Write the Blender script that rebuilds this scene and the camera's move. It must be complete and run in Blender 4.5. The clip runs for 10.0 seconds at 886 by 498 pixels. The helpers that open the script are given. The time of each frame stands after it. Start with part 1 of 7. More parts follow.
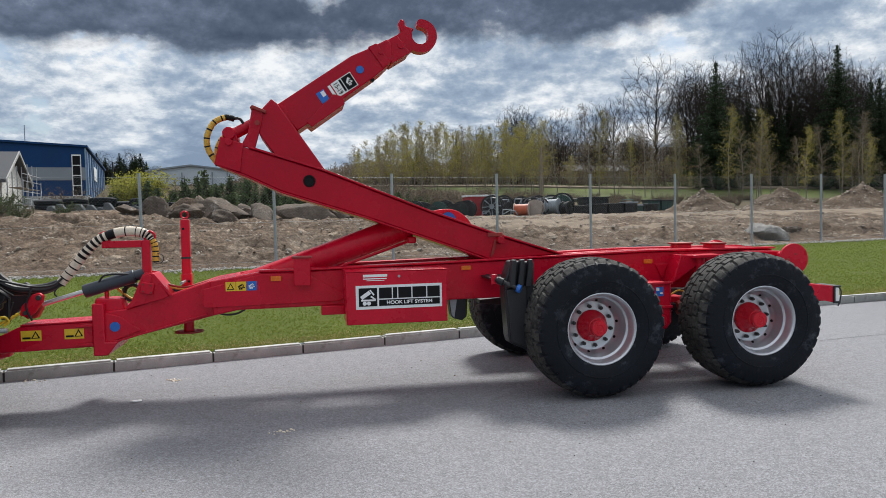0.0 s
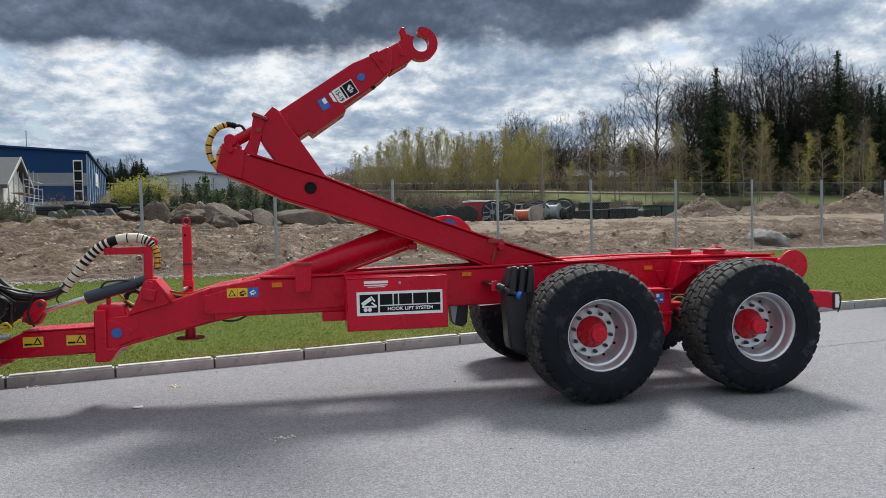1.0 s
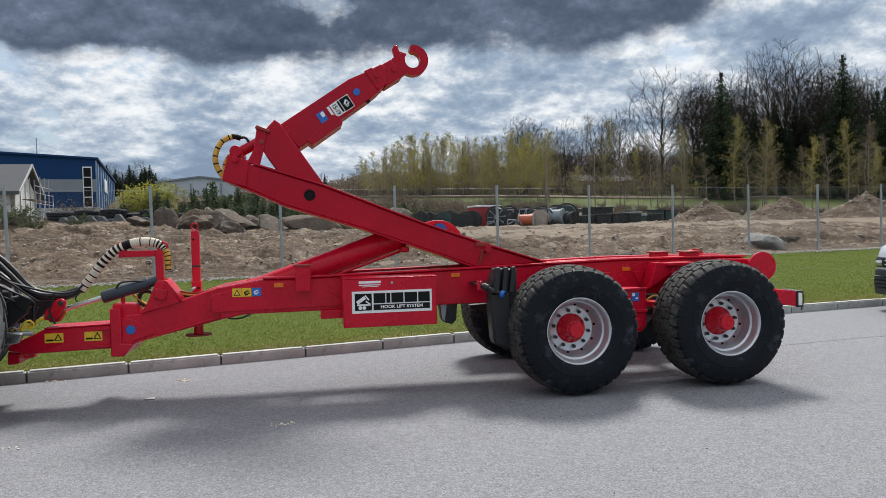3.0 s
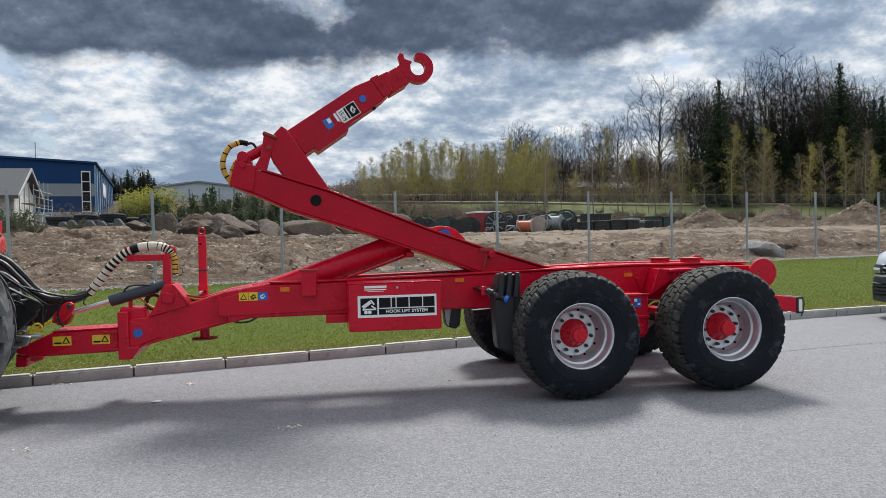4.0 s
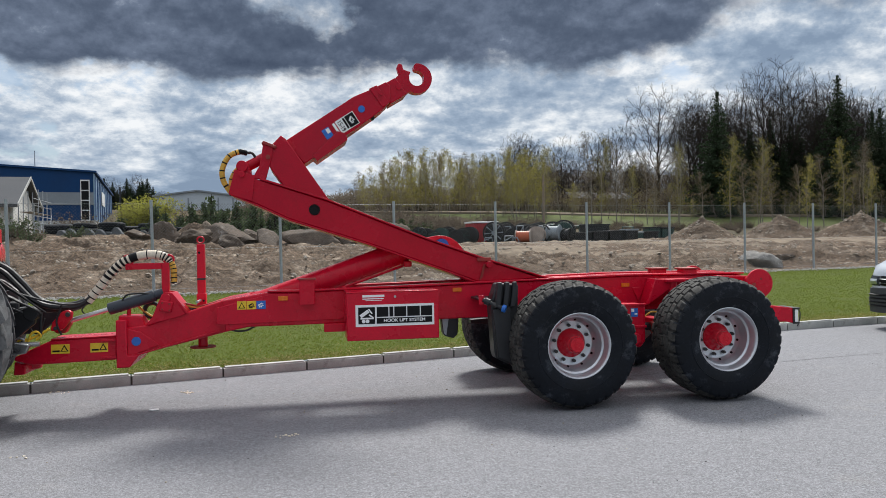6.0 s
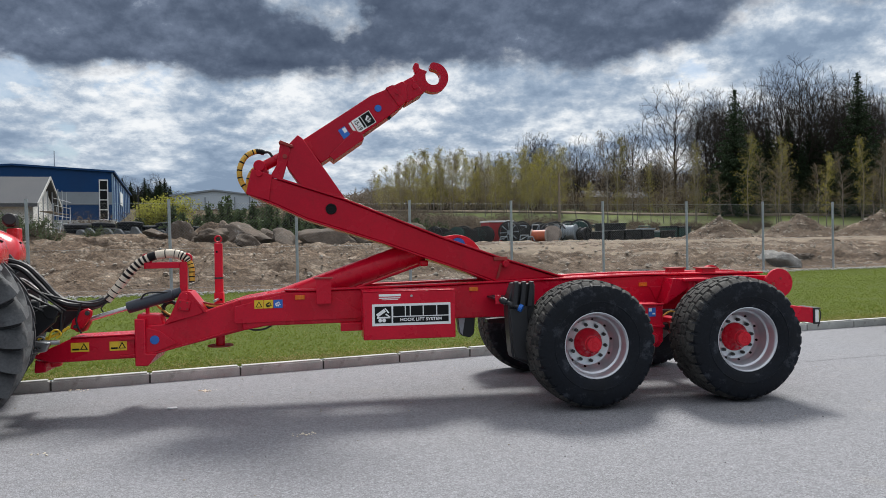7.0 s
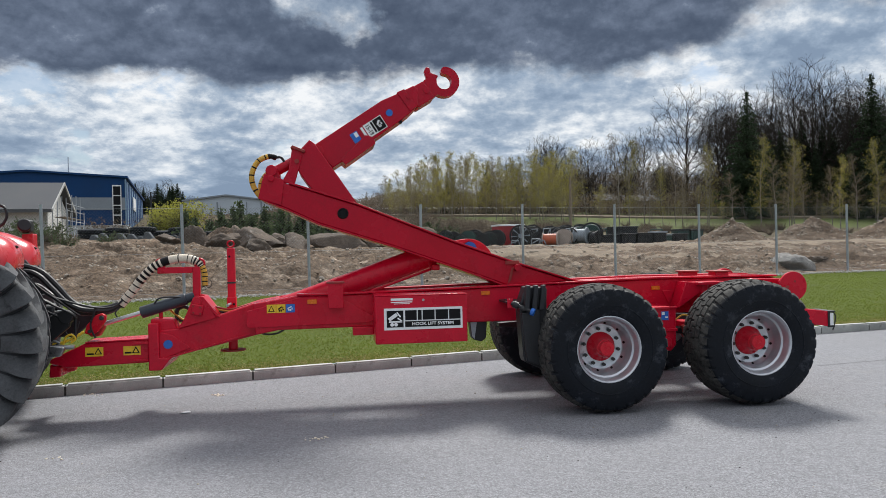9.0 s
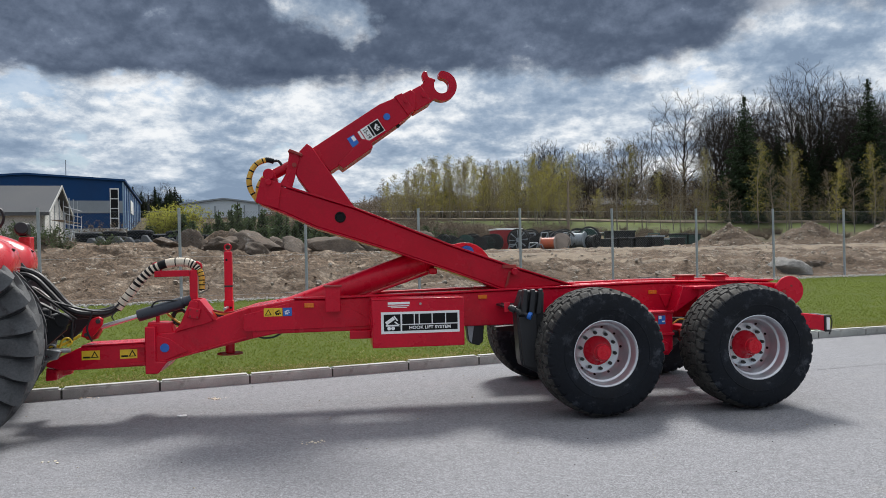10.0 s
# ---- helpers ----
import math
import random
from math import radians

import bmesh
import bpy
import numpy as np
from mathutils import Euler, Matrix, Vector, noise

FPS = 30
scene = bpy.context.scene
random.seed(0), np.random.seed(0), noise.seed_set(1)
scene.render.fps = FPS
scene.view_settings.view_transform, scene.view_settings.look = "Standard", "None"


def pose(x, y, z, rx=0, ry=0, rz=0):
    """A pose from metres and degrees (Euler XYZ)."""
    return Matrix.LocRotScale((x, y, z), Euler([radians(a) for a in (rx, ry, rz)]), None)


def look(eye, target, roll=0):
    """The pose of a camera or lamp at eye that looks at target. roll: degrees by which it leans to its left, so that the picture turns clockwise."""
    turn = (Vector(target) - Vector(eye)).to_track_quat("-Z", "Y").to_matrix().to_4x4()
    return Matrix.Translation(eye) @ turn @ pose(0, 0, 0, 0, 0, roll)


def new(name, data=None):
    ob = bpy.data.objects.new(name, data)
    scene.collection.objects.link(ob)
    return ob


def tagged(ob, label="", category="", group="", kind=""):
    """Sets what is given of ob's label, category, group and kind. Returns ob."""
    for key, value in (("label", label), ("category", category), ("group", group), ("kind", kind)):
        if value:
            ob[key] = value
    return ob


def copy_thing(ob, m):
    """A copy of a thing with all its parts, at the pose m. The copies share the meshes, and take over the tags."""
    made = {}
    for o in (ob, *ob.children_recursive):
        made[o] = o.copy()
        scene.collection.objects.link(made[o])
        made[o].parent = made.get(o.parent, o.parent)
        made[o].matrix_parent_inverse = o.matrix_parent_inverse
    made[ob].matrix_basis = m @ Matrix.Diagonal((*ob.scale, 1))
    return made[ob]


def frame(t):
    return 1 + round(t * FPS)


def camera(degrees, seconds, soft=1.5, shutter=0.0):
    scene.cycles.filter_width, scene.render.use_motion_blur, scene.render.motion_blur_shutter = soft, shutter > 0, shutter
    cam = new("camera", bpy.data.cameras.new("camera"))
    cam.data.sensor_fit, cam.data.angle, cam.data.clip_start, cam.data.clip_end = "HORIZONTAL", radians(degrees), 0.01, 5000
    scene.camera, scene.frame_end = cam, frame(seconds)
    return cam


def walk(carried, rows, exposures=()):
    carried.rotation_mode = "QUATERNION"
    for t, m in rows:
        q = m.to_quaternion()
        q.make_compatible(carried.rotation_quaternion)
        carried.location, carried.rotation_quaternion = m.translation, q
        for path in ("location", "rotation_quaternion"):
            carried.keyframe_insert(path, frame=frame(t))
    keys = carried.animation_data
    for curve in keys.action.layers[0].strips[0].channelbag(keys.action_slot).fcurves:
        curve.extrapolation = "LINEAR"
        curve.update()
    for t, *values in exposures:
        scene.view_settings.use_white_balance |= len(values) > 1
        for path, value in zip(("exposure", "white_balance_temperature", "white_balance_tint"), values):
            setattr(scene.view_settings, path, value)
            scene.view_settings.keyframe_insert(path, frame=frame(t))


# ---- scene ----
cam = camera(60.8, 10.0, soft=0.5)
PATH = [
    (0, (-2.436, -5.869, 1.526), (-2.065, -3.905, 1.442), -1.3),
    (0.5, (-2.437, -5.872, 1.527), (-2.066, -3.908, 1.449), -1.3),
    (1, (-2.438, -5.892, 1.538), (-2.069, -3.928, 1.468), -1.3),
    (1.5, (-2.402, -6.009, 1.544), (-2.038, -4.044, 1.481), -1.3),
    (2, (-2.338, -6.217, 1.527), (-1.982, -4.25, 1.468), -1.4),
    (2.5, (-2.339, -6.349, 1.528), (-1.988, -4.381, 1.469), -1.5),
    (4, (-2.45, -6.489, 1.527), (-2.092, -4.521, 1.486), -1.2),
    (4.5, (-2.44, -6.503, 1.522), (-2.074, -4.537, 1.491), -1.1),
    (5, (-2.437, -6.514, 1.526), (-2.067, -4.549, 1.502), -1.0),
    (6.5, (-2.454, -6.523, 1.522), (-2.108, -4.553, 1.509), -1.0),
    (7, (-2.457, -6.511, 1.523), (-2.135, -4.537, 1.507), -1.0),
    (7.5, (-2.457, -6.515, 1.523), (-2.152, -4.539, 1.505), -1.1),
    (8, (-2.463, -6.522, 1.526), (-2.167, -4.544, 1.51), -1.2),
    (8.5, (-2.459, -6.51, 1.52), (-2.167, -4.531, 1.51), -1.2),
    (9, (-2.462, -6.511, 1.524), (-2.169, -4.533, 1.519), -1.2),
    (9.5, (-2.456, -6.511, 1.525), (-2.161, -4.533, 1.525), -1.1),
    (10, (-2.457, -6.516, 1.524), (-2.158, -4.539, 1.529), -1.1),
]
walk(cam, [(t, look(eye, target, roll)) for t, eye, target, roll in PATH])


# ---- light ----
SUN_EL, SUN_AZ = 50.0, 21.0          # degrees above the horizon; degrees from +Y towards +X
sun_data = bpy.data.lights.new("sun", "SUN")
sun_data.energy, sun_data.angle, sun_data.color = 4.2, radians(13), (0.98, 0.965, 0.92)
sun = new("sun", sun_data)
_a, _e = radians(SUN_AZ), radians(SUN_EL)
sun.matrix_basis = look((60 * math.sin(_a) * math.cos(_e), 60 * math.cos(_a) * math.cos(_e), 60 * math.sin(_e)), (0, 0, 0))

world = bpy.data.worlds.new("world")
scene.world = world
world.use_nodes = True
wt = world.node_tree
wt.nodes.clear()


def wn(kind):
    return wt.nodes.new(kind)


def wmath(op, a, b=None, clamp=False):
    n = wn("ShaderNodeMath")
    n.operation, n.use_clamp = op, clamp
    for i, v in enumerate((a, b)):
        if v is None:
            continue
        if isinstance(v, (int, float)):
            n.inputs[i].default_value = v
        else:
            wt.links.new(v, n.inputs[i])
    return n.outputs[0]


def wnoise(vec, scale, detail, rough, offset=(0, 0, 0)):
    mp = wn("ShaderNodeMapping")
    mp.inputs["Location"].default_value = offset
    wt.links.new(vec, mp.inputs["Vector"])
    n = wn("ShaderNodeTexNoise")
    n.inputs["Scale"].default_value, n.inputs["Detail"].default_value, n.inputs["Roughness"].default_value = scale, detail, rough
    wt.links.new(mp.outputs[0], n.inputs["Vector"])
    return n.outputs["Fac"]


def wramp(fac, lo, hi):
    n = wn("ShaderNodeMapRange")
    n.interpolation_type = "SMOOTHSTEP"
    n.inputs["From Min"].default_value, n.inputs["From Max"].default_value = lo, hi
    wt.links.new(fac, n.inputs["Value"])
    return n.outputs[0]


def wmix(fac, a, b):
    n = wn("ShaderNodeMix")
    n.data_type = "RGBA"
    wt.links.new(fac, n.inputs["Factor"])
    for i, v in ((6, a), (7, b)):
        if isinstance(v, tuple):
            n.inputs[i].default_value = (*v, 1)
        else:
            wt.links.new(v, n.inputs[i])
    return n.outputs[2]


sky = wn("ShaderNodeTexSky")
sky.sky_type, sky.sun_disc = "NISHITA", False
sky.sun_elevation, sky.sun_rotation = radians(SUN_EL), radians(SUN_AZ)
tc = wn("ShaderNodeTexCoord")
sep = wn("ShaderNodeSeparateXYZ")
wt.links.new(tc.outputs["Generated"], sep.inputs[0])
dx, dy, dz = sep.outputs
# the heading and a height that packs the clouds closer towards the horizon
head = wmath("ARCTAN2", dx, dy)
rise = wmath("MULTIPLY", wmath("LOGARITHM", wmath("ADD", wmath("MAXIMUM", dz, 0.0), 0.11), math.e), 0.42)


def wsheet(lift=0.0):
    c = wn("ShaderNodeCombineXYZ")
    wt.links.new(wmath("MULTIPLY", head, 0.8), c.inputs[0])
    wt.links.new(wmath("ADD", rise, lift), c.inputs[1])
    return c.outputs[0]


def wstops(fac, stops):
    n = wn("ShaderNodeValToRGB")
    n.color_ramp.interpolation = "B_SPLINE" if len(stops) > 6 else "LINEAR"
    while len(n.color_ramp.elements) < len(stops):
        n.color_ramp.elements.new(0.5)
    for e, (at, c) in zip(n.color_ramp.elements, stops):
        e.position, e.color = at, ((c, c, c, 1) if isinstance(c, float) else (*c, 1))
    wt.links.new(fac, n.inputs[0])
    return n.outputs[0]


sheet, above = wsheet(), wsheet(0.013)
big = wnoise(sheet, 3.4, 3, 0.5, (3.1, 7.7, 0))
mid = wnoise(sheet, 11.0, 10, 0.60, (1.4, 2.2, 0))
mid_up = wnoise(above, 11.0, 10, 0.60, (1.4, 2.2, 0))
small = wnoise(sheet, 34.0, 8, 0.62, (6.4, 0.3, 0))
small_up = wnoise(above, 34.0, 8, 0.62, (6.4, 0.3, 0))
# billows: pale where a puff stands above the next, grey-blue below it
relief = wmath("ADD", wmath("MULTIPLY", wmath("SUBTRACT", mid, mid_up), 2.8), wmath("MULTIPLY", wmath("SUBTRACT", small, small_up), 1.25))
tone = wmath("ADD", relief, wmath("ADD", 0.59, wmath("MULTIPLY", wmath("SUBTRACT", 0.5, big), 0.45)))
tone = wmath("ADD", tone, wmath("MULTIPLY", wmath("SUBTRACT", 0.5, mid), 1.9))
tone = wmath("ADD", tone, wmath("MULTIPLY", wmath("SUBTRACT", 0.5, small), 0.7))
cell = wn("ShaderNodeTexVoronoi")
cell.feature, cell.voronoi_dimensions = "SMOOTH_F1", "2D"
cell.inputs["Scale"].default_value, cell.inputs["Smoothness"].default_value = 8.0, 0.4
warp = wn("ShaderNodeVectorMath")
warp.operation = "ADD"
wc = wn("ShaderNodeCombineXYZ")
wt.links.new(wmath("MULTIPLY", wmath("SUBTRACT", mid, 0.5), 0.22), wc.inputs[0])
wt.links.new(wmath("MULTIPLY", wmath("SUBTRACT", small, 0.5), 0.10), wc.inputs[1])
wt.links.new(sheet, warp.inputs[0])
wt.links.new(wc.outputs[0], warp.inputs[1])
wt.links.new(warp.outputs[0], cell.inputs["Vector"])
tone = wmath("ADD", tone, wmath("MULTIPLY", wmath("SUBTRACT", 0.36, cell.outputs["Distance"]), 0.60))
# the low sky towards the hall is duller
tone = wmath("SUBTRACT", tone, wmath("MULTIPLY", wramp(dz, 0.15, 0.06), wmath("MULTIPLY", wramp(head, 0.05, -0.15), 0.42)))
body = wstops(wmath("ADD", tone, 0.0, True), [(0.0, (0.235, 0.315, 0.435)), (0.30, (0.33, 0.42, 0.545)), (0.50, (0.46, 0.54, 0.645)), (0.70, (0.685, 0.745, 0.815)), (0.92, (0.91, 0.935, 0.96))])
# one heavy slate cloud hangs over the field; its foot rises and falls along the heading
foot = wstops(wmath("MULTIPLY", wmath("ADD", head, 0.45), 0.8, True), [(0.0, 0.205), (0.09, 0.205), (0.20, 0.206), (0.33, 0.206), (0.41, 0.207), (0.475, 0.219), (0.53, 0.230), (0.565, 0.224), (0.61, 0.212), (0.66, 0.208), (0.72, 0.218), (0.76, 0.238), (0.80, 0.262), (0.88, 0.262), (0.95, 0.235), (1.0, 0.225)])
rim = wmath("SUBTRACT", dz, foot)
rim = wmath("ADD", rim, wmath("MULTIPLY", wmath("SUBTRACT", mid, 0.5), 0.075))
rim = wmath("ADD", rim, wmath("MULTIPLY", wmath("SUBTRACT", small, 0.5), 0.035))
dark = wmath("MULTIPLY", wramp(rim, -0.006, 0.020), wramp(dz, 0.55, 0.38))
dark = wmath("MULTIPLY", dark, wramp(dy, 0.35, 0.6))
depth = wmath("ADD", wmath("ADD", wmath("MULTIPLY", big, 0.5), wmath("MULTIPLY", mid, 0.65)), wmath("MULTIPLY", relief, -0.45))
shade = wstops(wmath("ADD", depth, 0.0, True), [(0.06, (0.70, 0.74, 0.79)), (0.20, (0.36, 0.42, 0.52)), (0.38, (0.155, 0.195, 0.275)), (0.60, (0.095, 0.125, 0.185)), (0.88, (0.058, 0.080, 0.128))])
shade = wmix(wmath("MULTIPLY", wramp(head, 0.50, 0.62), 0.55), shade, body)


def wsquare(v, at, r):
    d_ = wmath("DIVIDE", wmath("SUBTRACT", v, at), r)
    return wmath("MULTIPLY", d_, d_)


# a bright break in the slate cloud
brk_ = wmath("ADD", wmath("ADD", wsquare(head, 0.0, 0.075), wsquare(dz, 0.305, 0.034)), wmath("MULTIPLY", wmath("SUBTRACT", mid, 0.5), 9.0))
dark = wmath("MULTIPLY", dark, wmath("SUBTRACT", 1.0, wmath("MULTIPLY", wramp(brk_, 1.3, 0.0), 0.75)))
high = wramp(dz, 0.40, 0.60)
body = wmix(high, body, (1.02, 1.06, 1.14))
clouds = wmix(dark, body, shade)
# away from the sun the cloud cover is a duller grey
clouds = wmix(wmath("MULTIPLY", wramp(dy, 0.1, -0.6), 0.32), clouds, (0.28, 0.33, 0.41))
# blue gaps
gap = wmath("MULTIPLY", wramp(wmath("ADD", wmath("MULTIPLY", mid, 0.6), wmath("MULTIPLY", big, 0.4)), 0.435, 0.38), wmath("MULTIPLY", wmath("SUBTRACT", 1.0, dark), 0.75))
bg_sky = wn("ShaderNodeBackground")
bg_sky.inputs["Strength"].default_value = 0.10
wt.links.new(sky.outputs[0], bg_sky.inputs["Color"])
bg_cloud = wn("ShaderNodeBackground")
bg_cloud.inputs["Strength"].default_value = 1.0
wt.links.new(clouds, bg_cloud.inputs["Color"])
mixs = wn("ShaderNodeMixShader")
wt.links.new(gap, mixs.inputs[0])
wt.links.new(bg_cloud.outputs[0], mixs.inputs[1])
wt.links.new(bg_sky.outputs[0], mixs.inputs[2])
wout = wn("ShaderNodeOutputWorld")
wt.links.new(mixs.outputs[0], wout.inputs[0])
scene.view_settings.exposure = 0.0


# ---- materials ----
def mat(name, base, rough=0.6, metal=0.0, var=0.18, scale=6.0, fine=80.0, bump=0.15, bump_scale=None, second=None, second_at=0.6,
        rvar=0.15, coat=0.0, rand=0.0, spec=0.5, fvar=None, bdist=0.01, grit=()):
    """A surface with variation at two scales, wear in a second colour, and fine relief. Scales are per metre."""
    m = bpy.data.materials.new(name)
    m.use_nodes = True
    nt = m.node_tree
    b = nt.nodes["Principled BSDF"]
    tcn = nt.nodes.new("ShaderNodeTexCoord")

    def noi(sc, det=6.0, ro=0.6):
        n = nt.nodes.new("ShaderNodeTexNoise")
        n.inputs["Scale"].default_value, n.inputs["Detail"].default_value, n.inputs["Roughness"].default_value = sc, det, ro
        nt.links.new(tcn.outputs["Object"], n.inputs["Vector"])
        return n.outputs["Fac"]

    def mp(v, a, c, x, y):
        n = nt.nodes.new("ShaderNodeMapRange")
        for k, w in zip(("From Min", "From Max", "To Min", "To Max"), (a, c, x, y)):
            n.inputs[k].default_value = w
        nt.links.new(v, n.inputs["Value"])
        return n.outputs[0]

    def mul(a, c):
        n = nt.nodes.new("ShaderNodeMath")
        n.operation = "MULTIPLY"
        nt.links.new(a, n.inputs[0])
        nt.links.new(c, n.inputs[1])
        return n.outputs[0]

    n1, n2 = noi(scale), noi(fine, 6.0)
    f = mul(mp(n1, 0.3, 0.7, 1 - var, 1 + var), mp(n2, 0.3, 0.7, 1 - (fvar or var * 0.7), 1 + (fvar or var * 0.7)))
    for sc, lo, hi in grit:
        # single grains, each with its own tone
        vo = nt.nodes.new("ShaderNodeTexVoronoi")
        vo.inputs["Scale"].default_value = sc
        nt.links.new(tcn.outputs["Object"], vo.inputs["Vector"])
        sp = nt.nodes.new("ShaderNodeSeparateColor")
        nt.links.new(vo.outputs["Color"], sp.inputs[0])
        f = mul(f, mp(sp.outputs[0], 0, 1, lo, hi))
    if rand:
        oi = nt.nodes.new("ShaderNodeObjectInfo")
        f = mul(f, mp(oi.outputs["Random"], 0, 1, 1 - rand, 1 + rand))
    col = nt.nodes.new("ShaderNodeMix")
    col.data_type = "RGBA"
    col.inputs[6].default_value = (*base, 1)
    col.inputs[7].default_value = (*(second or base), 1)
    nt.links.new(mp(noi(scale * 2.3, 8.0, 0.65), second_at, second_at + 0.12, 0, 1), col.inputs["Factor"])
    hsv = nt.nodes.new("ShaderNodeHueSaturation")
    nt.links.new(col.outputs[2], hsv.inputs["Color"])
    nt.links.new(f, hsv.inputs["Value"])
    nt.links.new(hsv.outputs[0], b.inputs["Base Color"])
    nt.links.new(mp(n1, 0.3, 0.7, max(rough - rvar, 0.03), min(rough + rvar, 1)), b.inputs["Roughness"])
    b.inputs["Metallic"].default_value = metal
    b.inputs["Coat Weight"].default_value = coat
    b.inputs["Specular IOR Level"].default_value = spec
    if bump:
        bp = nt.nodes.new("ShaderNodeBump")
        bp.inputs["Strength"].default_value = bump
        bp.inputs["Distance"].default_value = bdist
        nt.links.new(noi(bump_scale or fine, 8.0), bp.inputs["Height"])
        nt.links.new(bp.outputs[0], b.inputs["Normal"])
    return m


def leafy(name, base, part_through=0.45, **kw):
    """A leaf surface that lets part of the light through."""
    m = mat(name, base, **kw)
    nt = m.node_tree
    b, out = nt.nodes["Principled BSDF"], nt.nodes["Material Output"]
    tr, mx = nt.nodes.new("ShaderNodeBsdfTranslucent"), nt.nodes.new("ShaderNodeMixShader")
    nt.links.new(b.inputs["Base Color"].links[0].from_socket, tr.inputs["Color"])
    mx.inputs[0].default_value = part_through
    nt.links.new(b.outputs[0], mx.inputs[1])
    nt.links.new(tr.outputs[0], mx.inputs[2])
    nt.links.new(mx.outputs[0], out.inputs["Surface"])
    return m


M = {}
M["red"] = mat("red_paint", (0.575, 0.0050, 0.028), 0.30, var=0.12, scale=2.5, fine=60, bump=0.04, second=(0.50, 0.008, 0.026), second_at=0.58, rvar=0.12, spec=0.30)
# copy of the red paint, smoother and darkened to lower the arm's brightness
M["red_arm"] = mat("darkened_red_paint", (0.45, 0.0022, 0.021), 0.24, var=0.12, scale=2.2, fine=60, bump=0.03, second=(0.38, 0.005, 0.020), second_at=0.58, rvar=0.10, spec=0.27)
M["red_hub"] = mat("red_hub_paint", (0.60, 0.006, 0.022), 0.30, var=0.1, scale=9, fine=90, bump=0.05, spec=0.35)
M["red_dark"] = mat("rusty_red", (0.30, 0.03, 0.025), 0.6, var=0.25, scale=9, fine=90, bump=0.2)
M["rubber"] = mat("tyre_rubber", (0.0070, 0.0092, 0.0135), 0.62, var=0.35, scale=3, fine=50, bump=0.25, second=(0.040, 0.045, 0.055), second_at=0.55, spec=0.20)
M["rubber_grey"] = mat("dusty_pale_rubber", (0.075, 0.078, 0.082), 0.75, var=0.30, scale=5, fine=60, bump=0.3, second=(0.036, 0.037, 0.040), second_at=0.56, spec=0.25)
M["silver"] = mat("silver_rim_paint", (0.60, 0.62, 0.65), 0.34, metal=0.72, var=0.06, scale=7, fine=60, bump=0.03, rvar=0.06)
M["nut"] = mat("dark_wheel_nut", (0.045, 0.045, 0.045), 0.5, metal=0.3, var=0.2, scale=20, bump=0.1)
M["steel"] = mat("bare_steel", (0.45, 0.46, 0.47), 0.35, metal=0.9, var=0.2, scale=14, fine=150, bump=0.1)
M["chrome"] = mat("chromed_rod", (0.62, 0.66, 0.66), 0.36, metal=0.9, var=0.05, bump=0.0)
M["galv"] = mat("galvanised_steel", (0.36, 0.39, 0.42), 0.5, metal=0.5, var=0.15, scale=5, fine=40, bump=0.05)
M["black"] = mat("black_plastic", (0.013, 0.014, 0.017), 0.5, var=0.25, scale=6, fine=90, bump=0.15)
M["cylgrey"] = mat("blue_grey_paint", (0.035, 0.045, 0.06), 0.4, var=0.15, scale=10, fine=80, bump=0.05)
M["white"] = mat("white_film", (0.86, 0.86, 0.86), 0.4, var=0.04, bump=0.0, spec=0.2)
M["ink"] = mat("black_film", (0.006, 0.006, 0.007), 0.4, var=0.1, bump=0.0, spec=0.2)
M["yellow"] = mat("yellow_film", (0.80, 0.52, 0.03), 0.4, var=0.08, scale=20, bump=0.0)
M["blue"] = mat("blue_film", (0.02, 0.14, 0.52), 0.4, var=0.15, scale=30, bump=0.0)
M["amber"] = mat("amber_reflector", (0.75, 0.17, 0.01), 0.25, var=0.08, scale=30, bump=0.1, bump_scale=400)
M["hose"] = mat("black_hose", (0.012, 0.012, 0.014), 0.55, var=0.2, scale=20, fine=200, bump=0.1)
M["cream"] = mat("cream_wrap", (0.68, 0.60, 0.48), 0.6, var=0.12, scale=20, bump=0.1)
M["yhose"] = mat("yellow_hose_wrap", (0.62, 0.36, 0.05), 0.5, var=0.2, scale=20, bump=0.1)
M["glass"] = mat("dark_glass", (0.02, 0.025, 0.03), 0.06, var=0.1, bump=0.0, rvar=0.03)
M["kerb"] = mat("concrete_kerb", (0.42, 0.425, 0.40), 0.85, var=0.22, scale=3, fine=90, bump=0.3, second=(0.30, 0.295, 0.27), second_at=0.56, rand=0.10)


# ---- building helpers ----
def world_of(ob):
    m = ob.matrix_basis.copy()
    while ob.parent:
        ob = ob.parent
        m = ob.matrix_basis @ m
    return m


def part(name, bm, material, parent=None, label="", bev=0.0, smooth=True, seg=2, angle=38):
    """Links a bmesh, given in world metres, as one mesh object under its thing."""
    if parent:
        bm.transform(world_of(parent).inverted())
    me = bpy.data.meshes.new(name)
    bmesh.ops.recalc_face_normals(bm, faces=bm.faces)
    bm.to_mesh(me)
    bm.free()
    for m in material if isinstance(material, (list, tuple)) else (material,):
        me.materials.append(m)
    if smooth:
        me.shade_smooth()
        me.set_sharp_from_angle(angle=radians(angle))
    ob = new(name, me)
    ob.parent = parent
    if label:
        ob["label"] = label
    if bev:
        md = ob.modifiers.new("bevel", "BEVEL")
        md.width, md.segments, md.limit_method, md.angle_limit = bev, seg, "ANGLE", radians(40)
    return ob


def thing(name, at, label, category, group="", kind=""):
    ob = new(name)
    ob.empty_display_size = 0.1
    ob.matrix_basis = Matrix.Translation(at)
    return tagged(ob, label, category, group, kind)


def B():
    return bmesh.new()


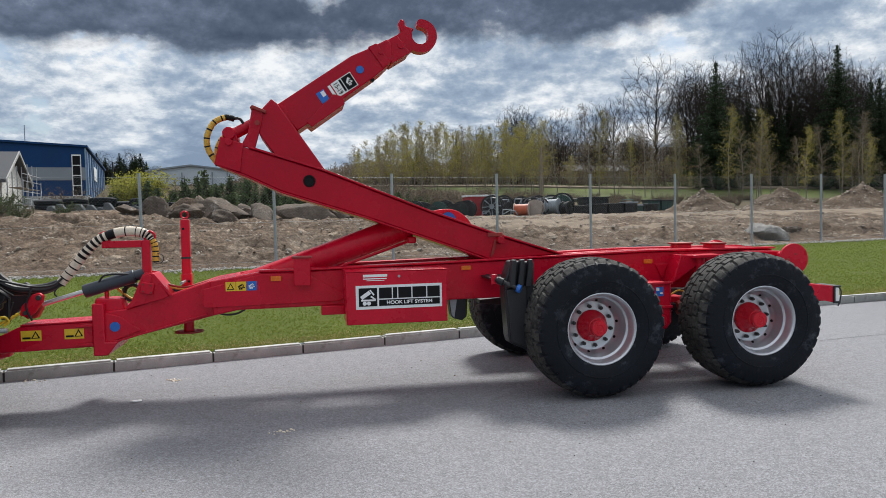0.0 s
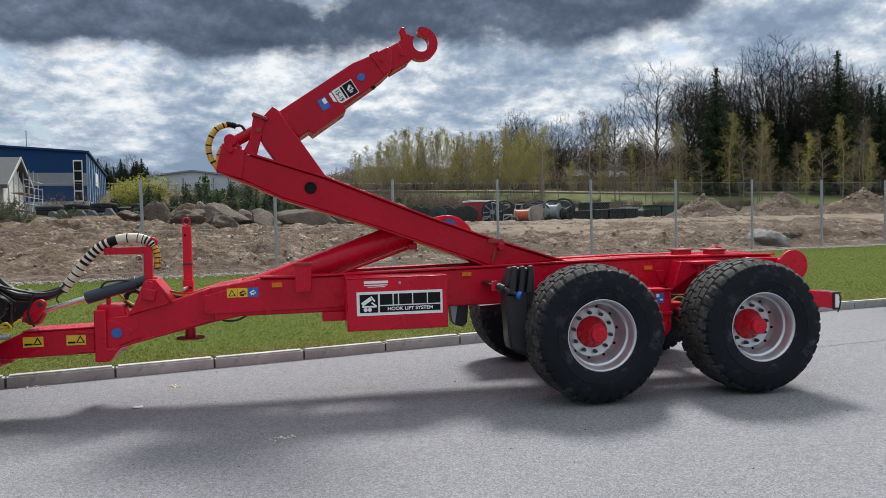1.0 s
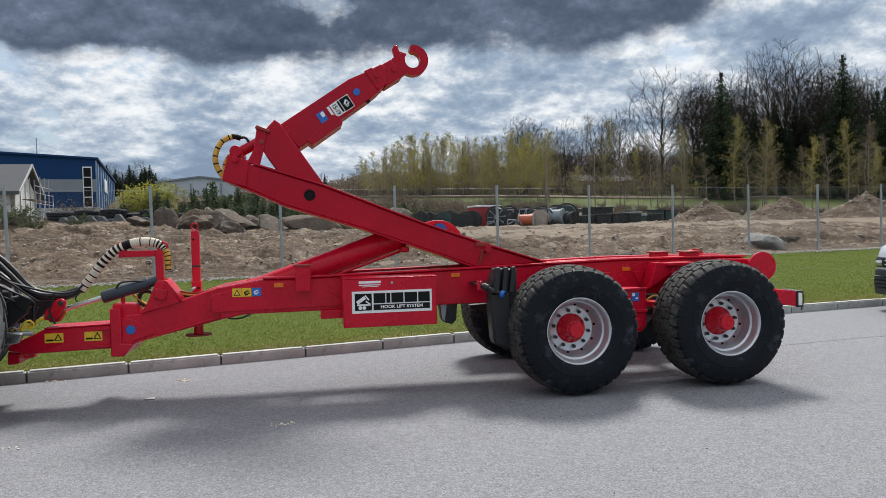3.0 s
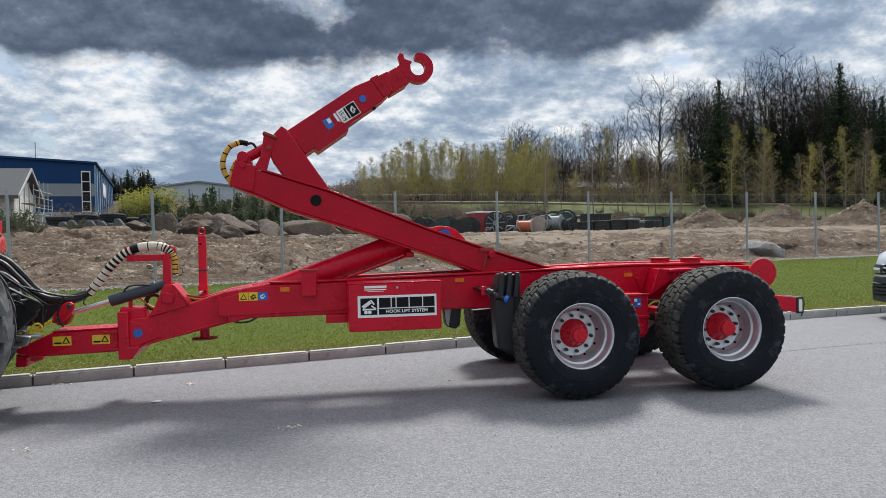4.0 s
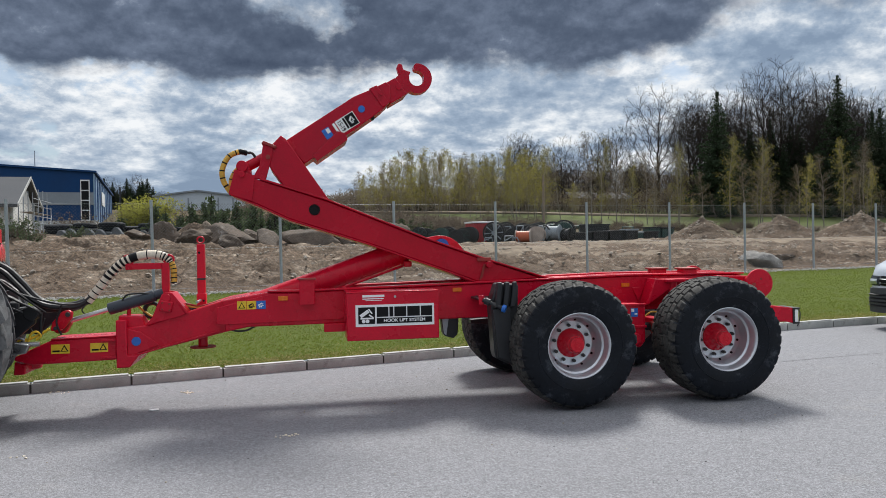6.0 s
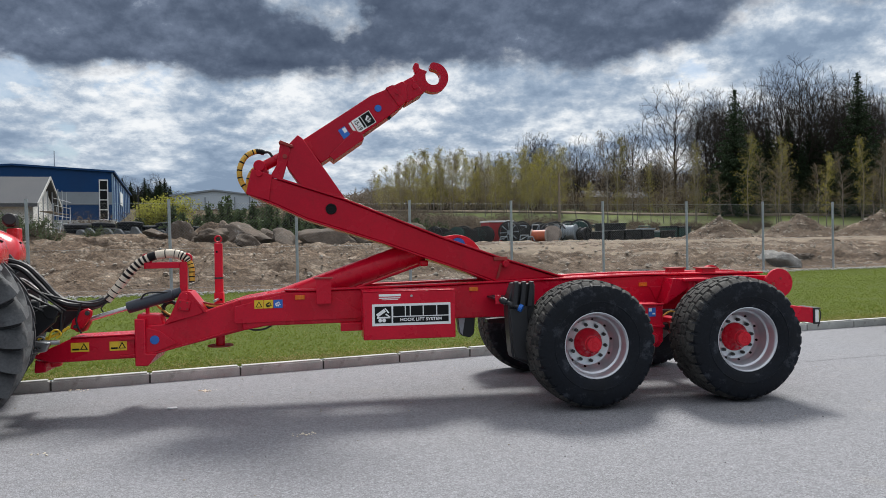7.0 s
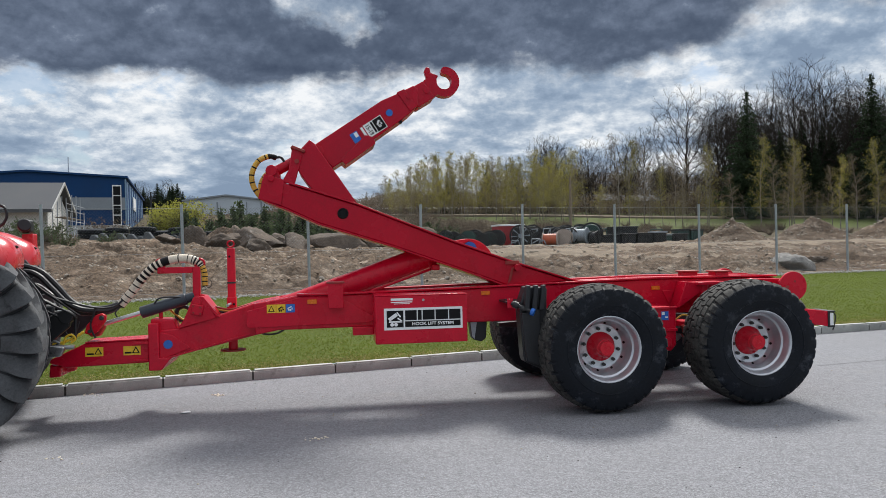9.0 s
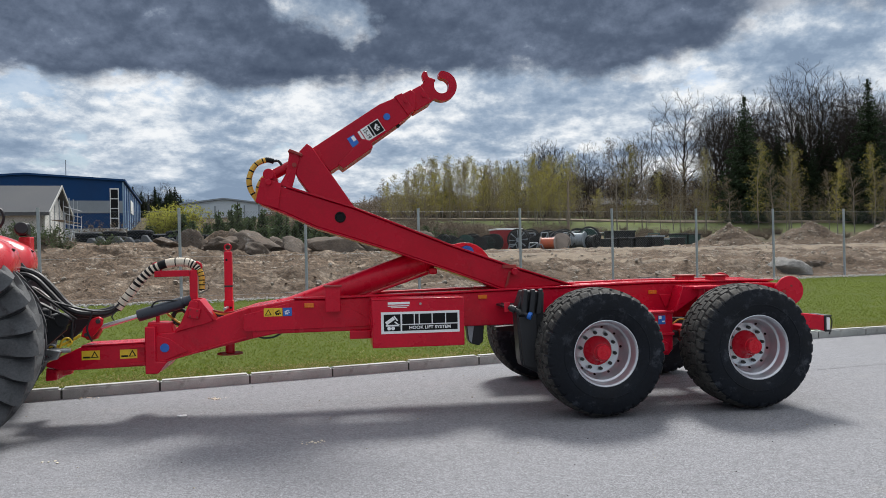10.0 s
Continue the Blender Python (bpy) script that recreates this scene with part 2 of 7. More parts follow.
def box(bm, x0, x1, y0, y1, z0, z1, m=None):
    vs = bmesh.ops.create_cube(bm, size=1)["verts"]
    t = Matrix.Translation(((x0 + x1) / 2, (y0 + y1) / 2, (z0 + z1) / 2)) @ Matrix.Diagonal((x1 - x0, y1 - y0, z1 - z0, 1))
    bmesh.ops.transform(bm, matrix=(m @ t if m else t), verts=vs)
    return bm


def prism(bm, pts, y0, y1):
    """A plate with the outline pts in X and Z, between y0 and y1."""
    a = [bm.verts.new((x, y0, z)) for x, z in pts]
    b = [bm.verts.new((x, y1, z)) for x, z in pts]
    n = len(pts)
    bm.faces.new(a)
    bm.faces.new(b[::-1])
    for i in range(n):
        bm.faces.new((a[i], b[i], b[(i + 1) % n], a[(i + 1) % n]))
    return bm


def cyl(bm, p0, p1, r, n=20, r2=None):
    p0, p1 = Vector(p0), Vector(p1)
    d = p1 - p0
    vs = bmesh.ops.create_cone(bm, cap_ends=True, segments=n, radius1=r, radius2=r if r2 is None else r2, depth=d.length)["verts"]
    bmesh.ops.transform(bm, matrix=Matrix.Translation((p0 + p1) / 2) @ d.to_track_quat("Z", "Y").to_matrix().to_4x4(), verts=vs)
    return bm


def spline(pts, k=8):
    """A smooth line through the points."""
    p = [Vector(q) for q in pts]
    p = [2 * p[0] - p[1], *p, 2 * p[-1] - p[-2]]
    out = []
    for i in range(1, len(p) - 2):
        for j in range(k):
            t = j / k
            a, b, c, d = p[i - 1], p[i], p[i + 1], p[i + 2]
            out.append(0.5 * ((2 * b) + (c - a) * t + (2 * a - 5 * b + 4 * c - d) * t * t + (3 * b - a - 3 * c + d) * t ** 3))
    out.append(p[-2])
    return out


def tube(bm, pts, r, n=8, mats=None, ribs=0.0):
    """A hose along pts. mats(i) names a ring's material."""
    pts = [Vector(q) for q in pts]
    rings = []
    for i, p in enumerate(pts):
        d = (pts[min(i + 1, len(pts) - 1)] - pts[max(i - 1, 0)]).normalized()
        u = d.cross(Vector((0, 1, 0.01))).normalized()
        v = d.cross(u)
        rr = (r(i) if callable(r) else r) * (1 + ribs * (i % 2))
        rings.append([bm.verts.new(p + rr * (math.cos(2 * math.pi * k / n) * u + math.sin(2 * math.pi * k / n) * v)) for k in range(n)])
    for i in range(len(rings) - 1):
        for k in range(n):
            f = bm.faces.new((rings[i][k], rings[i][(k + 1) % n], rings[i + 1][(k + 1) % n], rings[i + 1][k]))
            if mats:
                f.material_index = mats(i)
    bm.faces.new(rings[0][::-1])
    bm.faces.new(rings[-1])
    return bm


def revolve(bm, prof, n=64, closed=False):
    """prof: (y, r) pairs turned round the Y axis."""
    rings = [[bm.verts.new((r * math.cos(2 * math.pi * k / n), y, r * math.sin(2 * math.pi * k / n))) for k in range(n)] for y, r in prof]
    m = len(rings)
    for i in range(m if closed else m - 1):
        a, b = rings[i], rings[(i + 1) % m]
        for k in range(n):
            bm.faces.new((a[k], a[(k + 1) % n], b[(k + 1) % n], b[k]))
    return bm


def mesh_thing(name, verts, faces, material, label="", category="", kind="", group="", smooth=False, mats=None):
    me = bpy.data.meshes.new(name)
    me.from_pydata([tuple(v) for v in verts], [], [tuple(f) for f in faces])
    for m in material if isinstance(material, (list, tuple)) else (material,):
        me.materials.append(m)
    if mats is not None:
        me.polygons.foreach_set("material_index", np.array(mats, dtype=np.int32))
    if smooth:
        me.shade_smooth()
    me.update()
    ob = new(name, me)
    return tagged(ob, label, category, group, kind)


# ---- ground plan ----
ROAD_Z = -0.02


def kerb_y(x):
    """The kerb's road face."""
    if x < 0:
        return 3.62 + 0.247 * x
    x = min(x, 20.5)
    return 3.62 + 0.247 * x - 0.006 * x * x


def fence_y(x):
    return 13.52 + 0.2035 * x


FIELD_W = (0, 2.0, 12, 35, 55, 85, 130, 260, 900)
FIELD_Z = (0.44, 0.60, 1.25, 1.50, 3.0, 6.0, 9.5, 18.0, 22.0)


def height(x, y):
    """The land: verge, then the dug field that climbs to the wood."""
    k, f = kerb_y(x) + 0.12, fence_y(x)
    if y < f:
        t = min(max((y - k) / (f - k), 0), 1)
        return 0.085 + 0.355 * t * t * (3 - 2 * t) + 0.012 * noise.noise((x * 0.7, y * 0.7, 0))
    w = y - f
    z = float(np.interp(w, FIELD_W, FIELD_Z))
    d = min(w / 1.5, 1) * max(0.0, 1 - max(w - 45, 0) / 20)
    # wheels have levelled the field beside the track
    d *= 1 - 0.5 * min(max((x - 2) / 5, 0), 1) * min(max((w - 3) / 5, 0), 1)
    ridge = 1 - abs(noise.noise((x * 0.16 + 0.3 * y, y * 0.75, 13))) * 2
    z += d * (0.22 * noise.noise((x * 0.30, y * 0.35, 3)) + 0.22 * noise.noise((x * 0.8, y * 1.1, 5)) + 0.20 * noise.noise((x * 2.2, y * 2.6, 9)) + 0.12 * noise.noise((x * 4.4, y * 5, 2)) + 0.24 * ridge)
    # the field climbs towards the hall
    s = min(max((-x - 1.0) / 9, 0), 1) * min(max((w - 6) / 14, 0), 1)
    z += 0.55 * s * s * (3 - 2 * s)
    s = min(max((-x - 7.0) / 8, 0), 1) * min(max((w - 32) / 20, 0), 1)
    z -= 1.5 * s * s * (3 - 2 * s)
    z += min(w / 60, 1) * 0.5 * noise.noise((x * 0.03, y * 0.03, 1))
    return z


M["asphalt"] = mat("asphalt", (0.208, 0.209, 0.223), 0.85, var=0.08, scale=0.5, fine=40, bump=0.7, bump_scale=85, second=(0.225, 0.222, 0.228), second_at=0.58, rvar=0.1, spec=0.3, fvar=0.16, grit=((110, 0.74, 1.28), (210, 0.72, 1.30), (20, 0.95, 1.05)))
M["grass"] = mat("lawn_soil", (0.080, 0.106, 0.018), 0.95, var=0.12, scale=0.9, fine=60, bump=0.6, bump_scale=50, second=(0.12, 0.135, 0.042), second_at=0.62, spec=0.1)
M["dirt"] = mat("dug_earth", (0.128, 0.093, 0.067), 0.95, var=0.25, scale=0.6, fine=9, bump=1.0, bump_scale=5, second=(0.262, 0.212, 0.165), second_at=0.52, spec=0.1, fvar=0.34, bdist=0.15, grit=((9, 0.80, 1.25), (28, 0.80, 1.25)))
M["scrub"] = mat("dead_scrub_ground", (0.095, 0.075, 0.045), 0.95, var=0.35, scale=0.25, fine=3, bump=0.8, bump_scale=3, second=(0.075, 0.075, 0.03), second_at=0.52, spec=0.1)
M["field"] = mat("spring_meadow", (0.100, 0.120, 0.038), 0.95, var=0.25, scale=0.1, fine=1.5, bump=0.5, bump_scale=2, spec=0.1)
M["sand"] = mat("pale_sand_track", (0.235, 0.189, 0.142), 0.95, var=0.2, scale=0.6, fine=20, bump=0.6, bump_scale=9, spec=0.1)

# road: one strip up to the kerb
xs = np.concatenate([np.arange(-900, -70, 83), np.arange(-70, -14, 4), np.arange(-14, 20, 0.5), np.arange(20, 91, 5), np.arange(170, 901, 73)])
vs, fs = [], []
rows_y = (-16, -14, -8, -2, 1)
for i, x in enumerate(xs):
    ky = kerb_y(max(x, -70))
    for y in rows_y:
        vs.append((x, min(y, ky - 6 + 0.5 * j), ROAD_Z) if (j := rows_y.index(y)) > 1 else (x, ky - 17 + 2 * j, ROAD_Z))
    vs.append((x, ky + 0.01, ROAD_Z))
for i in range(len(xs) - 1):
    for j in range(5):
        a = i * 6 + j
        fs.append((a, a + 6, a + 7, a + 1))
mesh_thing("road", vs, fs, M["asphalt"], "pale grey worn asphalt road with fine aggregate", "road", "structure")

# seam between two lanes of asphalt, filled with bitumen
M["bitumen"] = mat("bitumen_seam", (0.10, 0.10, 0.105), 0.8, var=0.3, scale=3, fine=40, bump=0.3, spec=0.3)
vs, fs = [], []
for i, x in enumerate(np.arange(0.6, 24, 0.4)):
    y = 1.36 + 0.247 * (x - 0.5) - 0.0115 * x * x + 0.012 * noise.noise((x * 1.3, 0, 3))
    w_ = 0.006 + 0.004 * noise.noise((x * 2.1, 4, 0))
    vs += [(x, y - w_, ROAD_Z + 0.002), (x, y + w_, ROAD_Z + 0.002)]
fs = [(2 * i, 2 * i + 2, 2 * i + 3, 2 * i + 1) for i in range(len(vs) // 2 - 1)]
mesh_thing("road_seam", vs, fs, M["bitumen"], "thin dark bitumen seam in the asphalt", "road", "structure")

# rough grass on the near side of the road
vs2, fs2 = [], []
for x in xs:
    ky = kerb_y(max(x, -70)) - 16.9
    vs2 += [(x, ky, ROAD_Z + 0.03), (x, ky - 20, ROAD_Z + 0.2), (x, ky - 200, 0.5), (x, -900, 1.0)]
for i in range(len(xs) - 1):
    for j in range(3):
        a = i * 4 + j
        fs2.append((a, a + 4, a + 5, a + 1))
mesh_thing("near_ground", vs2, fs2, M["field"], "rough spring grass beyond the road", "ground", "structure")

# land: one sheet from the kerb to the horizon
gx = np.concatenate([np.arange(-900, -120, 60), np.arange(-120, -30, 6), np.arange(-30, -12, 1.0), np.arange(-12, 26, 0.2), np.arange(26, 48, 0.7), np.arange(48, 150, 6), np.arange(150, 901, 60)])
ts = np.concatenate([np.linspace(0, 1, 24)[:-1]])
ws = np.concatenate([np.arange(0, 18, 0.17), np.arange(18, 40, 0.45), np.arange(40, 70, 2.5), np.arange(70, 150, 6), np.arange(150, 300, 25), np.arange(300, 1001, 100)])
vs, fs, mi = [], [], []
nr = len(ts) + len(ws)
for x in gx:
    xc = min(max(x, -70), 90)
    k, f = kerb_y(max(x, -14 * 5)) + 0.11, fence_y(xc)
    for t in ts:
        y = k + t * (f - k)
        vs.append((x, y, height(xc, y)))
    for w in ws:
        vs.append((x, f + w, height(xc, f + w)))
for i in range(len(gx) - 1):
    for j in range(nr - 1):
        a = i * nr + j
        fs.append((a, a + nr, a + nr + 1, a + 1))
        w = ws[j - len(ts)] if j >= len(ts) else -1
        x = gx[i]
        if j < len(ts) - 1:
            m = 0
        elif w < 30 + 4 * noise.noise((x * 0.1, 0, 7)):
            m = 1
            if x > 3 and 5 < w < 27 and noise.noise((x * 0.10, w * 0.42, 4)) + 0.25 * noise.noise((x * 0.7, w * 1.5, 8)) > (-0.06 if w > 10 else 0.12):
                m = 4
        elif w < (56 if x > 18 else 74):
            m = 2
        elif w < 120:
            m = 3 if x > 12 else 2
        else:
            m = 2
        mi.append(m)
mesh_thing("ground", vs, fs, [M["grass"], M["dirt"], M["scrub"], M["field"], M["sand"]], "grass verge, dug brown earth and scrub rising to a wood", "ground", "structure", smooth=True, mats=mi)


# ---- the hook-lift trailer ----
trailer = thing("hook_lift_trailer", (0, 1.27, ROAD_Z), "red painted tandem-axle hook lift trailer with raised arm, on asphalt", "trailer")
RED = M["red"]
MID = 1.27


def both(y0, y1):
    """A span in Y and its mirror about the trailer's middle."""
    return ((y0, y1), (2 * MID - y1, 2 * MID - y0))


# main beams and their top flanges
for y0, y1 in both(0.93, 1.05):
    bm = prism(B(), [(-3.20, 0.715), (-2.98, 0.755), (-0.40, 0.768), (2.20, 0.80), (2.20, 1.135), (0.87, 1.145), (-1.1, 1.10), (-2.50, 1.075), (-2.80, 1.08), (-3.22, 1.015)], y0, y1)
    beam = part("main_beam", bm, RED, trailer, bev=0.012)
    s = 1 if y0 < MID else -1
    yf = y0 - 0.02 if s > 0 else y1 - 0.13
    part("top_flange", prism(B(), [(-2.80, 1.083), (-2.5, 1.079), (-1.1, 1.104), (0.87, 1.149), (2.22, 1.139), (2.22, 1.157), (0.87, 1.167), (-1.1, 1.122), (-2.5, 1.096), (-2.80, 1.10)], yf, yf + 0.15), RED, beam, bev=0.004)
# cross members between the beams
for x in (-2.2, -1.3, -0.2, 0.75, 1.6, 2.1):
    part("cross_member", box(B(), x - 0.05, x + 0.05, 1.05, 2 * MID - 1.05, 0.82, 1.02), RED, trailer, bev=0.006)
# upper running rails that carry the container
for y0, y1 in both(1.12, 1.20):
    part("container_rail", prism(B(), [(-0.2, 1.08), (2.25, 1.09), (2.25, 1.15), (0.9, 1.155), (-0.2, 1.13)], y0, y1), RED, trailer, bev=0.006)
# doubler plate with the chamfered ends on the front part of the beam
part("doubler_plate", prism(B(), [(-3.28, 0.80), (-3.25, 0.785), (-2.12, 0.80), (-2.02, 0.84), (-2.40, 1.06), (-2.78, 1.065), (-3.27, 0.95)], 0.915, 0.93), RED, trailer, bev=0.005)

# neck and drawbar
part("neck", prism(B(), [(-4.10, 0.79), (-3.92, 0.80), (-3.22, 1.015), (-3.0, 1.05), (-2.9, 0.77), (-3.20, 0.71), (-3.98, 0.53), (-4.10, 0.50)], 0.98, 2 * MID - 0.98), RED, trailer, bev=0.012)
part("neck_cheek", prism(B(), [(-4.10, 0.78), (-3.97, 0.74), (-3.80, 0.615), (-4.06, 0.52), (-4.10, 0.52)], 0.965, 0.98), RED, trailer, bev=0.006)
part("neck_rib", prism(B(), [(-4.08, 0.53), (-3.97, 0.545), (-3.25, 0.735), (-3.25, 0.72), (-3.97, 0.53), (-4.08, 0.515)], 0.955, 0.98), RED, trailer, bev=0.004)
part("joint_plate", prism(B(), [(-4.185, 0.86), (-4.185, 0.415), (-4.07, 0.415), (-3.985, 0.525), (-4.09, 0.53), (-4.09, 0.86)], 0.93, 2 * MID - 0.93), RED, trailer, bev=0.01)
part("joint_cap", prism(B(), [(-4.18, 0.85), (-4.17, 0.90), (-3.97, 0.885), (-3.93, 0.79), (-4.1, 0.78)], 1.0, 1.2), RED, trailer, bev=0.012)
part("grease_pin", cyl(B(), (-4.10, 1.1, 0.88), (-4.10, 1.1, 0.99), 0.018), RED, trailer)
bar = part("drawbar", prism(B(), [(-4.19, 0.705), (-4.76, 0.692), (-5.07, 0.55), (-5.08, 0.515), (-4.93, 0.47), (-4.19, 0.488)], 0.98, 1.30), RED, trailer, bev=0.012)
for z in (0.515, 0.675):
    part("gusset", prism(B(), [(-4.19, z - 0.012), (-4.19, z + 0.012), (-4.33, z + 0.008), (-4.33, z - 0.008)], 0.955, 0.98), RED, bar, bev=0.003)
part("edge_strip", prism(B(), [(-4.19, 0.707), (-4.76, 0.694), (-4.76, 0.704), (-4.19, 0.718)], 0.97, 1.31), RED, bar, bev=0.003)
eye = part("tow_eye", cyl(B(), (-5.02, MID, 0.40), (-5.02, MID, 0.50), 0.085, 24), RED, trailer, bev=0.01)
part("tow_block", prism(B(), [(-5.10, 0.375), (-5.0, 0.38), (-4.99, 0.47), (-5.09, 0.50)], 1.02, 2 * MID - 1.02), RED, trailer, bev=0.012)

# bracket for the drawbar cylinder, and the hose guide on it
brk = part("cylinder_bracket", prism(B(), [(-3.925, 0.80), (-3.865, 0.88), (-3.775, 1.09), (-3.745, 1.11), (-3.68, 1.10), (-3.565, 0.90), (-3.60, 0.88)], 0.955, 0.985), RED, trailer, bev=0.006)
part("cylinder_bracket", prism(B(), [(-3.925, 0.80), (-3.865, 0.88), (-3.775, 1.09), (-3.745, 1.11), (-3.68, 1.10), (-3.565, 0.90), (-3.60, 0.88)], 1.22, 1.25), RED, trailer, bev=0.006)
part("bracket_rib", prism(B(), [(-3.70, 1.10), (-3.68, 1.10), (-3.53, 0.90), (-3.56, 0.90)], 0.95, 1.25), RED, trailer, bev=0.004)
pad = part("bolt_plate", box(B(), -0.055, 0.055, 0.925, 0.955, -0.05, 0.05, pose(-3.735, 0, 0.975, 0, 12, 0)), RED, brk, bev=0.008)
for dx in (-0.032, 0.032):
    for dz in (-0.03, 0.03):
        part("bolt", cyl(B(), (-3.735 + dx, 0.915, 0.975 + dz - dx * 0.2), (-3.735 + dx, 0.927, 0.975 + dz - dx * 0.2), 0.009, 8), M["red_dark"], pad)
part("pivot_pin", cyl(B(), (-3.735, 0.94, 1.055), (-3.735, 1.26, 1.055), 0.04, 20), RED, brk, bev=0.004)
guide = part("hose_guide", box(B(), -3.795, -3.725, 1.07, 1.13, 1.05, 1.385), RED, trailer, bev=0.006)
part("guide_arm", box(B(), -4.12, -3.797, 1.07, 1.13, 1.325, 1.385, pose(0, 0, 0, 0, -0.0, 0)), RED, guide, bev=0.006)


def ring(bm, c, r, t, n=20):
    """A standing ring in the X-Z plane."""
    pts = [Vector((c[0] + r * math.cos(a), c[1], c[2] + r * math.sin(a))) for a in np.linspace(0, 2 * math.pi, n)]
    for a, b in zip(pts, pts[1:]):
        cyl(bm, a, b, t, 6)
    return bm


for cx in (-4.10, -3.73):
    part("guide_ring", ring(B(), (cx, 1.1, 1.415), 0.045, 0.011), RED, guide)

# parking stand
stand = part("stand_tube", box(B(), -3.49, -3.415, MID - 0.037, MID + 0.037, 0.62, 1.56), RED, trailer, bev=0.01)
part("stand_eye", ring(B(), (-3.455, MID, 1.60), 0.032, 0.008), RED, stand)
part("stand_collar", box(B(), -3.497, -3.408, MID - 0.046, MID + 0.046, 0.92, 1.07), RED, stand, bev=0.006)
part("stand_slot", box(B(), -3.492, -3.413, MID - 0.040, MID + 0.03, 1.205, 1.222), M["nut"], stand)
for xs_, zs_ in ((-3.465, 1.475), (-3.43, 1.00)):
    part("stand_hole", cyl(B(), (xs_, MID - 0.0475 if zs_ < 1.1 else MID - 0.039, zs_), (xs_, MID, zs_), 0.011, 12), M["ink"], stand)
part("stand_pin", cyl(B(), (-3.46, 0.98, 1.005), (-3.46, MID + 0.1, 1.005), 0.014, 10), M["steel"], stand)
part("stand_foot_tube", cyl(B(), (-3.45, MID, 0.545), (-3.45, MID, 0.80), 0.045, 18), RED, stand)
part("stand_foot", cyl(B(), (-3.45, MID, 0.535), (-3.45, MID, 0.548), 0.125, 24), M["red_dark"], stand, "rusty round foot plate")

# drawbar cylinder with its rod and clevis
dc = part("drawbar_cylinder", cyl(B(), (-4.28, 1.1, 0.955), (-3.86, 1.1, 1.075), 0.058, 24), M["cylgrey"], trailer, "dark blue-grey hydraulic cylinder", bev=0.006)
part("cylinder_end", cyl(B(), (-3.86, 1.1, 1.075), (-3.78, 1.1, 1.10), 0.045, 20), M["cylgrey"], dc)
part("cylinder_rod", cyl(B(), (-4.64, 1.1, 0.853), (-4.28, 1.1, 0.955), 0.022, 16), M["chrome"], dc, "chromed piston rod")
part("feed_pipe", tube(B(), spline([(-4.15, 1.06, 1.04), (-4.10, 1.05, 1.09), (-3.98, 1.05, 1.10), (-3.88, 1.06, 1.09)]), 0.008, 6), M["hose"], dc)
part("clevis", prism(B(), [(-4.74, 0.745), (-4.76, 0.80), (-4.69, 0.885), (-4.63, 0.885), (-4.61, 0.83), (-4.66, 0.745)], 1.05, 1.15), M["red_dark"], trailer, "worn red clevis with black pin", bev=0.012)

# tool box
bx = part("tool_box", box(B(), -2.07, -1.205, 0.50, 0.92, 0.632, 1.078), RED, trailer, "red sheet metal tool box with large white sign", bev=0.008)
part("box_lid", prism(B(), [(-2.073, 1.078), (-1.202, 1.078), (-1.202, 1.086), (-2.073, 1.086)], 0.496, 0.92), RED, bx, bev=0.004)
part("box_lock", cyl(B(), (-1.62, 0.492, 1.035), (-1.62, 0.50, 1.035), 0.012, 10), M["steel"], bx)
part("box_hanger", box(B(), -2.27, -2.07, 0.86, 0.98, 0.685, 0.765), RED, trailer, bev=0.006)


def film(name, x0, x1, z0, z1, y, m, parent, t=0.002, label=""):
    return part(name, box(B(), x0, x1, y - t, y, z0, z1), m, parent, label, smooth=False)


def text(body, size, at, m, parent, align="CENTER", stretch=1.0, rot=(90, 0, 0), bold=0.0):
    cu = bpy.data.curves.new("lettering", "FONT")
    cu.body, cu.size, cu.align_x, cu.align_y, cu.extrude, cu.offset = body, size, align, "CENTER", 0.0006, bold
    tmp = new("lettering", cu)
    tmp.matrix_basis = pose(*at, *rot) @ Matrix.Diagonal((stretch, 1, 1, 1))
    bpy.context.view_layer.update()
    me = bpy.data.meshes.new_from_object(tmp.evaluated_get(bpy.context.evaluated_depsgraph_get()))
    mw = tmp.matrix_basis.copy()
    bpy.data.objects.remove(tmp)
    bm = bmesh.new()
    bm.from_mesh(me)
    bm.transform(mw)
    return part("lettering", bm, m, parent, smooth=False)


def truck_mark(bm, x, z, w, h, y, t=0.002):
    """The plain pictogram: a tipped tray on two wheels with an arm."""
    def bar_(p, q, th):
        p, q = Vector((p[0], 0, p[1])), Vector((q[0], 0, q[1]))
        d = q - p
        n = Vector((-d.z, 0, d.x)).normalized() * th / 2
        prism(bm, [(v.x, v.z) for v in (p - n, q - n, q + n, p + n)], y - t, y)
    X = lambda u: x + u * w
    Z = lambda v: z + v * h
    for u in (0.30, 0.55):
        pts = [(X(u) + 0.12 * w * math.cos(a), Z(0.14) + 0.12 * w * math.sin(a)) for a in np.linspace(0, 2 * math.pi, 13)[:-1]]
        prism(bm, pts, y - t, y)
    bar_((X(0.10), Z(0.32)), (X(0.95), Z(0.32)), 0.10 * h)
    bar_((X(0.10), Z(0.45)), (X(0.62), Z(0.80)), 0.22 * h)
    bar_((X(0.62), Z(0.92)), (X(0.85), Z(0.62)), 0.09 * h)
    bar_((X(0.95), Z(0.34)), (X(0.66), Z(0.55)), 0.09 * h)
    return bm


